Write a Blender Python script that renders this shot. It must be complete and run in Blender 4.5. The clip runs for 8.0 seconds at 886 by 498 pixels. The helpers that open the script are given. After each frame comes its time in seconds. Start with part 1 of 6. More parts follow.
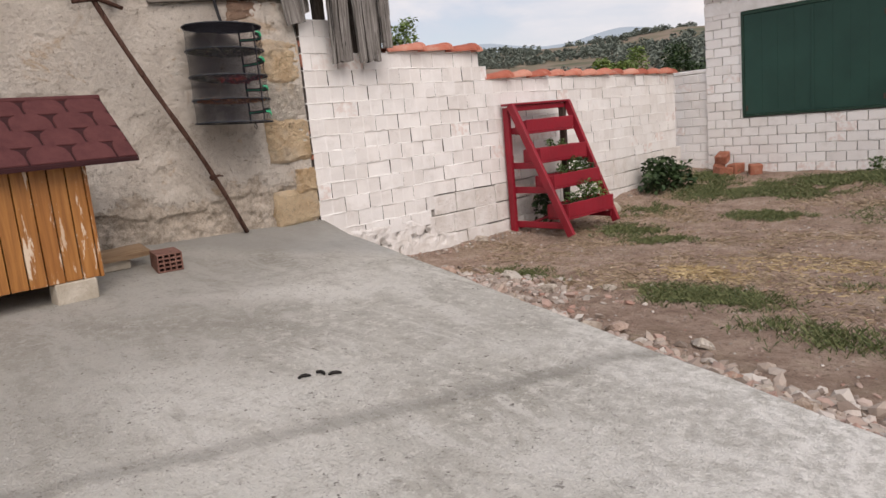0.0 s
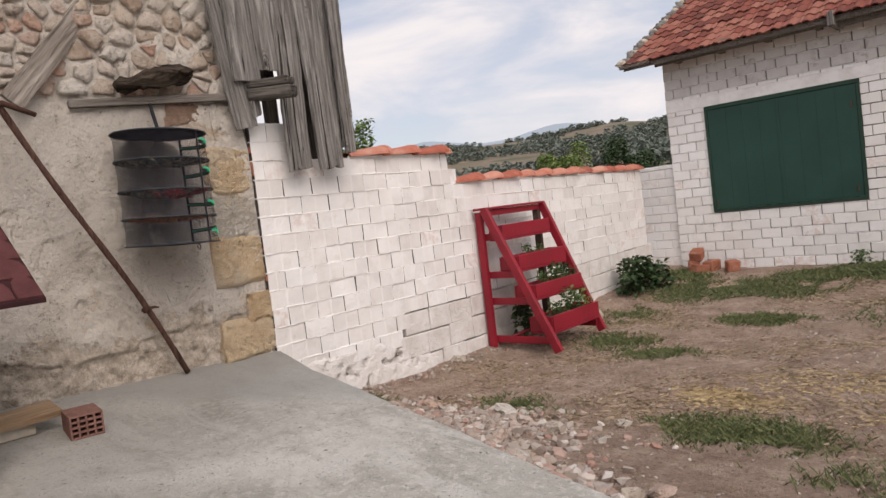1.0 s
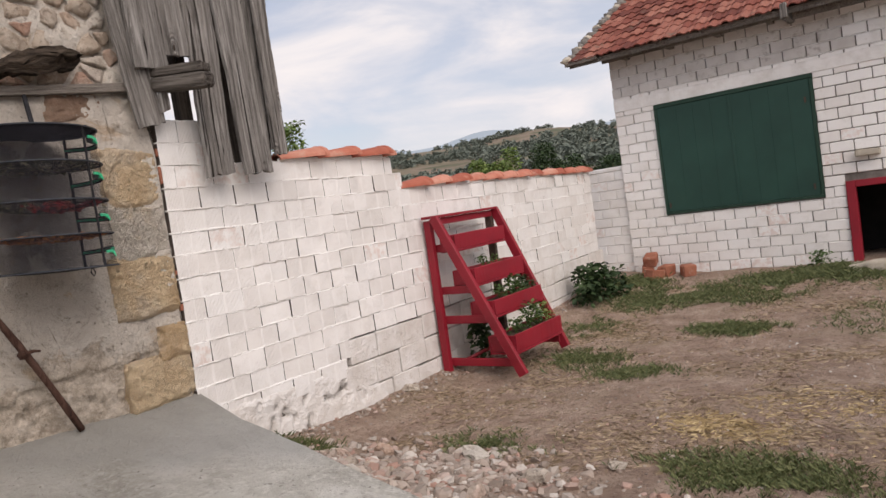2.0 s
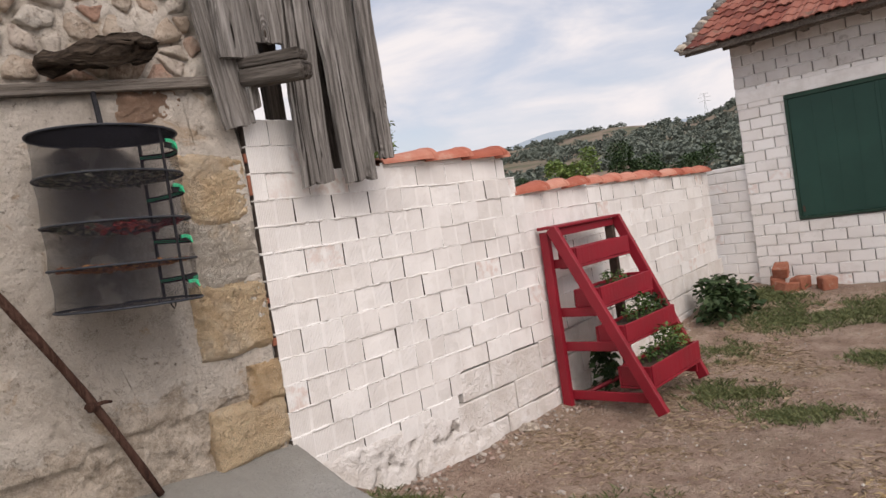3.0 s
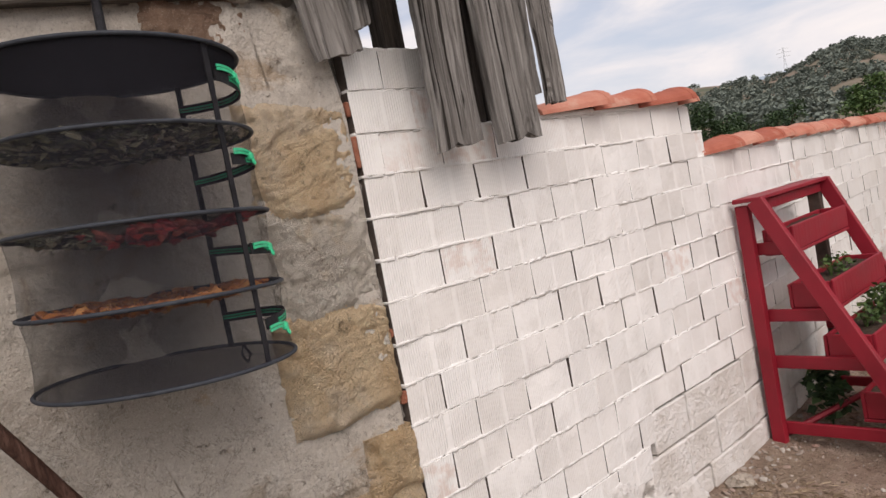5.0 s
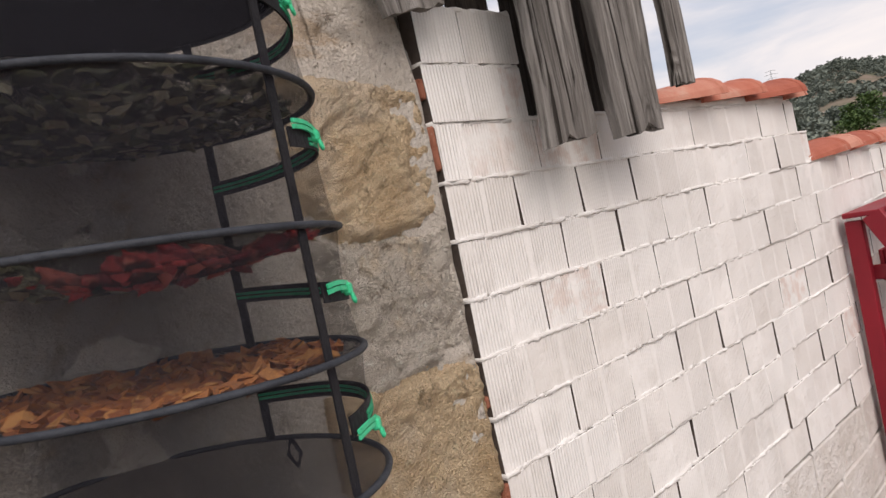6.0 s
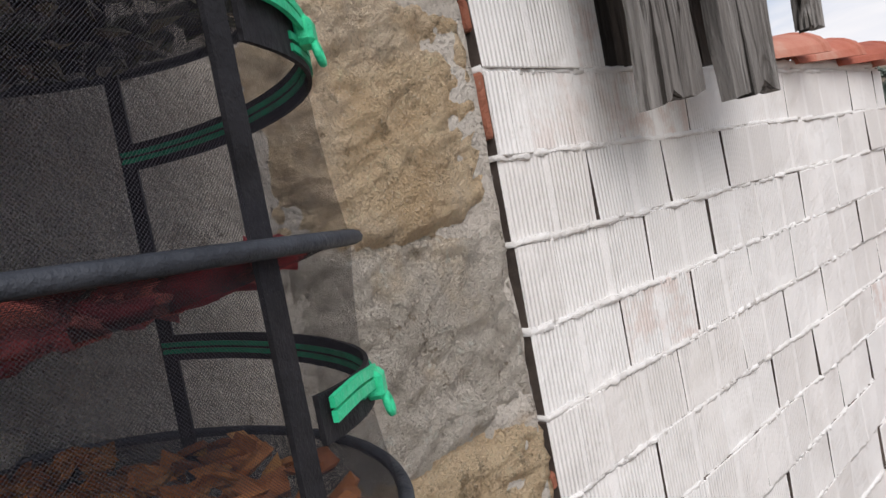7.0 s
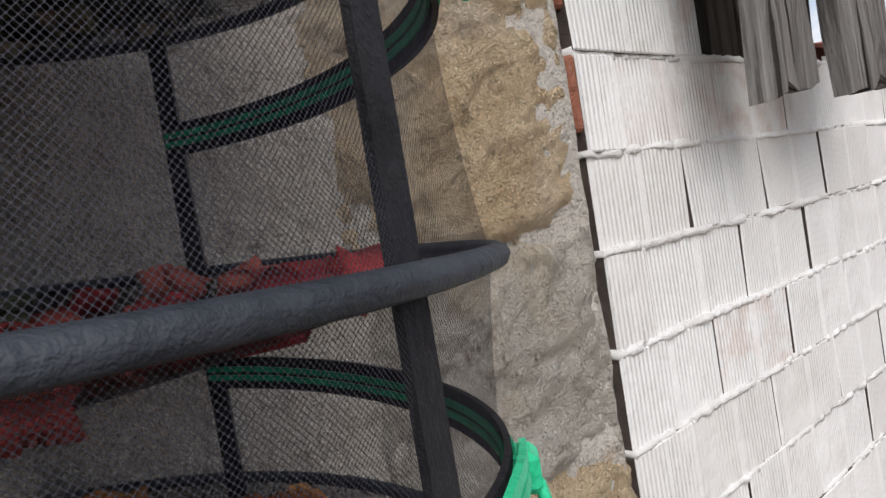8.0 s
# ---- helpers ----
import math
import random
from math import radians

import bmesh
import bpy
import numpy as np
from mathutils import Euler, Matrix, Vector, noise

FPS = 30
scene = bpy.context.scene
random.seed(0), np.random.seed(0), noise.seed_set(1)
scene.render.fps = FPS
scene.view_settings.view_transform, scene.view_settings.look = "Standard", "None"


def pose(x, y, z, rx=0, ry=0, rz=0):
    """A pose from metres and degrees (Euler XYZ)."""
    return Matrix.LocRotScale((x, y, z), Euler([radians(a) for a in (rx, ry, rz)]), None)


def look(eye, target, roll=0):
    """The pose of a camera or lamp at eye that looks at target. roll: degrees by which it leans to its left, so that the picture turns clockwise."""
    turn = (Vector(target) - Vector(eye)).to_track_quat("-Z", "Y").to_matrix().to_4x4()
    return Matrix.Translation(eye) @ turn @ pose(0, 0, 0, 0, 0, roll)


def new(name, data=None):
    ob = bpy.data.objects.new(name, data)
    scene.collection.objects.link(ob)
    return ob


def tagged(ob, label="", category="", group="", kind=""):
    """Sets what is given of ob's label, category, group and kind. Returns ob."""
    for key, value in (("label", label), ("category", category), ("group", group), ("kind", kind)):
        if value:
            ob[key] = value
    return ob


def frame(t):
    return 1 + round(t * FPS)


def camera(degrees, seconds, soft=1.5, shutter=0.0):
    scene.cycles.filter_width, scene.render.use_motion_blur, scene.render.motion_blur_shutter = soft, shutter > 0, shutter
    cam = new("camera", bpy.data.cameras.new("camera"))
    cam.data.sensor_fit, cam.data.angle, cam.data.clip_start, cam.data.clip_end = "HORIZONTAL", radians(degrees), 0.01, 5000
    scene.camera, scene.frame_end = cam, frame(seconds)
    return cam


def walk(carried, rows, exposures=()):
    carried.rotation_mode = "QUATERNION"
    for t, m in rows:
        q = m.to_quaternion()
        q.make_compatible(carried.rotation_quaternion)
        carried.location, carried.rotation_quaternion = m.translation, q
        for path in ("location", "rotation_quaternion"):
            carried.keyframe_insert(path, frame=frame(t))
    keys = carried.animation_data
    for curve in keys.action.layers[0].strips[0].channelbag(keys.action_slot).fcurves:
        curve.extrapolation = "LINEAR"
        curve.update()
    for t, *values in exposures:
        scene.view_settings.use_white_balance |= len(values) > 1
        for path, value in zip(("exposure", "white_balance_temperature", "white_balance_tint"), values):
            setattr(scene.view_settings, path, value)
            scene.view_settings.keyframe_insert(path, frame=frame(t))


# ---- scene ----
cam = camera(63.5, 8.0)
PATH = [
    (0, (0.165, 0.141, 1.258), (-1.267, 1.494, 0.913), -5.4),
    (0.2, (-0.028, 0.228, 1.289), (-1.553, 1.497, 0.983), -5.9),
    (0.5, (-0.252, 0.324, 1.333), (-1.789, 1.585, 1.114), -5.7),
    (0.8, (-0.444, 0.474, 1.382), (-1.861, 1.878, 1.261), -7.0),
    (1, (-0.567, 0.59, 1.403), (-1.896, 2.08, 1.301), -6.9),
    (1.2, (-0.697, 0.73, 1.411), (-1.977, 2.264, 1.322), -6.3),
    (2.3, (-1.389, 1.254, 1.455), (-2.556, 2.874, 1.346), -8.6),
    (2.5, (-1.548, 1.379, 1.486), (-2.761, 2.965, 1.376), -8.4),
    (3, (-1.937, 1.538, 1.546), (-3.269, 3.029, 1.474), -8.7),
    (3.2, (-2.074, 1.625, 1.536), (-3.397, 3.129, 1.46), -10.1),
    (3.5, (-2.238, 1.721, 1.545), (-3.584, 3.193, 1.404), -11.9),
    (3.6, (-2.307, 1.78, 1.553), (-3.711, 3.195, 1.394), -12.9),
    (3.8, (-2.465, 1.868, 1.565), (-3.986, 3.186, 1.382), -11.7),
    (4, (-2.588, 1.917, 1.573), (-4.107, 3.208, 1.411), -9.4),
    (4.2, (-2.733, 1.977, 1.59), (-4.165, 3.367, 1.456), -9.0),
    (5.3, (-3.43, 2.333, 1.667), (-4.916, 3.667, 1.574), -11.4),
    (5.5, (-3.595, 2.371, 1.672), (-5.069, 3.721, 1.612), -11.5),
    (6, (-3.894, 2.512, 1.69), (-5.351, 3.881, 1.648), -11.9),
    (6.5, (-4.143, 2.717, 1.717), (-5.657, 4.023, 1.65), -11.0),
    (7, (-4.345, 2.818, 1.736), (-5.786, 4.201, 1.635), -11.0),
    (7.5, (-4.452, 2.849, 1.745), (-5.891, 4.235, 1.645), -10.3),
    (8, (-4.485, 2.868, 1.749), (-5.986, 4.188, 1.664), -9.5),
]
walk(cam, [(t, look(eye, target, roll)) for t, eye, target, roll in PATH], [(0, 0.34, 6950, 18), (6.4, 0.34, 6950, 18), (7.0, 0.36, 6450, 14), (8, 0.42, 6350, 12)])


# ---- world, sun, exposure ----
def make_world():
    w = bpy.data.worlds.new("world")
    scene.world = w
    w.use_nodes = True
    nt = w.node_tree
    nt.nodes.clear()
    out = nt.nodes.new("ShaderNodeOutputWorld")
    bg = nt.nodes.new("ShaderNodeBackground")
    sky = nt.nodes.new("ShaderNodeTexSky")
    sky.sky_type = "NISHITA"
    sky.sun_disc = False
    sky.sun_elevation = radians(44)
    sky.sun_rotation = radians(115)
    sky.air_density, sky.dust_density, sky.ozone_density = 1.0, 1.5, 1.0
    tc = nt.nodes.new("ShaderNodeTexCoord")
    mp = nt.nodes.new("ShaderNodeMapping")
    mp.inputs["Scale"].default_value = (1.3, 1.3, 4.2)
    mp.inputs["Location"].default_value = (0.35, 0.1, 0.2)
    nz = nt.nodes.new("ShaderNodeTexNoise")
    nz.inputs["Scale"].default_value = 2.2
    nz.inputs["Detail"].default_value = 7
    nz.inputs["Roughness"].default_value = 0.55
    nz.inputs["Distortion"].default_value = 0.4
    ramp = nt.nodes.new("ShaderNodeValToRGB")
    e = ramp.color_ramp.elements
    e[0].position, e[0].color = 0.36, (0.45, 0.45, 0.45, 1)
    e[1].position, e[1].color = 0.60, (1, 1, 1, 1)
    cloud = nt.nodes.new("ShaderNodeValToRGB")
    c = cloud.color_ramp.elements
    c[0].position, c[0].color = 0.45, (5.0, 5.5, 6.2, 1)
    c[1].position, c[1].color = 0.72, (7.3, 7.25, 7.15, 1)
    mix = nt.nodes.new("ShaderNodeMix")
    mix.data_type = "RGBA"
    nt.links.new(tc.outputs["Generated"], mp.inputs["Vector"])
    nt.links.new(mp.outputs[0], nz.inputs["Vector"])
    nt.links.new(nz.outputs["Fac"], ramp.inputs[0])
    nt.links.new(nz.outputs["Fac"], cloud.inputs[0])
    nt.links.new(ramp.outputs[0], mix.inputs[0])
    nt.links.new(sky.outputs[0], mix.inputs[6])
    nt.links.new(cloud.outputs[0], mix.inputs[7])
    nt.links.new(mix.outputs[2], bg.inputs[0])
    bg.inputs[1].default_value = 0.105
    nt.links.new(bg.outputs[0], out.inputs[0])


make_world()
sun = new("sun", bpy.data.lights.new("sun", "SUN"))
sun.data.energy, sun.data.angle, sun.data.color = 1.75, radians(46), (1.0, 0.955, 0.89)
sun.matrix_world = look((6, -2.8, 6.3), (0, 0, 0))


# ---- materials ----
class Mat:
    """A small builder for node materials in metres (object space of the world unless local)."""

    def __init__(self, name, rough=0.85, metal=0.0, local=False, spec=0.3):
        self.m = bpy.data.materials.new(name)
        self.m.use_nodes = True
        self.nt = self.m.node_tree
        self.b = self.nt.nodes["Principled BSDF"]
        self.b.inputs["Roughness"].default_value = rough
        self.b.inputs["Metallic"].default_value = metal
        self.b.inputs["Specular IOR Level"].default_value = spec
        if local:
            self.p = self.n("ShaderNodeTexCoord").outputs["Object"]
        else:
            self.p = self.n("ShaderNodeNewGeometry").outputs["Position"]
        self.height = None

    def n(self, kind, **kw):
        node = self.nt.nodes.new(kind)
        for k, v in kw.items():
            node.inputs[k].default_value = v
        return node

    def link(self, a, b):
        self.nt.links.new(a, b)

    def stretch(self, sx, sy, sz):
        mp = self.n("ShaderNodeMapping")
        mp.inputs["Scale"].default_value = (sx, sy, sz)
        self.link(self.p, mp.inputs["Vector"])
        return mp.outputs[0]

    def noise(self, scale, detail=4, rough=0.55, vec=None, dist=0.0):
        nz = self.n("ShaderNodeTexNoise", Scale=scale, Detail=detail, Roughness=rough, Distortion=dist)
        self.link(vec or self.p, nz.inputs["Vector"])
        return nz.outputs["Fac"]

    def voronoi(self, scale, vec=None, feature="F1"):
        v = self.n("ShaderNodeTexVoronoi", Scale=scale)
        v.feature = feature
        self.link(vec or self.p, v.inputs["Vector"])
        return v.outputs["Distance"]

    def ramp(self, fac, *stops):
        r = self.n("ShaderNodeValToRGB")
        el = r.color_ramp.elements
        while len(el) < len(stops):
            el.new(0.5)
        for e, (pos, col) in zip(el, stops):
            e.position = pos
            e.color = (*col, 1) if len(col) == 3 else col
        self.link(fac, r.inputs[0])
        return r.outputs[0]

    def step(self, fac, lo, hi):
        r = self.n("ShaderNodeMapRange")
        r.interpolation_type = "SMOOTHSTEP"
        r.inputs["From Min"].default_value, r.inputs["From Max"].default_value = lo, hi
        self.link(fac, r.inputs["Value"])
        return r.outputs[0]

    def mixc(self, fac, a, b, mode="MIX"):
        mx = self.n("ShaderNodeMix")
        mx.data_type, mx.blend_type = "RGBA", mode
        for sock, v in ((mx.inputs[0], fac), (mx.inputs[6], a), (mx.inputs[7], b)):
            if isinstance(v, (int, float)):
                sock.default_value = v
            elif isinstance(v, tuple):
                sock.default_value = (*v, 1)
            else:
                self.link(v, sock)
        return mx.outputs[2]

    def math(self, op, a, b=0.0):
        mt = self.n("ShaderNodeMath")
        mt.operation = op
        for sock, v in ((mt.inputs[0], a), (mt.inputs[1], b)):
            if isinstance(v, (int, float)):
                sock.default_value = v
            else:
                self.link(v, sock)
        return mt.outputs[0]

    def rand(self):
        return self.n("ShaderNodeObjectInfo").outputs["Random"]

    def island(self):
        return self.n("ShaderNodeNewGeometry").outputs["Random Per Island"]

    def xyz(self, vec=None):
        s = self.n("ShaderNodeSeparateXYZ")
        self.link(vec or self.p, s.inputs[0])
        return s.outputs

    def bump(self, h, dist, strength=1.0):
        bp = self.n("ShaderNodeBump", Strength=strength, Distance=dist)
        self.link(h, bp.inputs["Height"])
        if self.height:
            self.link(self.height, bp.inputs["Normal"])
        self.height = bp.outputs[0]
        return self

    def done(self, col, rough=None):
        if isinstance(col, tuple):
            self.b.inputs["Base Color"].default_value = (*col, 1)
        else:
            self.link(col, self.b.inputs["Base Color"])
        if rough is not None:
            self.link(rough, self.b.inputs["Roughness"])
        if self.height:
            self.link(self.height, self.b.inputs["Normal"])
        return self.m


def m_concrete():
    s = Mat("concrete", 0.88)
    big = s.noise(0.75, 5, 0.6, dist=0.6)
    mid = s.noise(4.5, 5, 0.65, s.stretch(0.5, 1.2, 1))
    fine = s.noise(70, 4, 0.7)
    grit = s.noise(16, 6, 0.8)
    c = s.ramp(big, (0.34, (0.36, 0.35, 0.305)), (0.5, (0.54, 0.53, 0.48)), (0.66, (0.70, 0.69, 0.64)))
    c = s.mixc(s.math("MULTIPLY", s.step(mid, 0.50, 0.64), 0.5), c, (0.36, 0.345, 0.295))
    sweep = s.noise(2.2, 6, 0.7, s.stretch(0.55, 1.6, 1), 0.8)
    c = s.mixc(s.math("MULTIPLY", s.step(sweep, 0.51, 0.60), 0.7), c, (0.70, 0.69, 0.645))
    c = s.mixc(s.math("MULTIPLY", s.step(sweep, 0.46, 0.36), 0.35), c, (0.29, 0.275, 0.235))
    c = s.mixc(s.math("MULTIPLY", s.step(grit, 0.51, 0.60), 0.85), c, (0.68, 0.665, 0.61))
    c = s.mixc(s.math("MULTIPLY", s.step(grit, 0.45, 0.36), 0.45), c, (0.28, 0.26, 0.22))
    c = s.mixc(s.math("MULTIPLY", s.step(s.noise(14, 6, 0.8, s.stretch(1, 0.55, 1)), 0.57, 0.66), 0.45), c, (0.27, 0.255, 0.215))
    pits = s.step(s.noise(30, 3, 0.6), 0.66, 0.70)
    c = s.mixc(pits, c, (0.13, 0.12, 0.10))
    c = s.mixc(s.step(fine, 0.35, 0.7), c, s.mixc(0.5, c, (0.52, 0.50, 0.46)))
    c = s.mixc(s.math("MULTIPLY", s.step(s.noise(42, 5, 0.8), 0.58, 0.64), 0.6), c, (0.20, 0.185, 0.155))
    c = s.mixc(s.math("MULTIPLY", s.step(s.noise(33, 5, 0.8, s.stretch(1, 0.8, 1)), 0.60, 0.66), 0.7), c, (0.74, 0.725, 0.67))
    x, y, z = s.xyz()
    # smoother greyer finish by the house corner
    fresh = s.step(s.math("ADD", s.math("SUBTRACT", y, s.math("MULTIPLY", x, 0.6)), s.math("MULTIPLY", big, 0.9)), 5.75, 6.15)
    c = s.mixc(s.math("MULTIPLY", fresh, 0.75), c, s.ramp(mid, (0.3, (0.33, 0.335, 0.32)), (0.7, (0.43, 0.43, 0.41))))
    # darker damp streak across the apron
    line = s.math("ADD", s.math("SUBTRACT", y, s.math("MULTIPLY", x, 2.6)), s.math("MULTIPLY", mid, 0.5))
    streak = s.math("MULTIPLY", s.step(line, 6.28, 6.42), s.step(line, 6.72, 6.5))
    # paler towards +x and +y, darker the opposite way, edges broken by noise
    wear_tone = s.step(s.math("ADD", s.math("ADD", x, s.math("MULTIPLY", y, 0.9)), s.math("MULTIPLY", big, 2.4)), 1.2, 3.2)
    c = s.mixc(s.math("MULTIPLY", wear_tone, 0.8), c, s.mixc(s.step(grit, 0.40, 0.58), (0.54, 0.53, 0.49), (0.86, 0.85, 0.81)))
    dark_side = s.step(s.math("ADD", s.math("ADD", x, s.math("MULTIPLY", y, 0.9)), s.math("MULTIPLY", big, 2.0)), 0.4, -1.2)
    c = s.mixc(s.math("MULTIPLY", dark_side, 0.5), c, (0.25, 0.235, 0.20))
    c = s.mixc(s.math("MULTIPLY", streak, 0.42), c, (0.20, 0.19, 0.165))
    s.bump(grit, 0.022).bump(fine, 0.012).bump(mid, 0.02)
    return s.done(c)


def m_dirt():
    s = Mat("dirt", 0.95, spec=0.1)
    big = s.noise(0.55, 5, 0.6, dist=0.5)
    mid = s.noise(3.5, 6, 0.7)
    fine = s.noise(45, 5, 0.75)
    c = s.ramp(mid, (0.34, (0.29, 0.205, 0.16)), (0.5, (0.42, 0.31, 0.245)), (0.66, (0.55, 0.43, 0.345)))
    c = s.mixc(s.math("MULTIPLY", s.step(s.noise(17, 6, 0.8), 0.5, 0.64), 0.7), c, (0.25, 0.175, 0.135))
    dry = s.noise(1.1, 6, 0.65)
    c = s.mixc(s.math("MULTIPLY", s.step(dry, 0.50, 0.66), 0.6), c, s.ramp(fine, (0.35, (0.27, 0.20, 0.145)), (0.65, (0.52, 0.42, 0.31))))
    green = s.step(s.noise(0.8, 6, 0.7, s.stretch(1, 1.3, 1)), 0.56, 0.68)
    c = s.mixc(s.math("MULTIPLY", s.math("MULTIPLY", green, s.step(s.noise(12, 5, 0.7), 0.45, 0.6)), 0.5), c, s.ramp(fine, (0.3, (0.07, 0.10, 0.03)), (0.7, (0.2, 0.21, 0.08))))
    c = s.mixc(s.step(fine, 0.62, 0.78), c, (0.45, 0.37, 0.29))
    c = s.mixc(s.step(s.noise(90, 2, 0.6), 0.62, 0.72), c, (0.1, 0.07, 0.05))
    c = s.mixc(s.math("MULTIPLY", s.step(s.noise(26, 5, 0.8), 0.57, 0.64), 0.65), c, (0.14, 0.095, 0.07))
    c = s.mixc(s.math("MULTIPLY", s.step(s.noise(31, 5, 0.8, s.stretch(1, 0.9, 1)), 0.59, 0.65), 0.7), c, (0.58, 0.48, 0.39))
    # fields and woods far away
    x, y, z = s.xyz()
    r = s.math("SQRT", s.math("ADD", s.math("POWER", x, 2.0), s.math("POWER", y, 2.0)))
    far = s.step(r, 25.0, 60.0)
    land = s.ramp(s.noise(0.012, 3, 0.5), (0.38, (0.11, 0.115, 0.075)), (0.5, (0.23, 0.18, 0.14)), (0.6, (0.16, 0.145, 0.10)), (0.7, (0.31, 0.24, 0.19)))
    c = s.mixc(far, c, land)
    s.bump(s.noise(17, 6, 0.8), 0.035).bump(fine, 0.022)
    return s.done(c)


def m_whitebrick(name="white_painted_block", grooved=True):
    s = Mat(name, 0.72, local=True, spec=0.25)
    geo = s.n("ShaderNodeNewGeometry").outputs["Position"]
    rnd = s.rand()
    x, y, z = s.xyz()
    gx, gy, gz = s.xyz(geo)
    dirt = s.noise(2.3, 6, 0.65, geo)
    grain = s.noise(60, 4, 0.6, geo)
    fac = s.math("ADD", s.math("MULTIPLY", rnd, 0.55), s.math("MULTIPLY", dirt, 0.6))
    c = s.ramp(fac, (0.25, (0.74, 0.715, 0.685)), (0.5, (0.805, 0.785, 0.76)), (0.8, (0.85, 0.84, 0.82)))
    c = s.mixc(s.math("MULTIPLY", s.step(s.noise(5, 6, 0.7, geo), 0.52, 0.68), 0.35), c, (0.60, 0.57, 0.53))
    wear_tone = s.step(s.noise(9, 6, 0.7, geo), 0.66, 0.74)
    c = s.mixc(s.math("MULTIPLY", wear_tone, 0.4), c, (0.55, 0.50, 0.44))
    # thin paint: the clay shows on a few blocks
    thin = s.math("MULTIPLY", s.step(rnd, 0.90, 0.96), s.step(s.noise(14, 4, 0.6, geo), 0.42, 0.62))
    c = s.mixc(s.math("MULTIPLY", thin, 0.5), c, (0.62, 0.44, 0.37))
    if grooved:
        away = s.math("ABSOLUTE", y)
        panel = s.math("MULTIPLY", s.step(away, 0.006, 0.013), s.step(away, 0.135, 0.129))
        wave = s.math("SINE", s.math("MULTIPLY", gy, 2 * math.pi / 0.0105))
        kept = s.step(s.noise(4.5, 4, 0.6, geo), 0.30, 0.56)
        g = s.math("MULTIPLY", s.math("MULTIPLY", wave, panel), kept)
        s.bump(g, 0.0017, 0.7)
        deep = s.math("MULTIPLY", s.step(g, -0.2, -0.9), 0.13)
        c = s.mixc(deep, c, (0.46, 0.43, 0.41))
        c = s.mixc(s.math("MULTIPLY", s.math("SUBTRACT", 1.0, panel), 0.35), c, (0.85, 0.84, 0.82))
        s.bump(s.math("SUBTRACT", 1.0, panel), 0.0015, 0.6)
    s.bump(grain, 0.003, 0.8).bump(s.noise(11, 4, 0.6, geo), 0.010, 0.8)
    return s.done(c)


def m_whitemortar():
    s = Mat("white_mortar", 0.85)
    c = s.ramp(s.noise(6, 5, 0.65), (0.35, (0.72, 0.70, 0.67)), (0.6, (0.85, 0.84, 0.82)))
    s.bump(s.noise(55, 5, 0.7), 0.006)
    return s.done(c)


def m_simple(name, lo, hi, scale=6, rough=0.85, bump=0.004, fine=50, spec=0.25, local=False, metal=0.0, third=None):
    s = Mat(name, rough, local=local, spec=spec, metal=metal)
    a = s.noise(scale, 6, 0.65)
    c = s.ramp(a, (0.32, lo), (0.68, hi))
    if third:
        c = s.mixc(s.step(s.noise(scale * 2.3, 5, 0.7), 0.56, 0.68), c, third)
    s.bump(s.noise(fine, 5, 0.7), bump)
    return s.done(c)


def m_stone(name, lo, hi, third):
    s = Mat(name, 0.92, spec=0.15)
    a = s.noise(7, 7, 0.7, dist=0.8)
    b = s.noise(38, 6, 0.75)
    grit = s.noise(95, 5, 0.75)
    r = s.rand()
    c = s.ramp(s.math("ADD", s.math("MULTIPLY", a, 0.75), s.math("MULTIPLY", r, 0.25)), (0.36, lo), (0.62, hi))
    c = s.mixc(s.math("MULTIPLY", s.step(s.noise(3.2, 5, 0.65), 0.5, 0.66), 0.8), c, third)
    c = s.mixc(s.math("MULTIPLY", s.step(b, 0.45, 0.32), 0.45), c, (lo[0] * 0.5, lo[1] * 0.46, lo[2] * 0.42))
    c = s.mixc(s.math("MULTIPLY", s.step(b, 0.56, 0.68), 0.45), c, (min(0.85, hi[0] * 1.15), hi[1] * 1.15, hi[2] * 1.2))
    c = s.mixc(s.math("MULTIPLY", s.step(s.noise(22, 6, 0.8), 0.58, 0.66), 0.6), c, (0.22, 0.155, 0.09))
    c = s.mixc(s.math("MULTIPLY", s.step(grit, 0.42, 0.30), 0.25), c, (0.16, 0.12, 0.085))
    speck = s.noise(210, 3, 0.7)
    c = s.mixc(s.math("MULTIPLY", s.step(speck, 0.44, 0.33), 0.35), c, (0.22, 0.17, 0.125))
    c = s.mixc(s.math("MULTIPLY", s.step(speck, 0.57, 0.68), 0.4), c, (0.86, 0.80, 0.70))
    s.bump(b, 0.045).bump(a, 0.035).bump(grit, 0.018).bump(speck, 0.006)
    return s.done(c)


def m_rubble_stone():
    s = Mat("field_stone", 0.9, spec=0.15)
    r = s.rand()
    c = s.ramp(r, (0.0, (0.34, 0.25, 0.19)), (0.25, (0.55, 0.46, 0.37)), (0.45, (0.46, 0.29, 0.22)), (0.7, (0.60, 0.56, 0.50)), (1.0, (0.42, 0.34, 0.27)))
    c = s.mixc(s.math("MULTIPLY", s.step(s.noise(9, 6, 0.7), 0.45, 0.65), 0.6), c, (0.62, 0.55, 0.46))
    c = s.mixc(s.math("MULTIPLY", s.step(s.noise(24, 6, 0.75), 0.5, 0.34), 0.6), c, (0.16, 0.115, 0.085))
    s.bump(s.noise(30, 6, 0.7), 0.025).bump(s.noise(9, 6, 0.7), 0.03)
    return s.done(c)


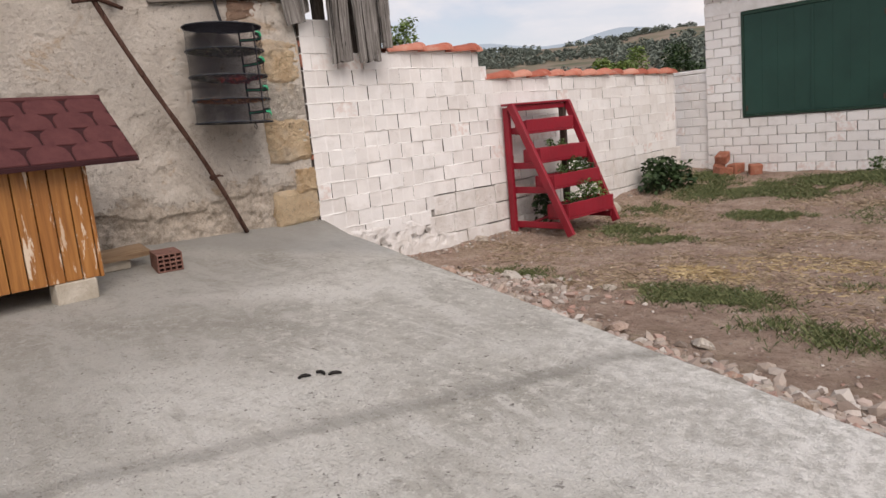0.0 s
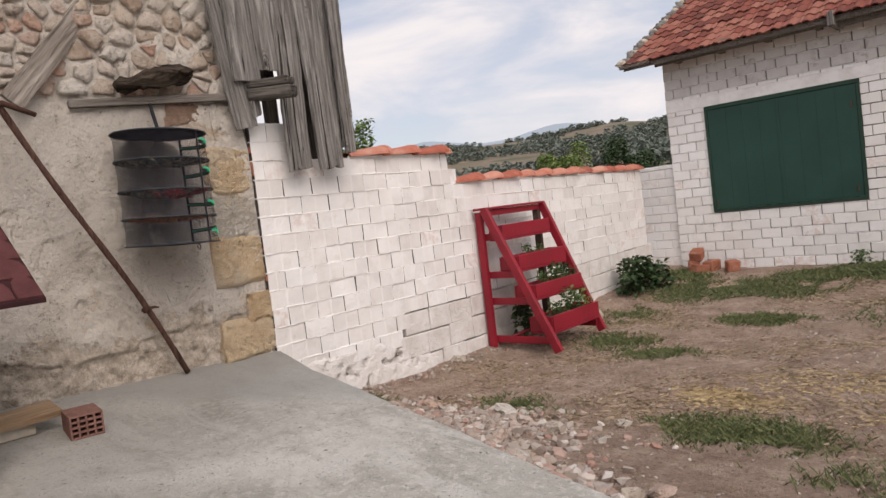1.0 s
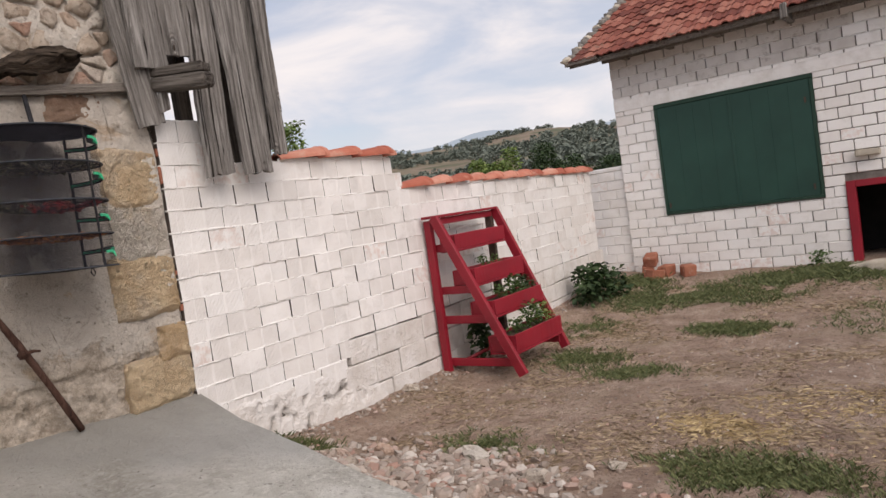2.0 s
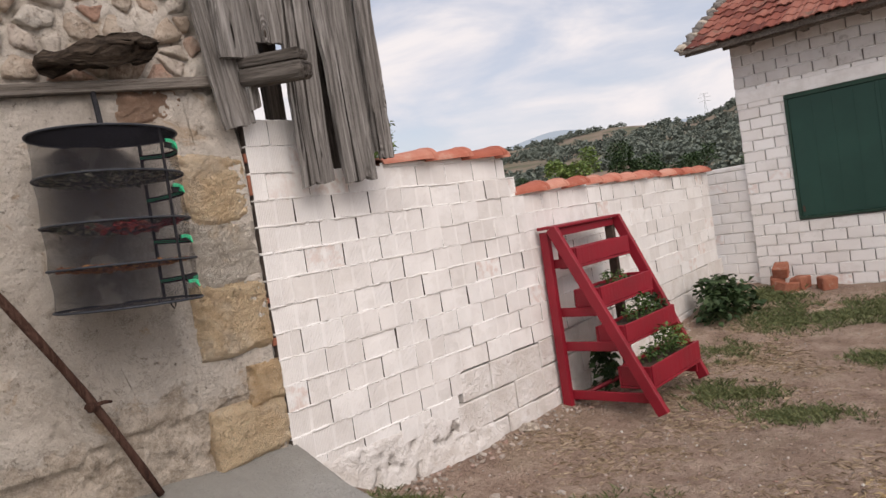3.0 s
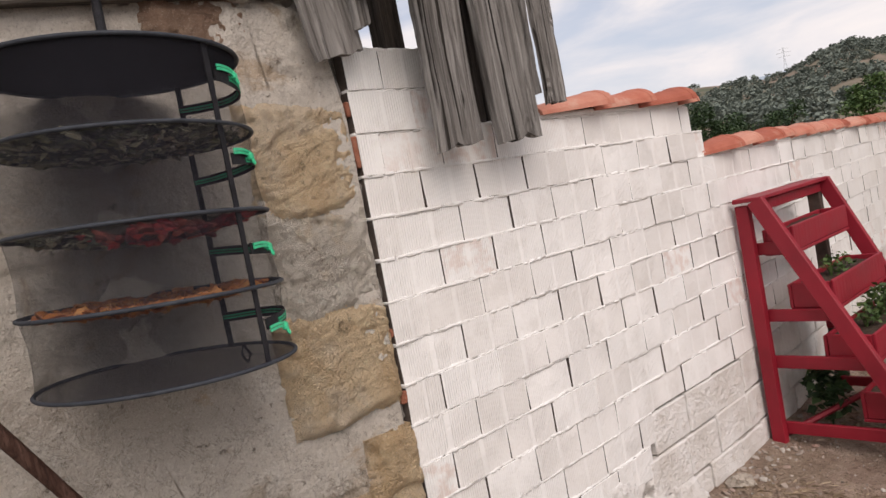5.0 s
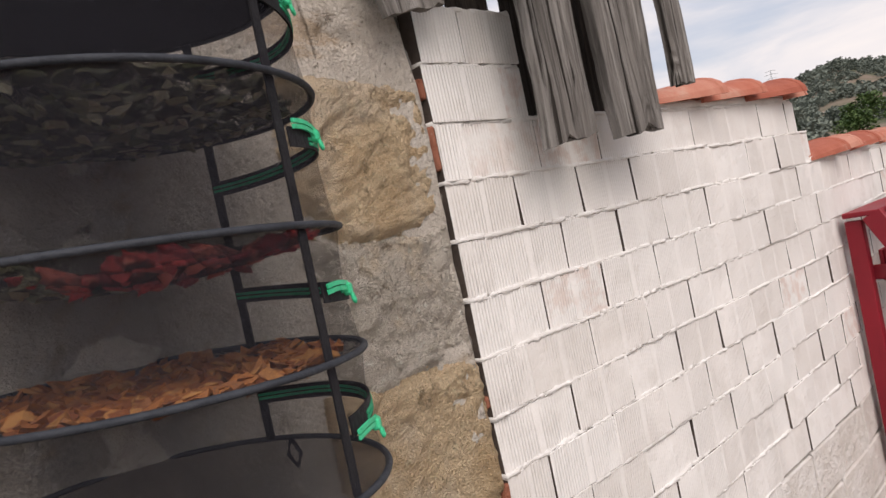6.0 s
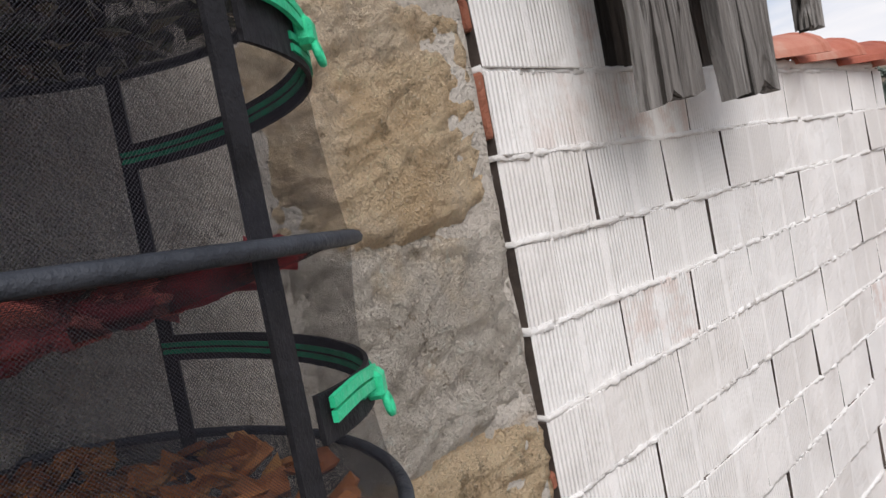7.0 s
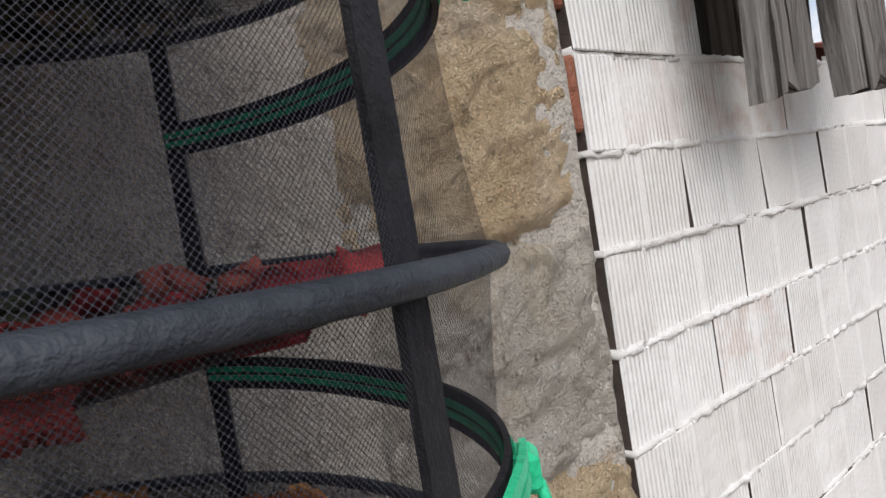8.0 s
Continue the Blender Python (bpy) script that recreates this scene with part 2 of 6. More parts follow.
def m_plaster():
    s = Mat("old_plaster", 0.93, spec=0.12)
    x, y, z = s.xyz()
    big = s.noise(0.9, 6, 0.65, dist=0.7)
    mid = s.noise(5.5, 6, 0.7)
    fine = s.noise(48, 5, 0.7)
    c = s.ramp(big, (0.33, (0.48, 0.43, 0.37)), (0.5, (0.62, 0.565, 0.495)), (0.68, (0.71, 0.66, 0.59)))
    c = s.mixc(s.math("MULTIPLY", s.step(mid, 0.52, 0.70), 0.7), c, (0.64, 0.60, 0.54))
    c = s.mixc(s.math("MULTIPLY", s.step(s.noise(13, 6, 0.75), 0.54, 0.66), 0.55), c, (0.33, 0.285, 0.235))
    c = s.mixc(s.math("MULTIPLY", s.step(s.noise(2.6, 6, 0.7, dist=1.0), 0.58, 0.68), 0.6), c, (0.42, 0.29, 0.17))
    # bare masonry at the foot, where the render has fallen off
    edge = s.math("ADD", z, s.math("MULTIPLY", s.math("SUBTRACT", s.noise(2.4, 6, 0.7), 0.5), -0.75))
    bare = s.step(edge, 0.90, 0.84)
    cb = s.ramp(s.noise(11, 6, 0.75), (0.35, (0.32, 0.265, 0.21)), (0.52, (0.55, 0.475, 0.39)), (0.68, (0.73, 0.65, 0.56)))
    c = s.mixc(bare, c, cb)
    crack = s.step(s.voronoi(3.2, s.stretch(1, 1.0, 0.8), "DISTANCE_TO_EDGE"), 0.012, 0.0)
    crack = s.math("MULTIPLY", crack, s.math("MULTIPLY", s.step(s.noise(1.7, 3, 0.5), 0.60, 0.66), s.step(s.noise(9, 4, 0.6), 0.45, 0.60)))
    c = s.mixc(crack, c, (0.17, 0.14, 0.11))
    c = s.mixc(s.math("MULTIPLY", s.step(fine, 0.42, 0.3), 0.5), c, (0.22, 0.19, 0.15))
    c = s.mixc(s.math("MULTIPLY", s.step(s.noise(3.4, 6, 0.75, dist=1.4), 0.53, 0.60), 0.22), c, (0.36, 0.33, 0.295))
    c = s.mixc(s.math("MULTIPLY", s.step(s.noise(100, 3, 0.7), 0.60, 0.70), 0.5), c, (0.72, 0.68, 0.62))
    flake = s.noise(6.5, 7, 0.72, dist=0.6)
    rim = s.math("MULTIPLY", s.step(flake, 0.555, 0.565), s.step(flake, 0.585, 0.57))
    c = s.mixc(s.math("MULTIPLY", rim, s.math("MULTIPLY", s.step(z, 1.75, 1.3), 0.45)), c, (0.17, 0.14, 0.11))
    c = s.mixc(s.math("MULTIPLY", s.step(s.noise(26, 4, 0.7), 0.64, 0.69), 0.7), c, (0.15, 0.125, 0.10))
    speck = s.noise(180, 3, 0.7)
    c = s.mixc(s.math("MULTIPLY", s.step(speck, 0.44, 0.33), 0.4), c, (0.24, 0.20, 0.16))
    c = s.mixc(s.math("MULTIPLY", s.step(speck, 0.58, 0.68), 0.35), c, (0.80, 0.76, 0.70))
    s.bump(speck, 0.005)
    s.bump(bare, 0.02).bump(mid, 0.018).bump(s.noise(17, 6, 0.75), 0.022).bump(fine, 0.012)
    return s.done(c)


def m_wood(name, lo, hi, gap, axis="z", scale=1.0, rough=0.9, knots=True):
    """Weathered wood whose grain runs along one axis of the object."""
    s = Mat(name, rough, local=True, spec=0.15)
    st = {"z": (38, 38, 1.6), "y": (38, 1.6, 38), "x": (1.6, 38, 38)}[axis]
    geo = s.n("ShaderNodeVectorMath")
    geo.operation = "ADD"
    comb = s.n("ShaderNodeCombineXYZ")
    r = s.rand()
    for i in range(3):
        s.link(s.math("MULTIPLY", r, 7.3 + i), comb.inputs[i])
    s.link(s.p, geo.inputs[0])
    s.link(comb.outputs[0], geo.inputs[1])
    mp = s.n("ShaderNodeMapping")
    mp.inputs["Scale"].default_value = [v * scale for v in st]
    s.link(geo.outputs[0], mp.inputs["Vector"])
    g = s.noise(1.0, 6, 0.7, mp.outputs[0], 0.9)
    mp2 = s.n("ShaderNodeMapping")
    mp2.inputs["Scale"].default_value = [v * scale * 3 for v in st]
    s.link(geo.outputs[0], mp2.inputs["Vector"])
    f = s.noise(1.0, 4, 0.7, mp2.outputs[0])
    big = s.noise(2.5, 4, 0.6, geo.outputs[0])
    c = s.ramp(s.math("ADD", s.math("MULTIPLY", g, 0.7), s.math("MULTIPLY", big, 0.3)), (0.36, gap), (0.46, lo), (0.62, hi))
    c = s.mixc(s.math("MULTIPLY", s.step(f, 0.45, 0.32), 0.7), c, gap)
    c = s.mixc(s.math("MULTIPLY", r, 0.25), c, lo)
    s.bump(g, 0.020).bump(f, 0.008)
    return s.done(c)


def m_board():
    """Grey weathered board: broad grain along z, fine fibres, deep splits and a few knots."""
    s = Mat("weathered_board", 0.9, local=True, spec=0.12)
    r = s.rand()
    off = s.n("ShaderNodeVectorMath")
    off.operation = "ADD"
    comb = s.n("ShaderNodeCombineXYZ")
    for i in range(3):
        s.link(s.math("MULTIPLY", r, 9.7 + 3 * i), comb.inputs[i])
    s.link(s.p, off.inputs[0])
    s.link(comb.outputs[0], off.inputs[1])

    def along(a, b):
        mp = s.n("ShaderNodeMapping")
        mp.inputs["Scale"].default_value = (a, a, b)
        s.link(off.outputs[0], mp.inputs["Vector"])
        return mp.outputs[0]

    broad = s.noise(1.0, 5, 0.6, along(15, 0.9), 1.6)
    fibre = s.noise(1.0, 6, 0.75, along(48, 1.6), 0.8)
    split = s.step(s.noise(1.0, 3, 0.5, along(24, 0.5), 0.7), 0.62, 0.655)
    knot = s.voronoi(1.0, along(5.5, 2.2))
    ring = s.math("MULTIPLY", s.math("SINE", s.math("MULTIPLY", knot, 95.0)), s.step(knot, 0.30, 0.10))
    c = s.ramp(broad, (0.30, (0.10, 0.094, 0.087)), (0.48, (0.225, 0.212, 0.198)), (0.68, (0.40, 0.385, 0.365)))
    c = s.mixc(s.math("MULTIPLY", s.step(fibre, 0.52, 0.36), 0.75), c, (0.055, 0.05, 0.046))
    c = s.mixc(s.math("MULTIPLY", s.step(fibre, 0.56, 0.68), 0.5), c, (0.47, 0.455, 0.435))
    c = s.mixc(s.math("MULTIPLY", s.step(ring, 0.2, 0.8), 0.5), c, (0.09, 0.08, 0.072))
    c = s.mixc(s.step(knot, 0.055, 0.035), c, (0.07, 0.055, 0.045))
    c = s.mixc(split, c, (0.018, 0.016, 0.014))
    c = s.mixc(s.math("MULTIPLY", r, 0.22), c, (0.13, 0.115, 0.10))
    s.bump(s.math("SUBTRACT", 1.0, split), 0.02).bump(fibre, 0.012).bump(broad, 0.012).bump(ring, 0.004)
    return s.done(c)


def m_varnish():
    s = Mat("varnished_board", 0.45, local=True, spec=0.4)
    r = s.rand()
    geo = s.n("ShaderNodeNewGeometry").outputs["Position"]
    mp = s.n("ShaderNodeMapping")
    mp.inputs["Scale"].default_value = (30, 30, 1.6)
    s.link(geo, mp.inputs["Vector"])
    g = s.noise(1.0, 5, 0.65, mp.outputs[0], 0.6)
    c = s.ramp(g, (0.3, (0.20, 0.075, 0.018)), (0.55, (0.36, 0.155, 0.04)), (0.75, (0.46, 0.22, 0.065)))
    c = s.mixc(s.math("MULTIPLY", r, 0.45), c, (0.27, 0.10, 0.025))
    mp2 = s.n("ShaderNodeMapping")
    mp2.inputs["Scale"].default_value = (14, 14, 2.4)
    s.link(geo, mp2.inputs["Vector"])
    peel = s.math("MULTIPLY", s.step(s.noise(1.3, 6, 0.7, mp2.outputs[0]), 0.56, 0.60), s.step(r, 0.35, 0.45))
    c = s.mixc(peel, c, (0.62, 0.50, 0.38))
    s.bump(g, 0.002)
    return s.done(c)


def m_tile(name="terracotta"):
    s = Mat(name, 0.85, spec=0.2)
    r = s.rand()
    a = s.noise(8, 6, 0.7)
    c = s.ramp(s.math("ADD", s.math("MULTIPLY", r, 0.5), s.math("MULTIPLY", a, 0.5)), (0.25, (0.32, 0.092, 0.06)), (0.5, (0.44, 0.145, 0.095)), (0.75, (0.54, 0.26, 0.19)))
    c = s.mixc(s.math("MULTIPLY", s.step(s.noise(4, 6, 0.7), 0.54, 0.66), 0.5), c, (0.50, 0.33, 0.26))
    s.bump(s.noise(60, 4, 0.6), 0.003)
    return s.done(c)


def m_rooftile():
    s = Mat("old_roof_tile", 0.88, spec=0.15)
    r = s.rand()
    i = s.island()
    a = s.noise(3, 6, 0.7)
    v = s.math("ADD", s.math("MULTIPLY", s.math("FRACT", s.math("ADD", r, i)), 0.5), s.math("MULTIPLY", a, 0.5))
    c = s.ramp(v, (0.25, (0.13, 0.045, 0.036)), (0.5, (0.23, 0.075, 0.055)), (0.75, (0.31, 0.135, 0.10)))
    c = s.mixc(s.math("MULTIPLY", s.step(s.noise(1.6, 7, 0.75), 0.56, 0.66), 0.75), c, (0.13, 0.11, 0.085))
    s.bump(s.noise(40, 4, 0.6), 0.004)
    return s.done(c)


def m_paint(name, base, dark, chip, rough=0.5, chips=0.70):
    s = Mat(name, rough, spec=0.4)
    a = s.noise(3, 5, 0.6)
    c = s.ramp(a, (0.3, dark), (0.7, base))
    c = s.mixc(s.step(s.noise(26, 6, 0.75), chips, chips + 0.03), c, chip)
    s.bump(s.noise(30, 4, 0.6, s.stretch(1, 1, 0.15)), 0.003)
    return s.done(c, s.ramp(a, (0.3, (0.42,) * 3), (0.7, (0.6,) * 3)))


def m_shutter():
    s = Mat("green_sheet", 0.5, spec=0.4)
    a = s.noise(2, 5, 0.6)
    c = s.ramp(a, (0.3, (0.009, 0.043, 0.032)), (0.7, (0.015, 0.062, 0.046)))
    st = s.noise(1.0, 4, 0.65, s.stretch(26, 26, 0.9))
    c = s.mixc(s.math("MULTIPLY", s.step(st, 0.68, 0.76), 0.35), c, (0.16, 0.24, 0.2))
    return s.done(c)


def m_net(name, cell, opaque, col=(0.012, 0.012, 0.014)):
    """Woven black net: threads are opaque, the holes between them are open."""
    s = Mat(name, 0.9, spec=0.06)
    uv = s.n("ShaderNodeUVMap")
    u, v, _ = s.xyz(uv.outputs[0])
    a = s.math("SINE", s.math("MULTIPLY", s.math("ADD", u, v), 2 * math.pi / cell))
    b = s.math("SINE", s.math("MULTIPLY", s.math("SUBTRACT", u, v), 2 * math.pi / cell))
    hole = s.step(s.math("MULTIPLY", s.math("ABSOLUTE", a), s.math("ABSOLUTE", b)), opaque, opaque + 0.18)
    s.b.inputs["Base Color"].default_value = (*col, 1)
    tr = s.n("ShaderNodeBsdfTransparent")
    mx = s.n("ShaderNodeMixShader")
    out = s.nt.nodes["Material Output"]
    s.link(hole, mx.inputs[0])
    s.link(s.b.outputs[0], mx.inputs[1])
    s.link(tr.outputs[0], mx.inputs[2])
    s.link(mx.outputs[0], out.inputs[0])
    return s.m


def m_leaf(name, lo, hi):
    s = Mat(name, 0.6, spec=0.3)
    c = s.ramp(s.island(), (0.0, lo), (1.0, hi))
    s.b.inputs["Subsurface Weight"].default_value = 0.0
    return s.done(c)


def m_forest():
    s = Mat("hazed_foliage", 0.95, spec=0.05)
    # pale grey-greens: the distance haze is put into the leaf colour
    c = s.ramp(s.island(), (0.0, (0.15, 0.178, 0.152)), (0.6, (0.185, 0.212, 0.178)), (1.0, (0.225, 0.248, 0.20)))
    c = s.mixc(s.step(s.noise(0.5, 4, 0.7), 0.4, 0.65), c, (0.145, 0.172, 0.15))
    return s.done(c)


def m_pieces(name, *cols):
    s = Mat(name, 0.7, spec=0.3)
    c = s.ramp(s.island(), *[(i / max(1, len(cols) - 1), col) for i, col in enumerate(cols)])
    s.bump(s.noise(70, 4, 0.7), 0.004)
    return s.done(c)


M = dict(
    concrete=m_concrete(), dirt=m_dirt(), block=m_whitebrick(), flatblock=m_whitebrick("white_painted_brick", False), wmortar=m_whitemortar(),
    core=m_simple("grey_mortar", (0.13, 0.12, 0.105), (0.24, 0.22, 0.20), 9),
    greyblock=m_simple("grey_whitewash_eaves_shade", (0.54, 0.515, 0.49), (0.68, 0.66, 0.635), 3, bump=0.006, third=(0.42, 0.39, 0.365)),
    render=m_simple("rough_white_render", (0.66, 0.62, 0.575), (0.82, 0.80, 0.775), 5, bump=0.025, fine=24, third=(0.66, 0.62, 0.575)),
    plaster=m_plaster(),
    ochre=m_stone("ochre_sandstone", (0.64, 0.43, 0.235), (0.86, 0.67, 0.44), (0.82, 0.69, 0.53)),
    redstone=m_stone("red_brown_stone", (0.34, 0.21, 0.15), (0.53, 0.38, 0.28), (0.45, 0.30, 0.21)),
    grey=m_stone("grey_sandstone", (0.64, 0.575, 0.49), (0.84, 0.775, 0.68), (0.80, 0.65, 0.46)),
    field=m_rubble_stone(),
    clay=m_simple("bare_clay", (0.33, 0.11, 0.06), (0.48, 0.19, 0.11), 12),
    slitclay=m_simple("shaded_unpainted_clay", (0.06, 0.05, 0.045), (0.15, 0.12, 0.10), 14),
    clayold=m_simple("worn_clay", (0.26, 0.085, 0.05), (0.42, 0.18, 0.115), 9, bump=0.015, third=(0.40, 0.27, 0.21)),
    claybrick=m_simple("dusty_clay_brick", (0.15, 0.07, 0.055), (0.26, 0.14, 0.112), 14, third=(0.09, 0.06, 0.05)),
    limem=m_simple("lime_mortar", (0.36, 0.31, 0.24), (0.55, 0.50, 0.42), 7, bump=0.015, fine=30),
    greywood=m_board(),
    greywoody=m_wood("weathered_batten", (0.165, 0.145, 0.125), (0.30, 0.27, 0.24), (0.05, 0.042, 0.035), "y"),
    oldbeam=m_wood("dark_cracked_beam", (0.085, 0.075, 0.066), (0.21, 0.19, 0.17), (0.018, 0.015, 0.013), "y", 0.8),
    oldpost=m_wood("dark_old_timber", (0.05, 0.042, 0.036), (0.12, 0.10, 0.085), (0.015, 0.012, 0.01), "z"),
    brace=m_wood("pale_grey_batten", (0.27, 0.235, 0.20), (0.42, 0.375, 0.33), (0.15, 0.125, 0.10), "z", 0.7),
    darkwood=m_wood("rotten_beam", (0.05, 0.038, 0.029), (0.13, 0.10, 0.076), (0.010, 0.008, 0.007), "y", 0.8),
    pole=m_wood("brown_pole", (0.092, 0.048, 0.036), (0.17, 0.098, 0.076), (0.035, 0.020, 0.016), "z"),
    varnish=m_varnish(), tile=m_tile(), rooftile=m_rooftile(),
    red=m_paint("red_paint", (0.30, 0.012, 0.026), (0.20, 0.008, 0.018), (0.12, 0.03, 0.03), 0.5, 0.74),
    darkred=m_simple("dark_brown_post", (0.05, 0.035, 0.03), (0.11, 0.075, 0.06), 9),
    green=m_shutter(), greenframe=m_paint("green_frame", (0.014, 0.05, 0.032), (0.009, 0.035, 0.022), (0.05, 0.06, 0.05)),
    shingle=m_simple("red_shingle", (0.082, 0.026, 0.027), (0.125, 0.043, 0.042), 10, bump=0.006, fine=160),
    shinglegap=m_simple("dark_shingle", (0.026, 0.008, 0.009), (0.045, 0.013, 0.014), 10),
    net=m_net("black_net", 0.0036, 0.07, (0.044, 0.044, 0.054)), tray=m_net("tray_net", 0.0036, 0.48, (0.016, 0.016, 0.020)), cover=m_net("cover_cloth", 0.003, 0.97, (0.006, 0.006, 0.009)),
    black=m_simple("black_fabric", (0.010, 0.010, 0.012), (0.022, 0.022, 0.026), 30, 0.7),
    slate=m_simple("grey_ring_fabric", (0.026, 0.030, 0.038), (0.048, 0.054, 0.066), 30, 0.6),
    zipdark=m_simple("green_zip_tape", (0.012, 0.30, 0.15), (0.02, 0.42, 0.22), 60, 0.6),
    zipbright=m_simple("bright_green_zip", (0.02, 0.50, 0.24), (0.05, 0.68, 0.36), 60, 0.45),
    soil=m_simple("potting_soil", (0.04, 0.027, 0.02), (0.10, 0.07, 0.05), 30, bump=0.02),
    leafa=m_leaf("leaf_green", (0.035, 0.075, 0.022), (0.10, 0.155, 0.045)),
    leafb=m_leaf("leaf_dark", (0.018, 0.042, 0.016), (0.05, 0.085, 0.03)),
    pale=m_simple("galvanised_steel", (0.30, 0.32, 0.34), (0.42, 0.44, 0.46), 1, 0.6),
    leafc=m_leaf("leaf_light", (0.09, 0.15, 0.04), (0.19, 0.26, 0.07)),
    grass=m_leaf("grass_blades", (0.055, 0.08, 0.028), (0.19, 0.205, 0.09)),
    straw=m_leaf("straw", (0.36, 0.26, 0.13), (0.60, 0.48, 0.28)),
    drygrass=m_leaf("dry_grass", (0.20, 0.15, 0.095), (0.46, 0.36, 0.25)),
    rubble=m_pieces("rubble_mix", (0.20, 0.15, 0.12), (0.36, 0.32, 0.28), (0.34, 0.20, 0.155), (0.54, 0.505, 0.46), (0.25, 0.195, 0.16), (0.44, 0.37, 0.315), (0.16, 0.125, 0.10)),
    stone=m_rubble_stone(), forest=m_forest(),
    dark=m_simple("shade_and_dropping_black", (0.012, 0.011, 0.010), (0.03, 0.026, 0.024), 4),
    iron=m_simple("rusty_iron", (0.05, 0.035, 0.028), (0.11, 0.075, 0.055), 20, 0.7),
    herb=m_pieces("dried_herbs", (0.06, 0.07, 0.035), (0.15, 0.145, 0.09), (0.28, 0.265, 0.20), (0.045, 0.06, 0.03)),
    redfruit=m_pieces("dried_red_slices", (0.22, 0.02, 0.03), (0.42, 0.05, 0.05), (0.52, 0.14, 0.11), (0.16, 0.012, 0.02)),
    orange=m_pieces("dried_orange_pieces", (0.26, 0.085, 0.025), (0.44, 0.17, 0.05), (0.20, 0.06, 0.025), (0.50, 0.24, 0.08)),
)


# ---- mesh helpers ----
def rng(seed):
    return random.Random(seed)


def mesh_of(bm, name, smooth=False):
    me = bpy.data.meshes.new(name)
    bm.to_mesh(me)
    bm.free()
    if smooth:
        for p in me.polygons:
            p.use_smooth = True
    return me


def part(name, bm, material, parent=None, label="", smooth=False, m=None):
    me = bm if isinstance(bm, bpy.types.Mesh) else mesh_of(bm, name, smooth)
    if material is not None and not me.materials:
        me.materials.append(material)
    ob = new(name, me)
    if parent is not None:
        ob.parent = parent
    if m is not None:
        ob.matrix_basis = m
    return tagged(ob, label=label)


def from_lists(name, verts, faces, smooth=False):
    me = bpy.data.meshes.new(name)
    me.from_pydata([tuple(v) for v in verts], [], [tuple(f) for f in faces])
    if smooth:
        for p in me.polygons:
            p.use_smooth = True
    me.update()
    return me


def box_bm(x0, x1, y0, y1, z0, z1, bevel=0.004, jit=0.0, seed=0):
    r = rng(seed)
    bm = bmesh.new()
    vs = [bm.verts.new((x + r.uniform(-jit, jit), y + r.uniform(-jit, jit), z + r.uniform(-jit, jit))) for x in (x0, x1) for y in (y0, y1) for z in (z0, z1)]
    for f in ((0, 1, 3, 2), (4, 6, 7, 5), (0, 4, 5, 1), (2, 3, 7, 6), (0, 2, 6, 4), (1, 5, 7, 3)):
        bm.faces.new([vs[i] for i in f])
    if bevel:
        bmesh.ops.bevel(bm, geom=bm.edges[:], offset=bevel, segments=1, affect="EDGES")
    bmesh.ops.recalc_face_normals(bm, faces=bm.faces[:])
    return bm


def thing(name, label, category, group="", kind="", at=(0, 0, 0), rz=0.0):
    ob = new(name, None)
    ob.matrix_basis = pose(*at, 0, 0, rz)
    return tagged(ob, label, category, group, kind)


def fb(x, y, z, s, octaves=4):
    return noise.fractal(Vector((x * s, y * s, z * s)), 0.8, 2.1, octaves)


def plank_bm(w, t, z0, z1, seed, ragged=0.01, steps=14, crack=0.0):
    """A weathered board standing along z, width along y, thickness along x, with uneven edges and split ends."""
    r = rng(seed)
    bm = bmesh.new()
    rows, cols = steps + 1, 7
    front, back = [], []
    for i in range(rows):
        f = i / steps
        for j in range(cols):
            g = j / (cols - 1)
            z = z0 + (z1 - z0) * f
            if i == 0:
                z += r.uniform(-ragged, ragged)
            y = (g - 0.5) * w + fb(seed * 3.1, z, 0.0 if g < 0.5 else 5.0, 3.2) * 0.012 * (1 if j in (0, cols - 1) else 0.4)
            x = fb(seed * 1.7 + g, z * 1.2, g * 4, 2.2) * 0.010
            front.append(bm.verts.new((x + t / 2 + fb(y * 40, z * 1.4, seed, 1.0) * 0.0035, y, z)))
            back.append(bm.verts.new((x - t / 2, y, z)))
    at = lambda i, j: i * cols + j
    for i in range(rows - 1):
        for j in range(cols - 1):
            bm.faces.new((front[at(i, j)], front[at(i, j + 1)], front[at(i + 1, j + 1)], front[at(i + 1, j)]))
            bm.faces.new((back[at(i, j)], back[at(i + 1, j)], back[at(i + 1, j + 1)], back[at(i, j + 1)]))
    for i in range(rows - 1):
        for j in (0, cols - 1):
            bm.faces.new((front[at(i, j)], front[at(i + 1, j)], back[at(i + 1, j)], back[at(i, j)]))
    for j in range(cols - 1):
        for i in (0, rows - 1):
            bm.faces.new((front[at(i, j)], back[at(i, j)], back[at(i, j + 1)], front[at(i, j + 1)]))
    bmesh.ops.recalc_face_normals(bm, faces=bm.faces[:])
    return bm


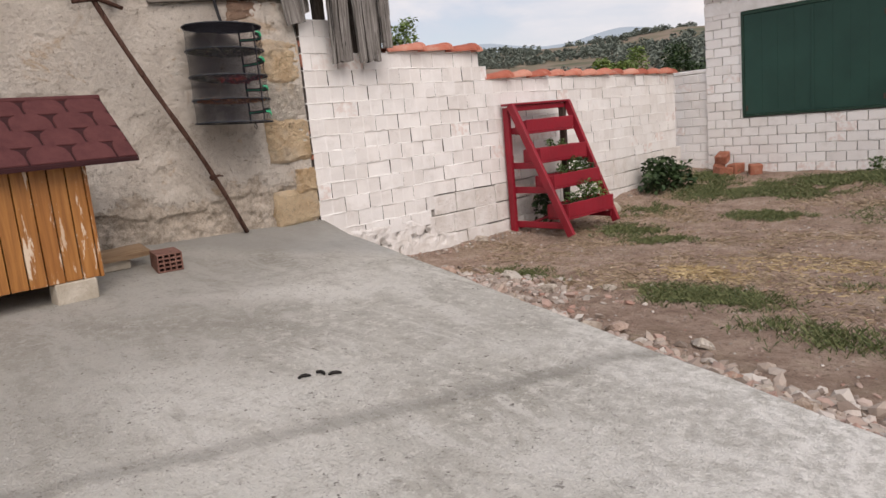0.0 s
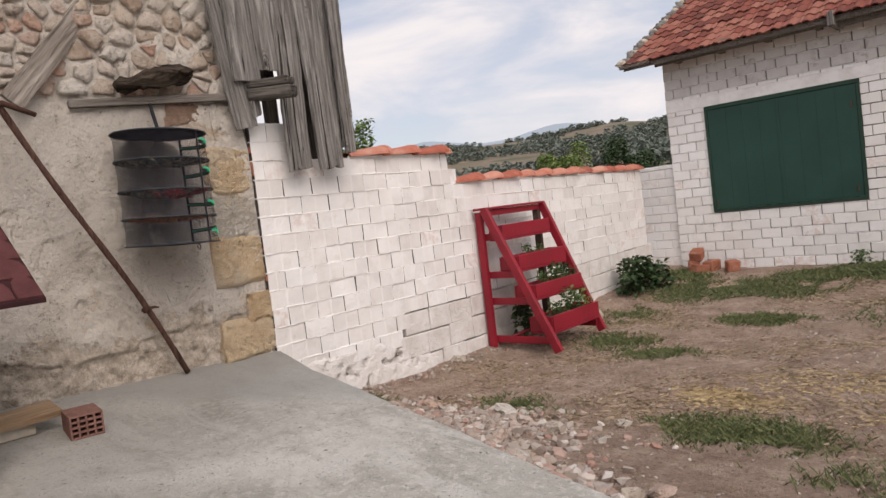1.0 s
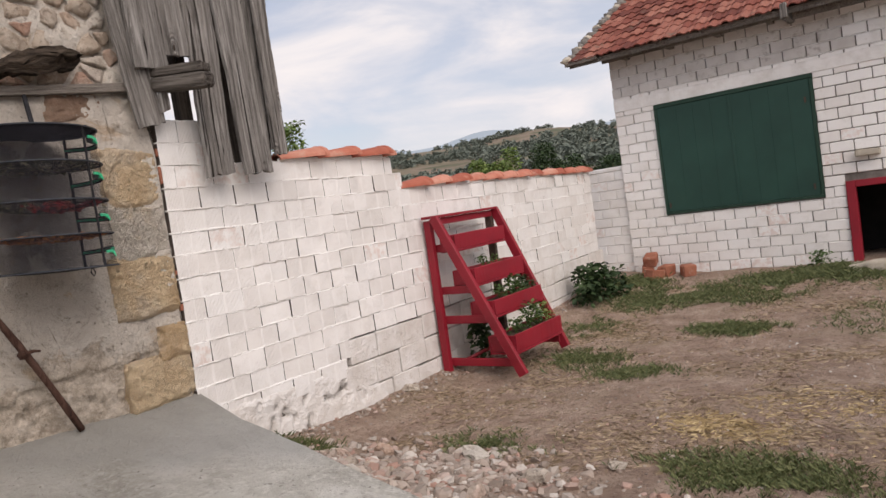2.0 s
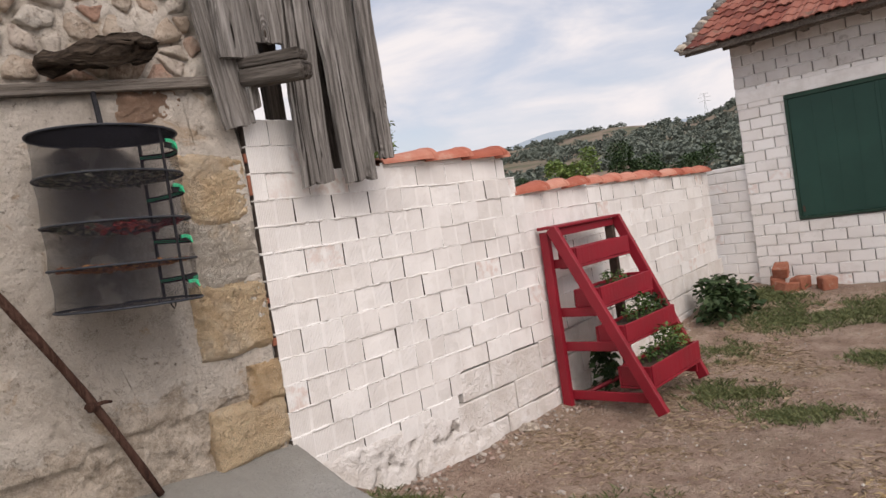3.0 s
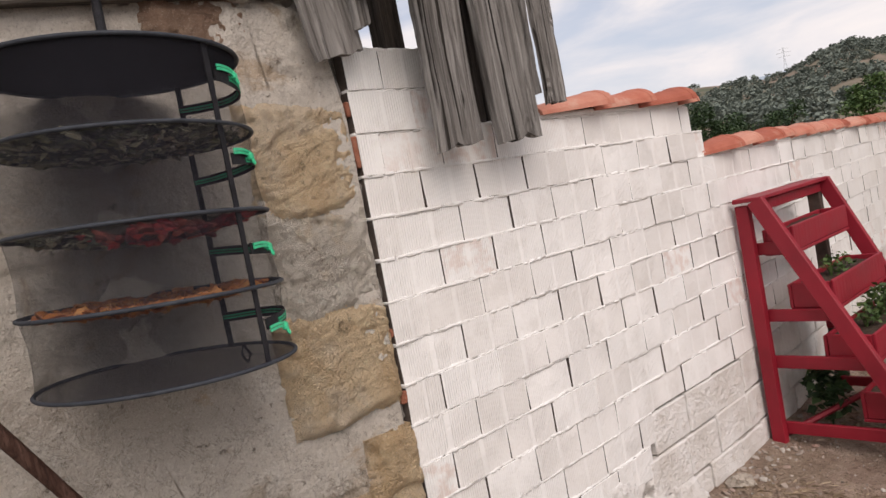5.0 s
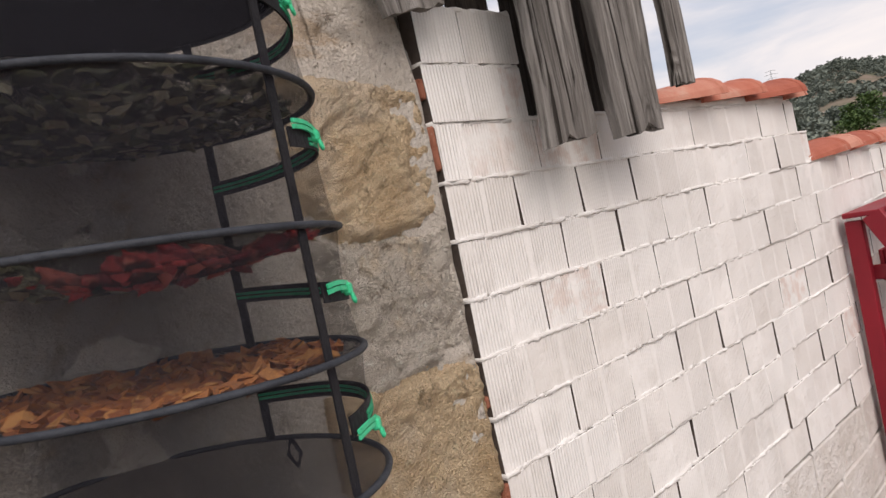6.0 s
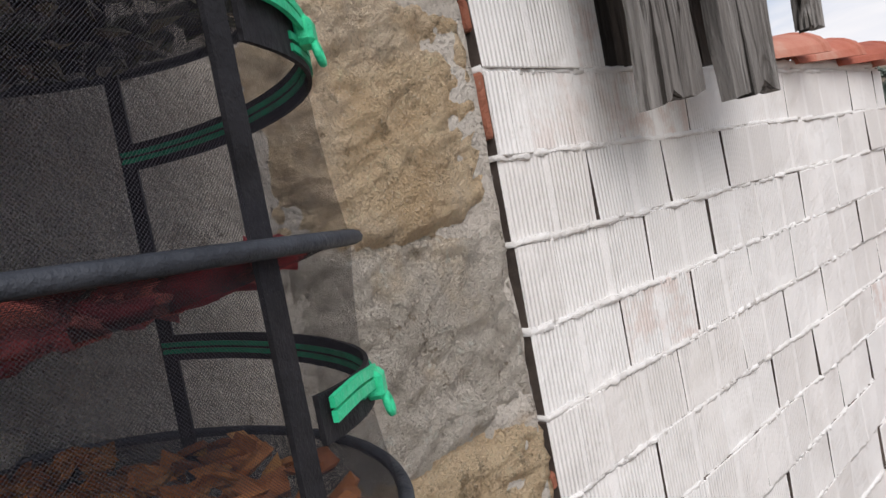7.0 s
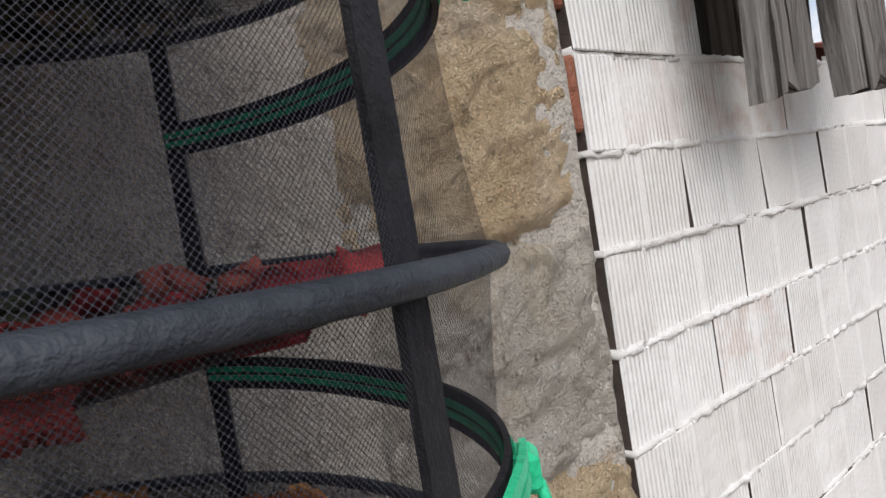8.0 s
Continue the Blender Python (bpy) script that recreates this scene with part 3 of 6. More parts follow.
def board_bm(w0, w1, t, length, seed, skew=0.0, notch=0.0):
    """An old board standing along z on its worn lower end; w0 wide below, w1 above, edges waney."""
    r = rng(seed)
    bm = bmesh.new()
    rows, cols = max(8, int(length / 0.05)), 9
    cut = [r.uniform(-0.006, 0.006) for _ in range(cols)]
    if notch:
        cut[r.randint(2, cols - 3)] += notch
    front, back = [], []
    for i in range(rows + 1):
        f = i / rows
        w = w0 + (w1 - w0) * f
        for j in range(cols):
            g = j / (cols - 1)
            z = length * f + (1 - f) ** 12 * (skew * (g - 0.5) + cut[j])
            edge = 0.010 * fb(seed * 3.1, z, 0.0 if g < 0.5 else 5.0, 2.4) + 0.004 * fb(seed, z, 2.0 if g < 0.5 else 7.0, 14.0)
            y = (g - 0.5) * w + edge * (1 if j in (0, cols - 1) else 0.5)
            x = 0.012 * fb(seed * 1.7, z, g * 2, 1.6) + 0.014 * (g - 0.5) ** 2
            round_off = 0.006 if j in (0, cols - 1) else 0.0
            front.append(bm.verts.new((x + t / 2 - round_off + 0.003 * fb(y * 45, z * 1.4, seed, 1.0), y, z)))
            back.append(bm.verts.new((x - t / 2, y, z)))
    at = lambda i, j: i * cols + j
    for i in range(rows):
        for j in range(cols - 1):
            bm.faces.new((front[at(i, j)], front[at(i, j + 1)], front[at(i + 1, j + 1)], front[at(i + 1, j)]))
            bm.faces.new((back[at(i, j)], back[at(i + 1, j)], back[at(i + 1, j + 1)], back[at(i, j + 1)]))
        for j in (0, cols - 1):
            bm.faces.new((front[at(i, j)], front[at(i + 1, j)], back[at(i + 1, j)], back[at(i, j)]))
    for j in range(cols - 1):
        for i in (0, rows):
            bm.faces.new((front[at(i, j)], back[at(i, j)], back[at(i, j + 1)], front[at(i, j + 1)]))
    bmesh.ops.recalc_face_normals(bm, faces=bm.faces[:])
    return bm


def rock_bm(sx, sy, sz, seed, sub=2, rough=0.28):
    bm = bmesh.new()
    bmesh.ops.create_icosphere(bm, subdivisions=sub, radius=1.0)
    for v in bm.verts:
        c = v.co.normalized()
        k = 1 + rough * fb(c.x + seed * 7.3, c.y, c.z, 1.3, 3)
        q = Vector([math.copysign(abs(a) ** 0.72, a) for a in c]) * k
        v.co = (q.x * sx, q.y * sy, q.z * sz)
    return bm


def tube(points, radius, segs=8, taper=None):
    """A bent round bar through a few points."""
    bm = bmesh.new()
    rings = []
    pts = [Vector(p) for p in points]
    for i, p in enumerate(pts):
        d = (pts[min(i + 1, len(pts) - 1)] - pts[max(i - 1, 0)]).normalized()
        side = d.cross(Vector((0, 0, 1)))
        if side.length < 0.05:
            side = Vector((1, 0, 0))
        side.normalize()
        up = side.cross(d)
        rr = radius if taper is None else radius * taper[i]
        rings.append([bm.verts.new(p + (side * math.cos(a) + up * math.sin(a)) * rr) for a in [2 * math.pi * k / segs for k in range(segs)]])
    for a, b in zip(rings, rings[1:]):
        for k in range(segs):
            bm.faces.new((a[k], a[(k + 1) % segs], b[(k + 1) % segs], b[k]))
    bm.faces.new(rings[0])
    bm.faces.new(rings[-1][::-1])
    bmesh.ops.recalc_face_normals(bm, faces=bm.faces[:])
    return bm


# ---- levels ----
def slab_z(x, y):
    return 0.15 - 0.066 * x + 0.045 * max(0.0, -4.5 - x) / 0.6


def slab_edge(x):
    return 2.39 - 0.2565 * x


def wall_x(y):
    """Front face of the white wall."""
    if y <= 6.0:
        return -5.07
    if y <= 8.66:
        return -5.07 - (y - 6.0) * 0.22 / 2.66
    return -5.29 - (y - 8.66) * 0.16 / 1.99


def house_x(y):
    """Front face of the old house wall."""
    return -5.05 - 0.14 * max(0.0, min(2.6, 3.65 - y))


def hill(x, y):
    r = math.hypot(x, y)
    if r < 30:
        return 0.0
    az = math.degrees(math.atan2(-x, y))
    base = -5.0 * min(1.0, (r - 30) / 90)
    k = max(0.0, min(1.0, (r - 110) / 830))
    el = float(np.interp(az, (-60, -10, 5, 14, 16.5, 18.4, 20.6, 23.5, 27, 29.5, 32, 36, 42, 60, 110), (1.0, 4.2, 5.2, 5.4, 6.15, 5.75, 5.05, 5.35, 5.8, 5.55, 5.3, 5.15, 5.2, 4.8, 1.0)))
    top = math.tan(radians(el))
    rise = r * (0.018 + (top - 0.018) * k ** 1.15) * min(1.0, max(0.0, (r - 60) / 120))
    wave = 4.0 * noise.noise(Vector((x / 160, y / 160, 0))) * min(1, r / 300)
    far = 1.0 if r < 1000 else max(0.2, 1 - (r - 1000) / 900)
    return base + (rise + wave) * far


def ground_z(x, y):
    n = 0.022 * fb(x, y, 0.0, 1.1) + 0.010 * fb(x, y, 3.0, 5.0)
    z = -0.10 + n
    wx = wall_x(min(max(y, 3.0), 10.9))
    if y < 11.2:
        z += 0.11 * math.exp(-max(0.0, x - wx) / 0.5) * max(0.0, min(1.0, (y - 3.5) / 1.1))
    d = y - slab_edge(x)
    if d >= -0.3:
        z += max(0.0, slab_z(x, y) - 0.10 + 0.10) * 0.82 * math.exp(-(max(0.0, d) / (0.62 - 0.20 * max(0.0, min(1.0, (-3.7 - x) / 0.9)))) ** 1.5)
    if y > 8.5:
        z += 0.21 * min(1.0, (y - 8.5) / 2.3)
    if d < -0.05 and x > -6.5 and y > -9:
        z = min(z, slab_z(x, y) - 0.16)
    if x < -5.5 and y < 14:
        z -= 0.25 * min(1.0, (-5.5 - x) / 2)
    return z + hill(x, y)


def axis_steps(lo, hi, step, far, growth):
    vals = list(np.arange(lo, hi + 1e-6, step))
    s, v = step, vals[-1]
    while v < far:
        s *= growth
        v += s
        vals.append(v)
    s, v = step, vals[0]
    while v > -far:
        s *= growth
        v -= s
        vals.insert(0, v)
    return vals


def build_ground():
    xs = axis_steps(-5.6, 2.0, 0.06, 2600, 1.075)
    ys = axis_steps(2.0, 11.2, 0.06, 2600, 1.075)
    verts = [(x, y, ground_z(x, y)) for y in ys for x in xs]
    w = len(xs)
    faces = [(j * w + i, j * w + i + 1, (j + 1) * w + i + 1, (j + 1) * w + i) for j in range(len(ys) - 1) for i in range(w - 1)]
    ob = part("ground", from_lists("ground", verts, faces, True), M["dirt"])
    tagged(ob, "dry brown earth yard with sparse grass, rising to hills", "ground", kind="structure")


build_ground()


def build_slab():
    """Sloping concrete apron with a slightly wavy outer edge."""
    verts, faces = [], []
    xs = [-5.85 + 0.09 * i for i in range(111)]
    n = 60
    for x in xs:
        e = slab_edge(x) + 0.016 * fb(x, 1.0, 0, 1.6) + 0.006 * fb(x, 2.0, 0, 9.0)
        for j in range(n + 1):
            f = j / n
            y = e - (1 - f) ** 2 * (e + 7.0)
            z = slab_z(x, y) + 0.006 * fb(x, y, 0, 0.9) + 0.003 * fb(x, y, 2, 3.5)
            if j == n:
                z -= 0.014
            verts.append((x, y, z))
        verts.append((x, e + 0.006, slab_z(x, e) - 0.10))
        verts.append((x, e - 0.02, slab_z(x, e) - 0.40))
        verts.append((x, -7.0, slab_z(x, e) - 0.40))
    w = n + 4
    for i in range(len(xs) - 1):
        for j in range(w - 1):
            faces.append((i * w + j, (i + 1) * w + j, (i + 1) * w + j + 1, i * w + j + 1))
        faces.append((i * w + w - 1, (i + 1) * w + w - 1, (i + 1) * w, i * w))
    faces.append(tuple(range(w))[::-1])
    faces.append(tuple((len(xs) - 1) * w + j for j in range(w)))
    ob = part("pavement", from_lists("pavement", verts, faces, True), M["concrete"])
    tagged(ob, "sloping pale concrete slab with worn rough surface", "concrete slab", kind="structure")


build_slab()


# ---- old house wall: render, field stones, corner stones ----
def house_height(y, z):
    """How far the rendered face stands proud of its plane."""
    h = 0.008 * fb(y, z, 0, 1.4) + 0.005 * fb(y, z, 5, 6.0) + 0.004 * fb(y, z, 9, 20.0)
    low = max(0.0, min(1.0, (1.45 - z) / 0.4))
    h += low * 0.007 * fb(y, z, 71, 13.0) * max(0.0, 0.4 + fb(y, z, 83, 1.3))
    if fb(y, z, 60, 2.6) > 0.38 and z < 1.7:
        h -= 0.010
    if fb(y, z, 66, 5.0, 3) > 0.62:
        h -= 0.012
    edge = z - 0.13 * fb(y, z, 20, 1.9, 5)
    if edge < 0.80:
        h -= 0.022 - 0.016 * fb(y, z, 31, 9.0) - 0.010 * fb(y, z, 35, 22.0)
    top = 2.36 + 0.05 * fb(y, 0, 44, 2.5)
    if z > top and y > 2.05 + 0.1 * fb(z, 0, 3, 3.0):
        h -= 0.036 - 0.030 * fb(y, z, 14, 4.0)
    return h


def build_house_wall():
    y0, y1, z0, z1 = -6.0, 3.64, 0.2, 4.4
    ys = list(np.arange(-6.0, 0.4, 0.10)) + list(np.arange(0.4, 1.9, 0.0225)) + list(np.arange(1.9, y1 - 0.005, 0.0125)) + [y1]
    zs = list(np.arange(z0, 2.5, 0.014)) + list(np.arange(2.5, 3.4, 0.0225)) + list(np.arange(3.4, z1 + 0.01, 0.1))
    lean = lambda y, z: y - (max(0.0, z - 2.0) * 0.14 if y > 3.4 else 0.0)
    verts = [(house_x(y) + house_height(y, z) - (0.015 if y > 3.38 else 0.006 if y > 3.33 else 0.0), lean(y, z), z) for z in zs for y in ys]
    w, h = len(ys), len(zs)
    faces = [(j * w + i, j * w + i + 1, (j + 1) * w + i + 1, (j + 1) * w + i) for j in range(h - 1) for i in range(w - 1)]
    # back and sides
    k = len(verts)
    for y in (y0, y1):
        for z in (z0, z1):
            verts.append((-6.05, y if z < 2 else lean(y, z), z))
    col = lambda i: [j * w + i for j in range(h)]
    faces.append(tuple(col(w - 1)) + (k + 3, k + 2))
    faces.append(tuple(col(0)[::-1]) + (k, k + 1))
    faces.append(tuple(range((h - 1) * w, h * w)) + (k + 3, k + 1))
    faces.append((k, k + 1, k + 3, k + 2))
    ob = part("wall_house", from_lists("wall_house", verts, faces, True), M["plaster"])
    return tagged(ob, "old house wall with crumbling beige render over stone", "wall", kind="structure")


WALL_HOUSE = build_house_wall()


def voronoi_cells(y0, y1, z0, z1, pts):
    """Convex cells of a few seed points, clipped to a rectangle."""
    cells = []
    for i, p in enumerate(pts):
        poly = [(y0, z0), (y1, z0), (y1, z1), (y0, z1)]
        for j, q in enumerate(pts):
            if i == j or abs(p[0] - q[0]) + abs(p[1] - q[1]) > 1.2:
                continue
            mx, mz, dx, dz = (p[0] + q[0]) / 2, (p[1] + q[1]) / 2, q[0] - p[0], q[1] - p[1]
            side = lambda a: (a[0] - mx) * dx + (a[1] - mz) * dz
            res = []
            for a, b in zip(poly, poly[1:] + poly[:1]):
                sa, sb = side(a), side(b)
                if sa <= 0:
                    res.append(a)
                if sa * sb < 0:
                    t = sa / (sa - sb)
                    res.append((a[0] + (b[0] - a[0]) * t, a[1] + (b[1] - a[1]) * t))
            poly = res
            if len(poly) < 3:
                break
        if len(poly) >= 3:
            cells.append((p, poly))
    return cells


def stone_bm(poly, centre, depth, seed, gap=0.008, rings=3):
    """A wall stone: a rounded polygon with a bulging, uneven face towards +x."""
    r = rng(seed)
    pts = []
    n = len(poly)
    for i in range(n):
        a, b = Vector((0, *poly[i])), Vector((0, *poly[(i + 1) % n]))
        for t in (0.14, 0.5, 0.86):
            pts.append(a.lerp(b, t))
    c = Vector((0, *centre))
    bm = bmesh.new()
    loops = []
    for k in range(rings + 1):
        f = k / rings
        shrink = 1 - 0.40 * f ** 1.6
        x = depth * (1 - (1 - f) ** 2.4) if k else -0.05
        ring = []
        for p in pts:
            d = p - c
            s = max(0.2, 1 - gap / max(0.02, d.length)) * shrink
            q = c + d * s
            ring.append(bm.verts.new((x + depth * 0.35 * fb(q.y, q.z, seed, 9.0) * (k > 0), q.y + 0.006 * fb(q.y, q.z, seed, 14), q.z + 0.006 * fb(q.z, q.y, seed, 14))))
        loops.append(ring)
    for a, b in zip(loops, loops[1:]):
        for i in range(len(pts)):
            j = (i + 1) % len(pts)
            bm.faces.new((a[i], a[j], b[j], b[i]))
    bm.faces.new(loops[-1])
    bmesh.ops.recalc_face_normals(bm, faces=bm.faces[:])
    return bm


def build_field_stones():
    r = rng(5)
    pts = []
    tries = 0
    while tries < 6000 and len(pts) < 230:
        tries += 1
        p = (r.uniform(2.0, 3.55), r.uniform(2.42, 3.95))
        dmin = r.choice((0.07, 0.11, 0.17, 0.26))
        if all(math.hypot((p[0] - q[0]) * 0.78, (p[1] - q[1]) * 1.3) > (dmin + q[2]) / 2 for q in pts):
            pts.append((*p, dmin))
    for i, (p, poly) in enumerate(voronoi_cells(1.95, 3.62, 2.40, 4.0, [q[:2] for q in pts])):
        c = (sum(a[0] for a in poly) / len(poly), sum(a[1] for a in poly) / len(poly))
        if c[0] > 3.60 - (c[1] - 2.0) * 0.14:
            continue
        bm = stone_bm(poly, c, r.uniform(0.018, 0.050), i, r.uniform(0.001, 0.014), 2)
        ob = part("stone", bm, M["field"], WALL_HOUSE, smooth=True)
        ob.location.x = house_x(c[0]) - 0.044


def face_stone(y0, y1, z0, z1, proud, seed, step=0.0085):
    """A corner stone with a quarry-rough face whose edges sink unevenly into the render."""
    y0, z0, z1 = y0 - 0.045, z0 - 0.022, z1 + 0.022
    ny, nz = max(4, int((y1 - y0) / step)), max(4, int((z1 - z0) / step))
    verts, faces = [], []
    for j in range(nz + 1):
        for i in range(ny + 1):
            u, v = i / ny, j / nz
            y, z = y0 + (y1 - y0) * u, z0 + (z1 - z0) * v
            e = min(u * (y1 - y0) * 0.75, v * (z1 - z0), (1 - v) * (z1 - z0)) + 0.022 * fb(y, z, seed + 11, 6.0) + 0.012 * fb(y, z, seed + 13, 22.0)
            sink = max(0.0, min(1.0, (0.036 - e) / 0.042))
            x = proud * 0.4 + 0.010 * fb(y, z, seed, 5.0) + 0.010 * fb(y, z, seed + 3, 21.0) + 0.006 * fb(y, z, seed + 6, 55.0) - 0.034 * sink
            wob = 0.006 * fb(y, z, seed + 8, 7.0)
            verts.append((x, y + wob, z + wob))
    w = ny + 1
    for j in range(nz):
        for i in range(ny):
            faces.append((j * w + i, j * w + i + 1, (j + 1) * w + i + 1, (j + 1) * w + i))
    ring = [i for i in range(w)] + [j * w + ny for j in range(1, nz + 1)] + [nz * w + i for i in range(ny - 1, -1, -1)] + [j * w for j in range(nz - 1, 0, -1)]
    k = len(verts)
    for q in ring:
        verts.append((-0.10, verts[q][1], verts[q][2]))
    for a in range(len(ring)):
        b = (a + 1) % len(ring)
        faces.append((ring[b], ring[a], k + a, k + b))
    return from_lists("corner_stone", verts, faces, True)


def build_corner_stones():
    rows = (
        ("ochre", 3.31, 3.625, 1.725, 2.035, 0.030), ("grey", 3.325, 3.635, 1.412, 1.715, 0.022), ("ochre", 3.30, 3.645, 1.075, 1.402, 0.032),
        
        ("ochre", 3.52, 3.655, 0.80, 0.965, 0.024), ("ochre", 3.30, 3.66, 0.54, 0.80, 0.022), ("redstone", 3.10, 3.36, 2.21, 2.36, 0.018),
    )
    for i, (mat, y0, y1, z0, z1, pr) in enumerate(rows):
        ob = part("corner_stone", face_stone(y0, y1, z0, z1, pr, i * 5 + 2), M[mat], WALL_HOUSE)
        ob.location.x = house_x((y0 + y1) / 2) - 0.004


build_field_stones()
build_corner_stones()


# ---- white block wall ----
def wall_thing(name, label):
    return tagged(new(name, None), label, "wall", kind="structure")


def run_core(name, pts, z0, thick, material, parent, lift=0.0):
    """Upright core along a line of (y, top); its face is 3 cm behind the block faces."""
    verts, faces = [], []
    for y, top in pts:
        x = wall_x(y) - 0.05 + lift
        verts += [(x, y, z0), (x, y, top), (x - thick, y, top), (x - thick, y, z0)]
    for i in range(len(pts) - 1):
        a, b = 4 * i, 4 * i + 4
        for k in range(4):
            faces.append((a + k, b + k, b + (k + 1) % 4, a + (k + 1) % 4))
    faces += [(0, 1, 2, 3), tuple(len(verts) - 4 + k for k in (3, 2, 1, 0))]
    return part(name, from_lists(name, verts, faces), material, parent)


def brick_variants(depth, length, height, count, seed, bevel=0.005, name="block"):
    out = []
    for i in range(count):
        bm = box_bm(-depth, 0, -length / 2, length / 2, -height / 2, height / 2, bevel, 0.0022, seed + i)
        out.append(mesh_of(bm, name))
    return out


def strip_bm(points, half, depth, seed, wob=0.005):
    """A mortar bead along points (x, y, z, dx, dy): dx, dy is the way out of the wall."""
    bm = bmesh.new()
    rings = []
    for i, (x, y, z, dx, dy) in enumerate(points):
        o = depth + wob * (0.7 * fb(x * 1.3 + y, z * 3, seed, 14.0) + 0.6 * fb(x * 1.3 + y, z * 3, seed + 1, 45.0))
        up = half * (1 + 0.6 * fb(x + y, z, seed + 4, 12.0) + 0.5 * fb(x + y, z, seed + 5, 40.0))
        dn = half * (1 + 0.6 * fb(x + y, z, seed + 9, 13.0) + 0.5 * fb(x + y, z, seed + 6, 38.0))
        rings.append([bm.verts.new(p) for p in ((x - dx * 0.03, y - dy * 0.03, z + up), (x + dx * o * 0.6, y + dy * o * 0.6, z + up), (x + dx * o, y + dy * o, z), (x + dx * o * 0.6, y + dy * o * 0.6, z - dn), (x - dx * 0.03, y - dy * 0.03, z - dn))])
    for a, b in zip(rings, rings[1:]):
        for k in range(4):
            bm.faces.new((a[k], a[k + 1], b[k + 1], b[k]))
    bm.faces.new(rings[0])
    bm.faces.new(rings[-1][::-1])
    bmesh.ops.recalc_face_normals(bm, faces=bm.faces[:])
    return bm


COURSE, BASE, LEN = 0.139, 0.551, 0.281


def white_top(y):
    if y < 4.02:
        return BASE + 12 * COURSE
    if y < 5.84:
        return BASE + 10 * COURSE
    if y < 5.96:
        return BASE + 9 * COURSE
    return BASE + 8 * COURSE


def build_white_wall():
    wall = wall_thing("wall_yard", "white-painted hollow clay block wall with open joints")
    tops = [(3.66, white_top(3.7)), (4.018, white_top(3.7)), (4.02, white_top(4.5)), (5.838, white_top(5)), (5.84, white_top(5.9)), (5.958, white_top(5.9)), (5.96, white_top(7)), (8.66, white_top(7)), (10.72, white_top(7))]
    run_core("core", tops, -0.5, 0.09, M["core"], wall)
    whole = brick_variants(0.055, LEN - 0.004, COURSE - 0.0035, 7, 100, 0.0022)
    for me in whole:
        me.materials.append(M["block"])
        # joint faces: grimy unpainted clay with the slits' shade in its colour
        me.materials.append(M["slitclay"])
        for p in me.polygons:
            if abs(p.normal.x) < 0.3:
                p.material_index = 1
    r = rng(11)
    count = 0
    for k in range(-2, 12):
        z = BASE + (k + 0.5) * COURSE
        end = 4.98 if k == -2 else 5.03 if k == -1 else 4.02 if k >= 10 else 5.84 if k == 9 else 5.96 if k == 8 else 10.70
        y = 3.665
        first = (0.20, 0.13, 0.28, 0.15, 0.30, 0.16, 0.30, 0.152, 0.267, 0.105, 0.243, 0.092, 0.265, 0.155)[k + 2]
        ln = first
        beads = []
        while y < end - 0.03:
            ln = min(ln, end - y)
            yc = y + ln / 2
            x = wall_x(yc)
            slope = (wall_x(yc + 0.1) - wall_x(yc - 0.1)) / 0.2
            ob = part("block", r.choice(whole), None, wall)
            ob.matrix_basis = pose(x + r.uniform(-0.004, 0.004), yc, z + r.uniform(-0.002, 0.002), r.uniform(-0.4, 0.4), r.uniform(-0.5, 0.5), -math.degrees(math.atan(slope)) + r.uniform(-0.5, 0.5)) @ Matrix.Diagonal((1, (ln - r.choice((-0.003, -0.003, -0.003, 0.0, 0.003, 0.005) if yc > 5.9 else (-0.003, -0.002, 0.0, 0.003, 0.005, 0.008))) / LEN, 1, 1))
            count += 1
            y += ln
            ln = LEN + r.uniform(-0.012, 0.012)
        yy = 3.665
        while yy < end:
            beads.append((wall_x(yy), yy, z + COURSE / 2 + 0.004 * fb(yy, z, 3, 3.0), 1, 0))
            yy += 0.0065 if yy < 5.2 else 0.013 if yy < 6 else 0.03
        part("mortar_joint", strip_bm(beads, 0.0058, 0.0005, k, 0.0105), M["wmortar"], wall, smooth=True)
    # bare broken clay edge by the house corner
    for z0, z1 in ((1.83, 1.935), (1.27, 1.30), (1.05, 1.09), (2.0, 2.05)):
        part("broken_edge", box_bm(-5.12, -5.070, 3.648, 3.668, z0, z1, 0.004, 0.004, int(z0 * 100)), M["clayold"], wall, "bare orange clay edge")
    # mortar plug between house and wall
    bm = bmesh.new()
    prev = None
    for i in range(150):
        z = 0.4 + i * 0.0124
        yb = 3.638 - max(0.0, z - 2.0) * 0.14
        o = 0.012 * fb(z, 1, 2, 6.0) + 0.005 * fb(z, 1, 5, 30.0)
        row = [bm.verts.new(p) for p in ((-5.15, yb - 0.03, z), (-5.108 + 2.4 * o, yb + 0.002, z), (-5.098 + 2.6 * o, yb + 0.016 + o, z), (-5.13, yb + 0.045, z))]
        if prev:
            for a in range(3):
                bm.faces.new((prev[a], prev[a + 1], row[a + 1], row[a]))
        prev = row
    bmesh.ops.recalc_face_normals(bm, faces=bm.faces[:])
    part("mortar_plug", bm, M["core"], wall, "crumbly grey mortar in the corner gap", smooth=True)
    # larger footing blocks and rough render at the foot
    big = brick_variants(0.10, 0.372, 0.203, 4, 300, 0.007)
    for me in big:
        me.materials.append(M["render"])
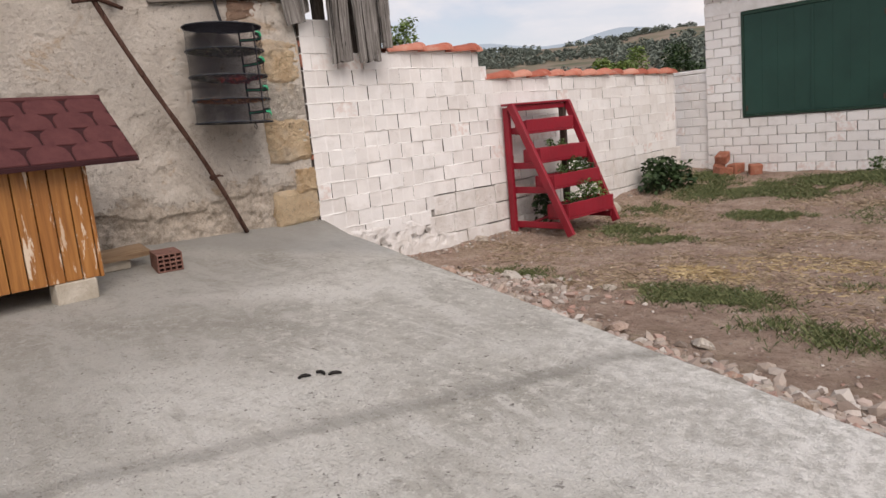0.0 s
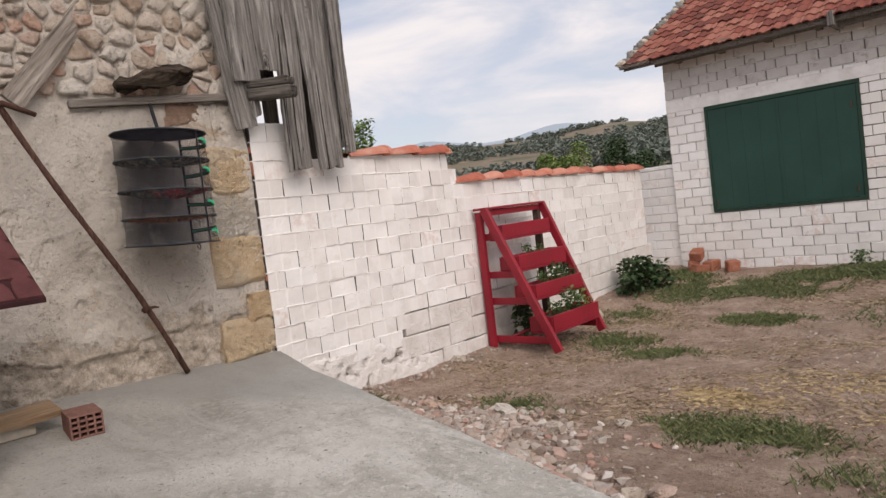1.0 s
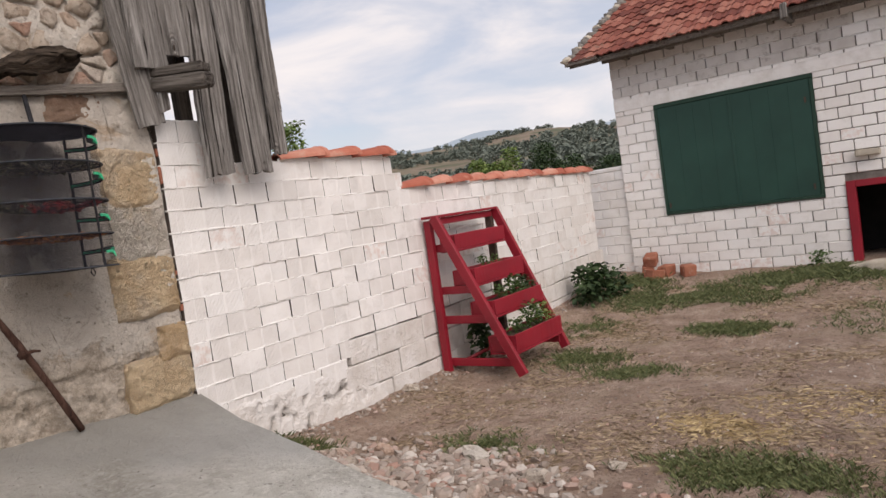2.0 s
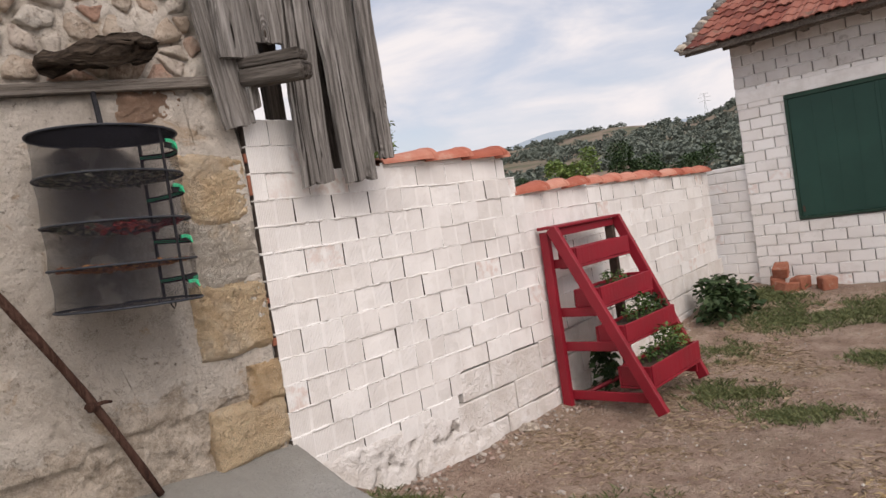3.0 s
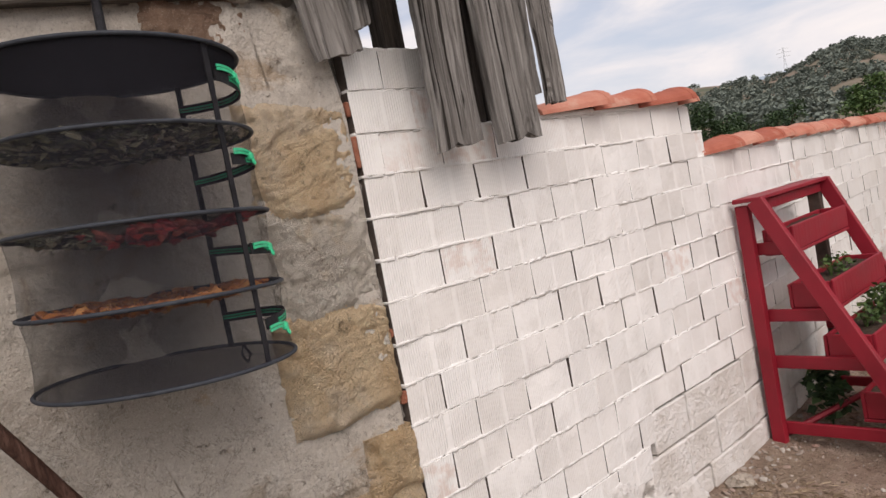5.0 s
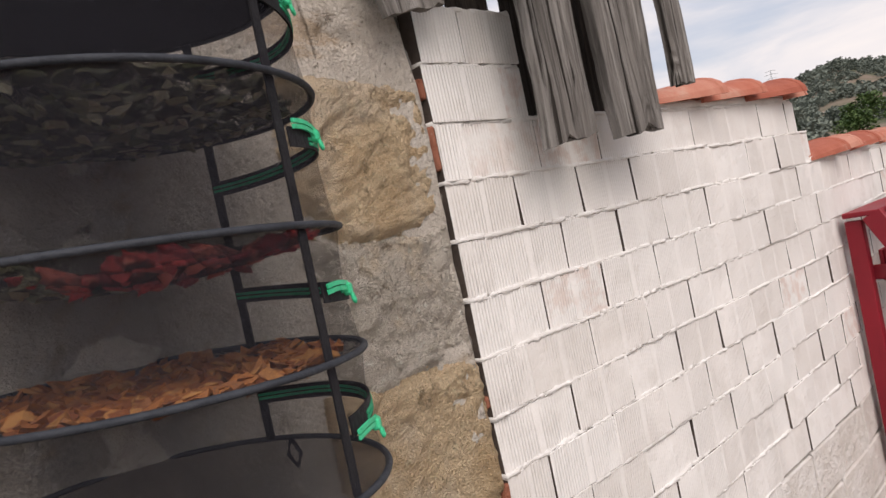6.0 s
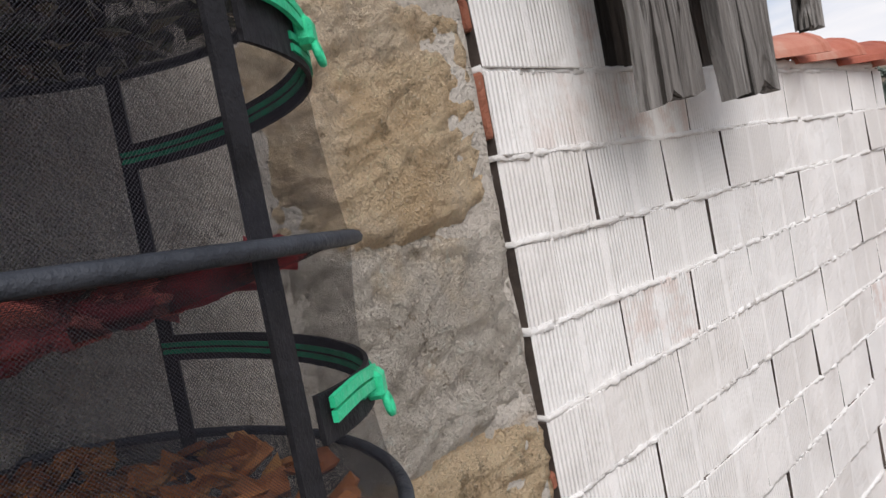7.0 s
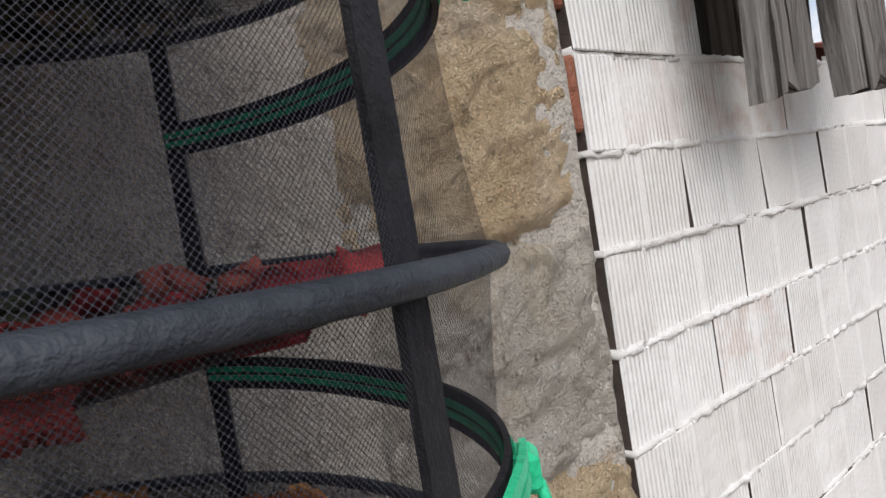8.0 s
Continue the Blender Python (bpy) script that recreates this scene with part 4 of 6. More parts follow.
    for row in range(3):
        z = BASE - 0.105 - row * 0.205
        y = 5.02 + 0.17 * (row % 2) - 0.25 * row
        while y < 10.6:
            ln = 0.325 + r.uniform(-0.04, 0.04)
            yc = y + ln / 2
            slope = (wall_x(yc + 0.1) - wall_x(yc - 0.1)) / 0.2
            ob = part("footing_block", r.choice(big), None, wall)
            ob.matrix_basis = pose(wall_x(yc) + 0.001 + r.uniform(-0.006, 0.006), yc, z + r.uniform(-0.006, 0.006), r.uniform(-1, 1), 0, -math.degrees(math.atan(slope)) + r.uniform(-1, 1)) @ Matrix.Diagonal((1, (ln - r.uniform(0.003, 0.016)) / 0.372, r.uniform(0.95, 0.985), 1))
            y += ln
    verts, faces = [], []
    ys = list(np.arange(3.62, 5.36, 0.022))
    zs = list(np.arange(-0.2, 0.60, 0.022))
    for z in zs:
        for y in ys:
            lim = 0.37 + 0.05 * fb(y, 0, 7, 3.0) - max(0.0, y - 4.6) * 0.35
            d = lim - z
            x = -5.07 + 0.014 * fb(y, z, 12, 3.0) + 0.008 * fb(y, z, 15, 11.0) + (0.006 + 0.10 * max(0.0, 0.22 - z) if d > 0 else -0.05 * min(1, -d / 0.02))
            hole = fb(y, z, 33, 7.0)
            if hole > 0.44:
                x -= 0.075
            verts.append((x, y, z))
    w = len(ys)
    faces = [(j * w + i, j * w + i + 1, (j + 1) * w + i + 1, (j + 1) * w + i) for j in range(len(zs) - 1) for i in range(w - 1)]
    part("rough_render", from_lists("rough_render", verts, faces, True), M["render"], wall, "lumpy whitewashed render with small holes")
    return wall


WALL_YARD = build_white_wall()


def ridge_tile_mesh(length, w0, w1, t=0.014, seed=0):
    """A tapered half-round clay tile lying along y."""
    verts, faces = [], []
    n = 10
    stations = ((0, w0), (length - 0.040, w1), (length - 0.034, w1 + 0.014), (length, w1 + 0.016))
    for (y, w) in stations:
        for rr in (w / 2, w / 2 - t):
            for i in range(n + 1):
                a = math.pi * i / n
                verts.append((rr * math.cos(a), y, rr * 0.62 * math.sin(a)))
    m = n + 1
    last = 2 * m * (len(stations) - 1)
    for i in range(n):
        for k in range(len(stations) - 1):
            o = 2 * m * k
            faces += [(o + i, o + i + 1, o + 2 * m + i + 1, o + 2 * m + i), (o + m + i + 1, o + m + i, o + 3 * m + i, o + 3 * m + i + 1)]
        faces += [(i + 1, i, m + i, m + i + 1), (last + i, last + i + 1, last + m + i + 1, last + m + i)]
    for k in range(len(stations) - 1):
        o = 2 * m * k
        faces += [(o, o + 2 * m, o + 3 * m, o + m), (o + n, o + m + n, o + 3 * m + n, o + 2 * m + n)]
    return from_lists("coping_tile", verts, faces)


def build_coping():
    me = ridge_tile_mesh(0.43, 0.150, 0.250)
    me.materials.append(M["tile"])
    r = rng(8)
    spans = ((4.62, 5.86, BASE + 10 * COURSE), (5.93, 10.7, BASE + 8 * COURSE))
    for y0, y1, top in spans:
        bed = [(wall_x(y) , y, top + 0.014, 1, 0) for y in np.arange(y0, y1, 0.05)]
        part("mortar_joint", strip_bm(bed, 0.012, 0.004, 77, 0.010), M["wmortar"], WALL_YARD, smooth=True)
        y = y0
        i = 0
        while y < y1 - 0.1:
            slope = (wall_x(y + 0.3) - wall_x(y + 0.1)) / 0.2
            ob = part("coping_tile", me, None, WALL_YARD)
            ob.matrix_basis = pose(wall_x(y + 0.2) - 0.055 + r.uniform(-0.008, 0.008), y, top + 0.010 + r.uniform(-0.003, 0.004), r.uniform(-0.6, 0.8) + 2.6, r.uniform(-2, 2), -math.degrees(math.atan(slope)) + r.uniform(-2.5, 2.5)) @ Matrix.Diagonal((1, min(1.0, (y1 - y) / 0.44), 1, 1))
            y += 0.375
            i += 1


build_coping()


# ---- white farm building ----
BY = 10.93
SH = (-4.49, -2.53, 0.935, 2.44)
DR = (-2.30, -1.25, -0.3, 1.09)


def build_building():
    b = tagged(new("building", None), "white-painted brick farm building with red tiled roof", "building", kind="structure")
    x0, x1, z1 = -5.05, 3.0, 3.32
    # walls with real openings
    core = M["core"]
    xs = [x0, SH[0], SH[1], DR[0], DR[1], x1]
    y0, y1 = BY + 0.024, BY + 0.26

    def wallbox(a, c, lo, hi):
        part("wall", box_bm(a, c, y0, y1, lo, hi, 0), core, b)

    wallbox(x0 + 0.024, SH[0], -0.5, z1)
    wallbox(SH[0], SH[1], -0.5, SH[2])
    wallbox(SH[0], SH[1], SH[3], z1)
    wallbox(SH[1], DR[0], -0.5, z1)
    wallbox(DR[0], DR[1], DR[3], z1)
    wallbox(DR[1], x1, -0.5, z1)
    part("side_wall", box_bm(x0 + 0.024, x0 + 0.26, BY + 0.26, BY + 6.5, -0.8, z1, 0), M["flatblock"], b)
    part("side_wall", box_bm(x1 - 0.26, x1, BY + 0.26, BY + 6.5, -0.8, z1, 0), M["flatblock"], b)
    part("back_wall", box_bm(x0 + 0.26, x1 - 0.26, BY + 6.25, BY + 6.5, -0.8, z1, 0), M["flatblock"], b)
    # near-black panel and floor paint the unlit room behind the doorway
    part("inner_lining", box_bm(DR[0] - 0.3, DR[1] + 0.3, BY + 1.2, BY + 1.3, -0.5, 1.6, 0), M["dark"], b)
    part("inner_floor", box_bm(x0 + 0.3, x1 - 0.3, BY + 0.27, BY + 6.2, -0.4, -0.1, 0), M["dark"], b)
    r = rng(21)
    L, Hc = 0.262, 0.1335
    whole = brick_variants(0.09, L - 0.012, Hc - 0.011, 6, 500, 0.006, "brick")
    for me in whole:
        me.materials.append(M["flatblock"])
    # upper bricks: greyer whitewash that also carries the eaves' shade
    upper = [me.copy() for me in whole]
    for me in upper:
        me.materials.clear()
        me.materials.append(M["greyblock"])
    verts, faces = [], []
    z = -0.16
    row = 0
    n = 0
    while z < z1 - 0.05:
        zc = z + Hc / 2
        x = x0 - (L / 2 if row % 2 else 0)
        while x < x1:
            a, c = max(x, x0), min(x + L, x1)
            segs = [(a, c)]
            for (p, q, lo, hi) in (SH, DR):
                if lo - 0.05 < zc < hi + (0.10 if (p, q, lo, hi) == SH else 0.03):
                    cut = []
                    for s, e in segs:
                        if s < p:
                            cut.append((s, min(e, p)))
                        if e > q:
                            cut.append((max(s, q), e))
                    segs = cut
            for s, e in segs:
                if e - s < 0.03:
                    continue
                m = pose((s + e) / 2, BY + r.uniform(-0.004, 0.004), zc + r.uniform(-0.002, 0.002), 0, r.uniform(-0.5, 0.5), -90 + r.uniform(-0.6, 0.6)) @ Matrix.Diagonal((1, (e - s) / L, 1, 1))
                if e < -2.0 and n < 300:
                    ob = part("brick", r.choice(upper if zc > 2.6 else whole), None, b)
                    ob.matrix_basis = m
                    n += 1
                else:
                    src = r.choice(whole)
                    o = len(verts)
                    verts += [m @ v.co for v in src.vertices]
                    faces += [[o + i for i in p.vertices] for p in src.polygons]
            x += L + 0.0
        pts = [(xx, BY, z, 0, -1) for xx in np.arange(x0, SH[0] if SH[2] < z < SH[3] else DR[0] if z < DR[3] else x1, 0.05)]
        if row:
            part("mortar_joint", strip_bm(pts, 0.004, -0.004, row + 40, 0.006), M["wmortar"], b, smooth=True)
        z += Hc
        row += 1
    part("bricks", from_lists("bricks", verts, faces), M["flatblock"], b)["kind"] = "stuff"
    # return wall towards the yard wall
    rw = tagged(new("wall_return", None), "short white block wall between yard wall and building", "wall", kind="structure")
    part("core", box_bm(-5.75, x0 + 0.01, BY + 0.078, BY + 0.2, -0.4, 1.67, 0), M["wmortar"], rw)
    z, row = -0.1, 0
    while z < 1.6:
        x = -5.72 - (0.13 if row % 2 else 0)
        while x < x0:
            e = min(x + L, x0 + 0.01)
            if e - x > 0.03:
                ob = part("brick", r.choice(whole), None, rw)
                ob.matrix_basis = pose((x + e) / 2, BY + 0.062 + r.uniform(-0.003, 0.003), z + Hc / 2, 0, 0, -90) @ Matrix.Diagonal((1, (e - x) / L, 1.02, 1))
            x += L
        z += Hc
        row += 1
    part("mortar_cap", box_bm(-5.75, x0 - 0.002, BY + 0.058, BY + 0.2, 1.64, 1.70, 0.01, 0.004, 3), M["wmortar"], rw)
    # lintel band above the shutter
    part("lintel", box_bm(x0 + 0.003, 0.5, BY - 0.007, BY + 0.03, 2.446, 2.60, 0.006, 0.003, 4), M["wmortar"], b, "smooth white band above the shutter")
    # roof: deck, eaves board, tiles
    ey, ez, slope = BY - 0.42, 3.20, 0.50
    ry = BY + 3.3
    rz = ez + (ry - ey) * slope
    for s, a, c in ((1, ey, ry), (-1, BY + 6.95, ry)):
        verts = [(x, y, (ez if y == a else rz) + dz) for x in (-5.45, 3.4) for y in (a, c) for dz in (0.0, -0.07)]
        part("roof_deck", from_lists("roof_deck", verts, [(0, 2, 6, 4), (1, 5, 7, 3), (0, 4, 5, 1), (2, 3, 7, 6), (0, 1, 3, 2), (4, 6, 7, 5)]), M["greywoody"], b, "grey boards under the roof tiles")
    verts = [(x, y, z) for x in (-5.03, 2.98) for (y, z) in ((BY + 0.27, z1), (ry, rz - 0.08), (BY + 6.3, z1))]
    part("gable", from_lists("gable", verts, [(0, 1, 2), (3, 5, 4)]), M["limem"], b)
    part("eaves_board", box_bm(-5.02, -2.66, ey + 0.10, ey + 0.13, ez - 0.09, ez + 0.05, 0.004, 0.004, 6), M["greywoody"], b, "weathered grey fascia board")
    part("eaves_board", box_bm(-2.62, 3.2, ey + 0.12, ey + 0.15, ez - 0.13, ez + 0.01, 0.004, 0.004, 8), M["greywoody"], b, "weathered grey fascia board")
    part("verge_board", box_bm(-5.50, -5.03, ey - 0.05, ey + 0.02, ez - 0.035, ez + 0.03, 0.006, 0.006, 9), M["greywoody"], b, "grey rough verge board end")
    for x in np.arange(-4.8, 3.0, 0.62):
        part("rafter", box_bm(x, x + 0.07, ey + 0.14, BY + 0.02, ez - 0.07, ez + 0.02, 0.004, 0.004, int(x * 10) + 90), M["greywoody"], b)
    part("rafter", box_bm(-2.72, -2.64, ey - 0.06, BY, ez - 0.12, ez + 0.06, 0.01, 0.006, 14), M["greywood"], b, "broken grey rafter end poking out")
    # interlocking tile
    tv, tf = [], []
    prof = [(0.0, 0.0), (0.03, 0.022), (0.065, 0.03), (0.10, 0.022), (0.125, 0.004), (0.16, 0.0), (0.185, 0.012), (0.21, 0.016), (0.232, 0.004)]
    for v, lift in ((0.0, 0.022), (0.36, 0.004)):
        for t in (0.0, -0.016):
            tv += [(u, v, h + lift + t) for u, h in prof]
    m = len(prof)
    for i in range(m - 1):
        tf += [(i, i + 1, 2 * m + i + 1, 2 * m + i), (m + i + 1, m + i, 3 * m + i, 3 * m + i + 1), (i + 1, i, m + i, m + i + 1)]
    tf += [(0, 2 * m, 3 * m, m), (m - 1, 2 * m - 1, 4 * m - 1, 3 * m - 1)]
    tile = from_lists("roof_tile", tv, tf)
    tile.materials.append(M["rooftile"])
    ang = math.degrees(math.atan(slope))
    verts, faces = [], []
    n = 0
    rows = int(math.hypot(ry - ey, rz - ez) / 0.25)
    for j in range(rows + 1):
        d = j * 0.25 - 0.06
        y, zz = ey + d * math.cos(radians(ang)), ez + d * math.sin(radians(ang)) + 0.012
        x = -5.44
        while x < 3.3:
            sag = 0.02 * fb(x, y, 3, 0.7)
            mm = pose(x, y + r.uniform(-0.012, 0.012), zz + sag + r.uniform(-0.004, 0.006), ang + r.uniform(-1.2, 1.2), 0, r.uniform(-1.4, 1.4)) @ Matrix.Diagonal((0.84, 0.80, 0.9, 1))
            if x < -1.9 and n < 300:
                ob = part("roof_tile", tile, None, b)
                ob.matrix_basis = mm
                n += 1
            else:
                o = len(verts)
                verts += [mm @ v.co for v in tile.vertices]
                faces += [[o + i for i in p.vertices] for p in tile.polygons]
            x += 0.187
    if verts:
        part("roof_tiles", from_lists("roof_tiles", verts, faces), M["rooftile"], b)["kind"] = "stuff"
    # lumpy mortar along the verge
    for i in range(34):
        d = i * 0.115
        bm = rock_bm(r.uniform(0.04, 0.075), r.uniform(0.05, 0.09), r.uniform(0.03, 0.055), i, 2, 0.5)
        ob = part("verge_mortar", bm, M["core"] if i % 4 else M["limem"], b, smooth=True)
        ob.matrix_basis = pose(-5.45 + r.uniform(-0.03, 0.03), ey + d * math.cos(radians(ang)), ez + d * math.sin(radians(ang)) + 0.05, r.uniform(0, 60), 0, r.uniform(0, 90))
    # shutters
    xa, xb, za, zb = SH
    sh = part("shutter", box_bm(xa + 0.04, (xa + xb) / 2 - 0.004, BY - 0.010, BY + 0.02, za + 0.03, zb - 0.05, 0.004), M["green"], b, "dark green painted sheet shutter leaf")
    s2 = part("shutter", box_bm((xa + xb) / 2 + 0.004, xb - 0.04, BY - 0.010, BY + 0.02, za + 0.03, zb - 0.05, 0.004), M["green"], b, "dark green painted sheet shutter leaf")
    for sx in (0.27, 0.5, 0.74):
        for leaf, a, c in ((sh, xa + 0.04, (xa + xb) / 2), (s2, (xa + xb) / 2, xb - 0.04)):
            xx = a + (c - a) * sx
            part("rib", box_bm(xx - 0.004, xx + 0.004, BY - 0.0125, BY - 0.008, za + 0.05, zb - 0.07, 0.001), M["green"], leaf)
    part("cover_strip", box_bm((xa + xb) / 2 - 0.022, (xa + xb) / 2 + 0.022, BY - 0.018, BY - 0.009, za + 0.03, zb - 0.05, 0.003), M["green"], s2)
    for (px, pz) in ((xa + 0.07, za + 0.12), (xb - 0.10, za + 0.14), (xb - 0.10, zb - 0.3)):
        part("hinge", box_bm(px - 0.012, px + 0.012, BY - 0.022, BY - 0.008, pz - 0.035, pz + 0.035, 0.003), M["iron"], sh if px < -3.5 else s2)
    part("shutter_frame", box_bm(xa, xb, BY - 0.022, BY + 0.02, zb - 0.048, zb, 0.004), M["greenframe"], b)
    part("shutter_frame", box_bm(xa, xb, BY - 0.018, BY + 0.02, za - 0.004, za + 0.028, 0.004), M["greenframe"], b)
    part("shutter_frame", box_bm(xa, xa + 0.038, BY - 0.018, BY + 0.02, za + 0.03, zb - 0.05, 0.004), M["greenframe"], b)
    part("shutter_frame", box_bm(xb - 0.038, xb, BY - 0.018, BY + 0.02, za + 0.03, zb - 0.05, 0.004), M["greenframe"], b)
    # low red door frame
    dx0, dx1, _, dz = DR
    part("door_frame", box_bm(dx0, dx0 + 0.10, BY - 0.03, BY + 0.12, -0.2, dz, 0.006), M["red"], b, "red painted low door frame")
    part("door_frame", box_bm(dx1 - 0.10, dx1, BY - 0.03, BY + 0.12, -0.2, dz, 0.006), M["red"], b, "red painted low door frame")
    part("door_frame", box_bm(dx0 + 0.10, dx1 - 0.10, BY - 0.028, BY + 0.12, dz - 0.08, dz, 0.006), M["red"], b, "red painted low door frame")
    part("stub_beam", box_bm(-2.17, -1.9, BY - 0.10, BY + 0.02, 1.36, 1.44, 0.012, 0.008, 5), M["limem"], b, "grey concrete stub above the door")


build_building()


# ---- boards over the end of the yard wall ----
def build_boards():
    # lower end: middle y, width, z; then the width and middle y at the top, plane, thickness, skew of the cut
    rows = (
        (3.606, 0.182, 2.172, 0.165, 3.30, -4.992, 0.024, 3, 0.012), (3.632, 0.225, 2.497, 0.205, 3.575, -4.945, 0.028, 5, 0.0),
        (3.690, 0.055, 2.255, 0.050, 3.64, -4.966, 0.022, 9, 0.02), (3.858, 0.255, 2.590, 0.235, 3.80, -4.940, 0.026, 7, 0.0),
        (3.992, 0.215, 1.848, 0.20, 4.01, -4.934, 0.032, 11, 0.03), (4.286, 0.226, 1.848, 0.36, 4.22, -4.918, 0.036, 17, 0.012),
        (4.430, 0.094, 1.960, 0.125, 4.415, -4.840, 0.028, 21, 0.0), (4.545, 0.060, 2.030, 0.08, 4.54, -5.02, 0.028, 19, 0.02),
    )
    for i, (yc, w, z0, w1, ytop, x, t, seed, skew) in enumerate(rows):
        z1 = 4.33
        ob = part("board", board_bm(w, w1, t, z1 - z0, seed, skew, 0.02 if i in (4, 5) else 0.0), M["greywood"], None, smooth=False)
        ob.matrix_basis = pose(x, yc, z0, math.degrees(math.atan2(yc - ytop, z1 - z0)), 0, 0)
        tagged(ob, "weathered grey wooden board nailed upright over the wall", "board", "weathered boards")
    # carrying timbers behind
    for yc, a, c in ((3.925, 2.222, 4.35), (4.15, 1.945, 4.35), (4.27, 1.945, 4.35), (4.42, 1.945, 4.35), (4.52, 1.947, 4.35)):
        ob = part("timber_post", plank_bm(0.09 if yc < 4 else 0.105, 0.07, 0, c - a, int(yc * 10), 0.002, 10), M["oldpost"])
        ob.matrix_basis = pose(-5.125, yc, a)
        tagged(ob, "dark old timber post behind the boards", "post")
    ob = part("timber_rail", box_bm(-0.05, 0.05, -0.66, 0.66, -0.05, 0.05, 0.008, 0.006, 2), M["darkwood"])
    ob.matrix_basis = pose(-4.99, 4.0, 3.75)
    tagged(ob, "dark timber rail carrying the boards", "rail")
    # squared beam end of two split halves
    bm = box_bm(-0.055, 0.05, -0.22, 0.125, 0.012, 0.062, 0.006)
    lower = mesh_of(box_bm(-0.06, 0.058, -0.22, 0.142, -0.078, 0.006, 0.016), "half")
    bm.from_mesh(lower)
    bpy.data.meshes.remove(lower)
    bmesh.ops.subdivide_edges(bm, edges=bm.edges[:], cuts=5, use_grid_fill=True)
    for v in bm.verts:
        grain = fb(v.co.x * 22, v.co.y * 2.0, v.co.z * 30, 1.0)
        v.co.z += 0.007 * grain
        v.co.x += 0.007 * fb(v.co.z * 28, v.co.y * 2.2, 4.0, 1.0)
        v.co.y += 0.010 * fb(v.co.x * 20, v.co.z * 24, 9.0, 1.0) if v.co.y > 0.1 else 0.0
    ob = part("beam_end", bm, M["oldbeam"], smooth=True)
    ob.matrix_basis = pose(-4.80, 3.765, 2.435, -3, 0, -66)
    tagged(ob, "grey cracked round beam end between the boards", "beam")


build_boards()


# ---- timbers on the house wall ----
def build_house_timbers():
    ob = part("ledge_board", box_bm(-0.026, 0.026, -0.53, 0.53, -0.024, 0.024, 0.006, 0.006, 1), M["greywoody"])
    ob.matrix_basis = pose(house_x(3.0) + 0.020, 3.0, 2.372, 3.5, 0, -8)
    tagged(ob, "grey horizontal board let into the old wall", "board")
    ob = part("ledge_board", box_bm(-0.03, 0.03, -0.75, 0.75, -0.028, 0.028, 0.006, 0.008, 4), M["greywoody"])
    ob.matrix_basis = pose(house_x(1.1) + 0.010, 1.06, 2.23, 1.0, 0, 2)
    tagged(ob, "pale horizontal board let into the old render", "board")
    ob = part("brace_board", plank_bm(0.135, 0.03, -0.16, 1.5, 41, 0.006, 12), M["brace"])
    ob.matrix_basis = pose(house_x(2.4) + 0.05, 2.25, 2.46, -40, 0, 8)
    tagged(ob, "grey slanting board fixed across the stonework", "board")
    bm = tube([(0.0, -0.26, -0.05), (0.05, -0.12, -0.02), (0.07, 0.05, 0.02), (0.09, 0.2, 0.045)], 0.055, 20, (0.7, 1.0, 1.05, 0.75))
    bmesh.ops.subdivide_edges(bm, edges=bm.edges[:], cuts=2, use_grid_fill=True)
    for v in bm.verts:
        v.co.z += 0.045 * fb(v.co.x * 9, v.co.y * 3.0, v.co.z * 18, 1.6)
        v.co.x += 0.040 * fb(v.co.z * 16, v.co.y * 2.5, v.co.x * 9, 1.6)
        v.co.y += 0.05 * fb(v.co.z * 22, v.co.x * 22, 3.0, 1.0) if v.co.y > 0.12 else 0.0
    ob = part("beam_stub", bm, M["darkwood"], smooth=True)
    ob.matrix_basis = pose(house_x(3.0) + 0.03, 3.01, 2.50)
    tagged(ob, "dark rotten beam stub sticking out of the stonework", "beam")
    ob = part("beam_stub", plank_bm(0.13, 0.14, 0, 0.22, 47, 0.02, 5), M["greywoody"])
    ob.matrix_basis = pose(house_x(1.95) - 0.04, 1.98, 2.46, 12, 72, 10)
    tagged(ob, "square grey beam end jutting from the render", "beam")


build_house_timbers()


def build_pole():
    """Long brown tool handle with a wooden crosspiece, leaning on the wall."""
    t = thing("garden_rake", "long brown wooden rake leaning on the old wall", "rake", at=(-5.09, 2.955, slab_z(-5.1, 2.9) + 0.01))
    top = Vector((0.12, -0.955, 1.80))
    pts = [top * f + Vector((0.0, 0.018 * math.sin(f * 5), 0.012 * math.sin(f * 7))) for f in [i / 14 for i in range(15)]]
    part("handle", tube(pts, 0.018, 10, [1.0 + 0.1 * math.sin(i * 2.1) for i in range(15)]), M["pole"], t, smooth=True)
    part("knot", rock_bm(0.028, 0.026, 0.022, 3), M["pole"], t, smooth=True, m=Matrix.Translation(top * 0.26 + Vector((0.004, 0.01, 0))))
    part("twig", tube([top * 0.26, top * 0.26 + Vector((0.03, 0.05, 0.012)), top * 0.26 + Vector((0.02, 0.085, 0.004))], 0.010, 7, (1, 0.9, 0.6)), M["pole"], t, smooth=True)
    part("crosspiece", tube([top * 0.965 + Vector((0.02, -0.16, -0.02)), top * 0.965 + Vector((0.02, 0.0, 0.01)), top * 0.965 + Vector((0.02, 0.16, -0.05))], 0.018, 8, (0.8, 1, 0.8)), M["pole"], t, smooth=True)


build_pole()


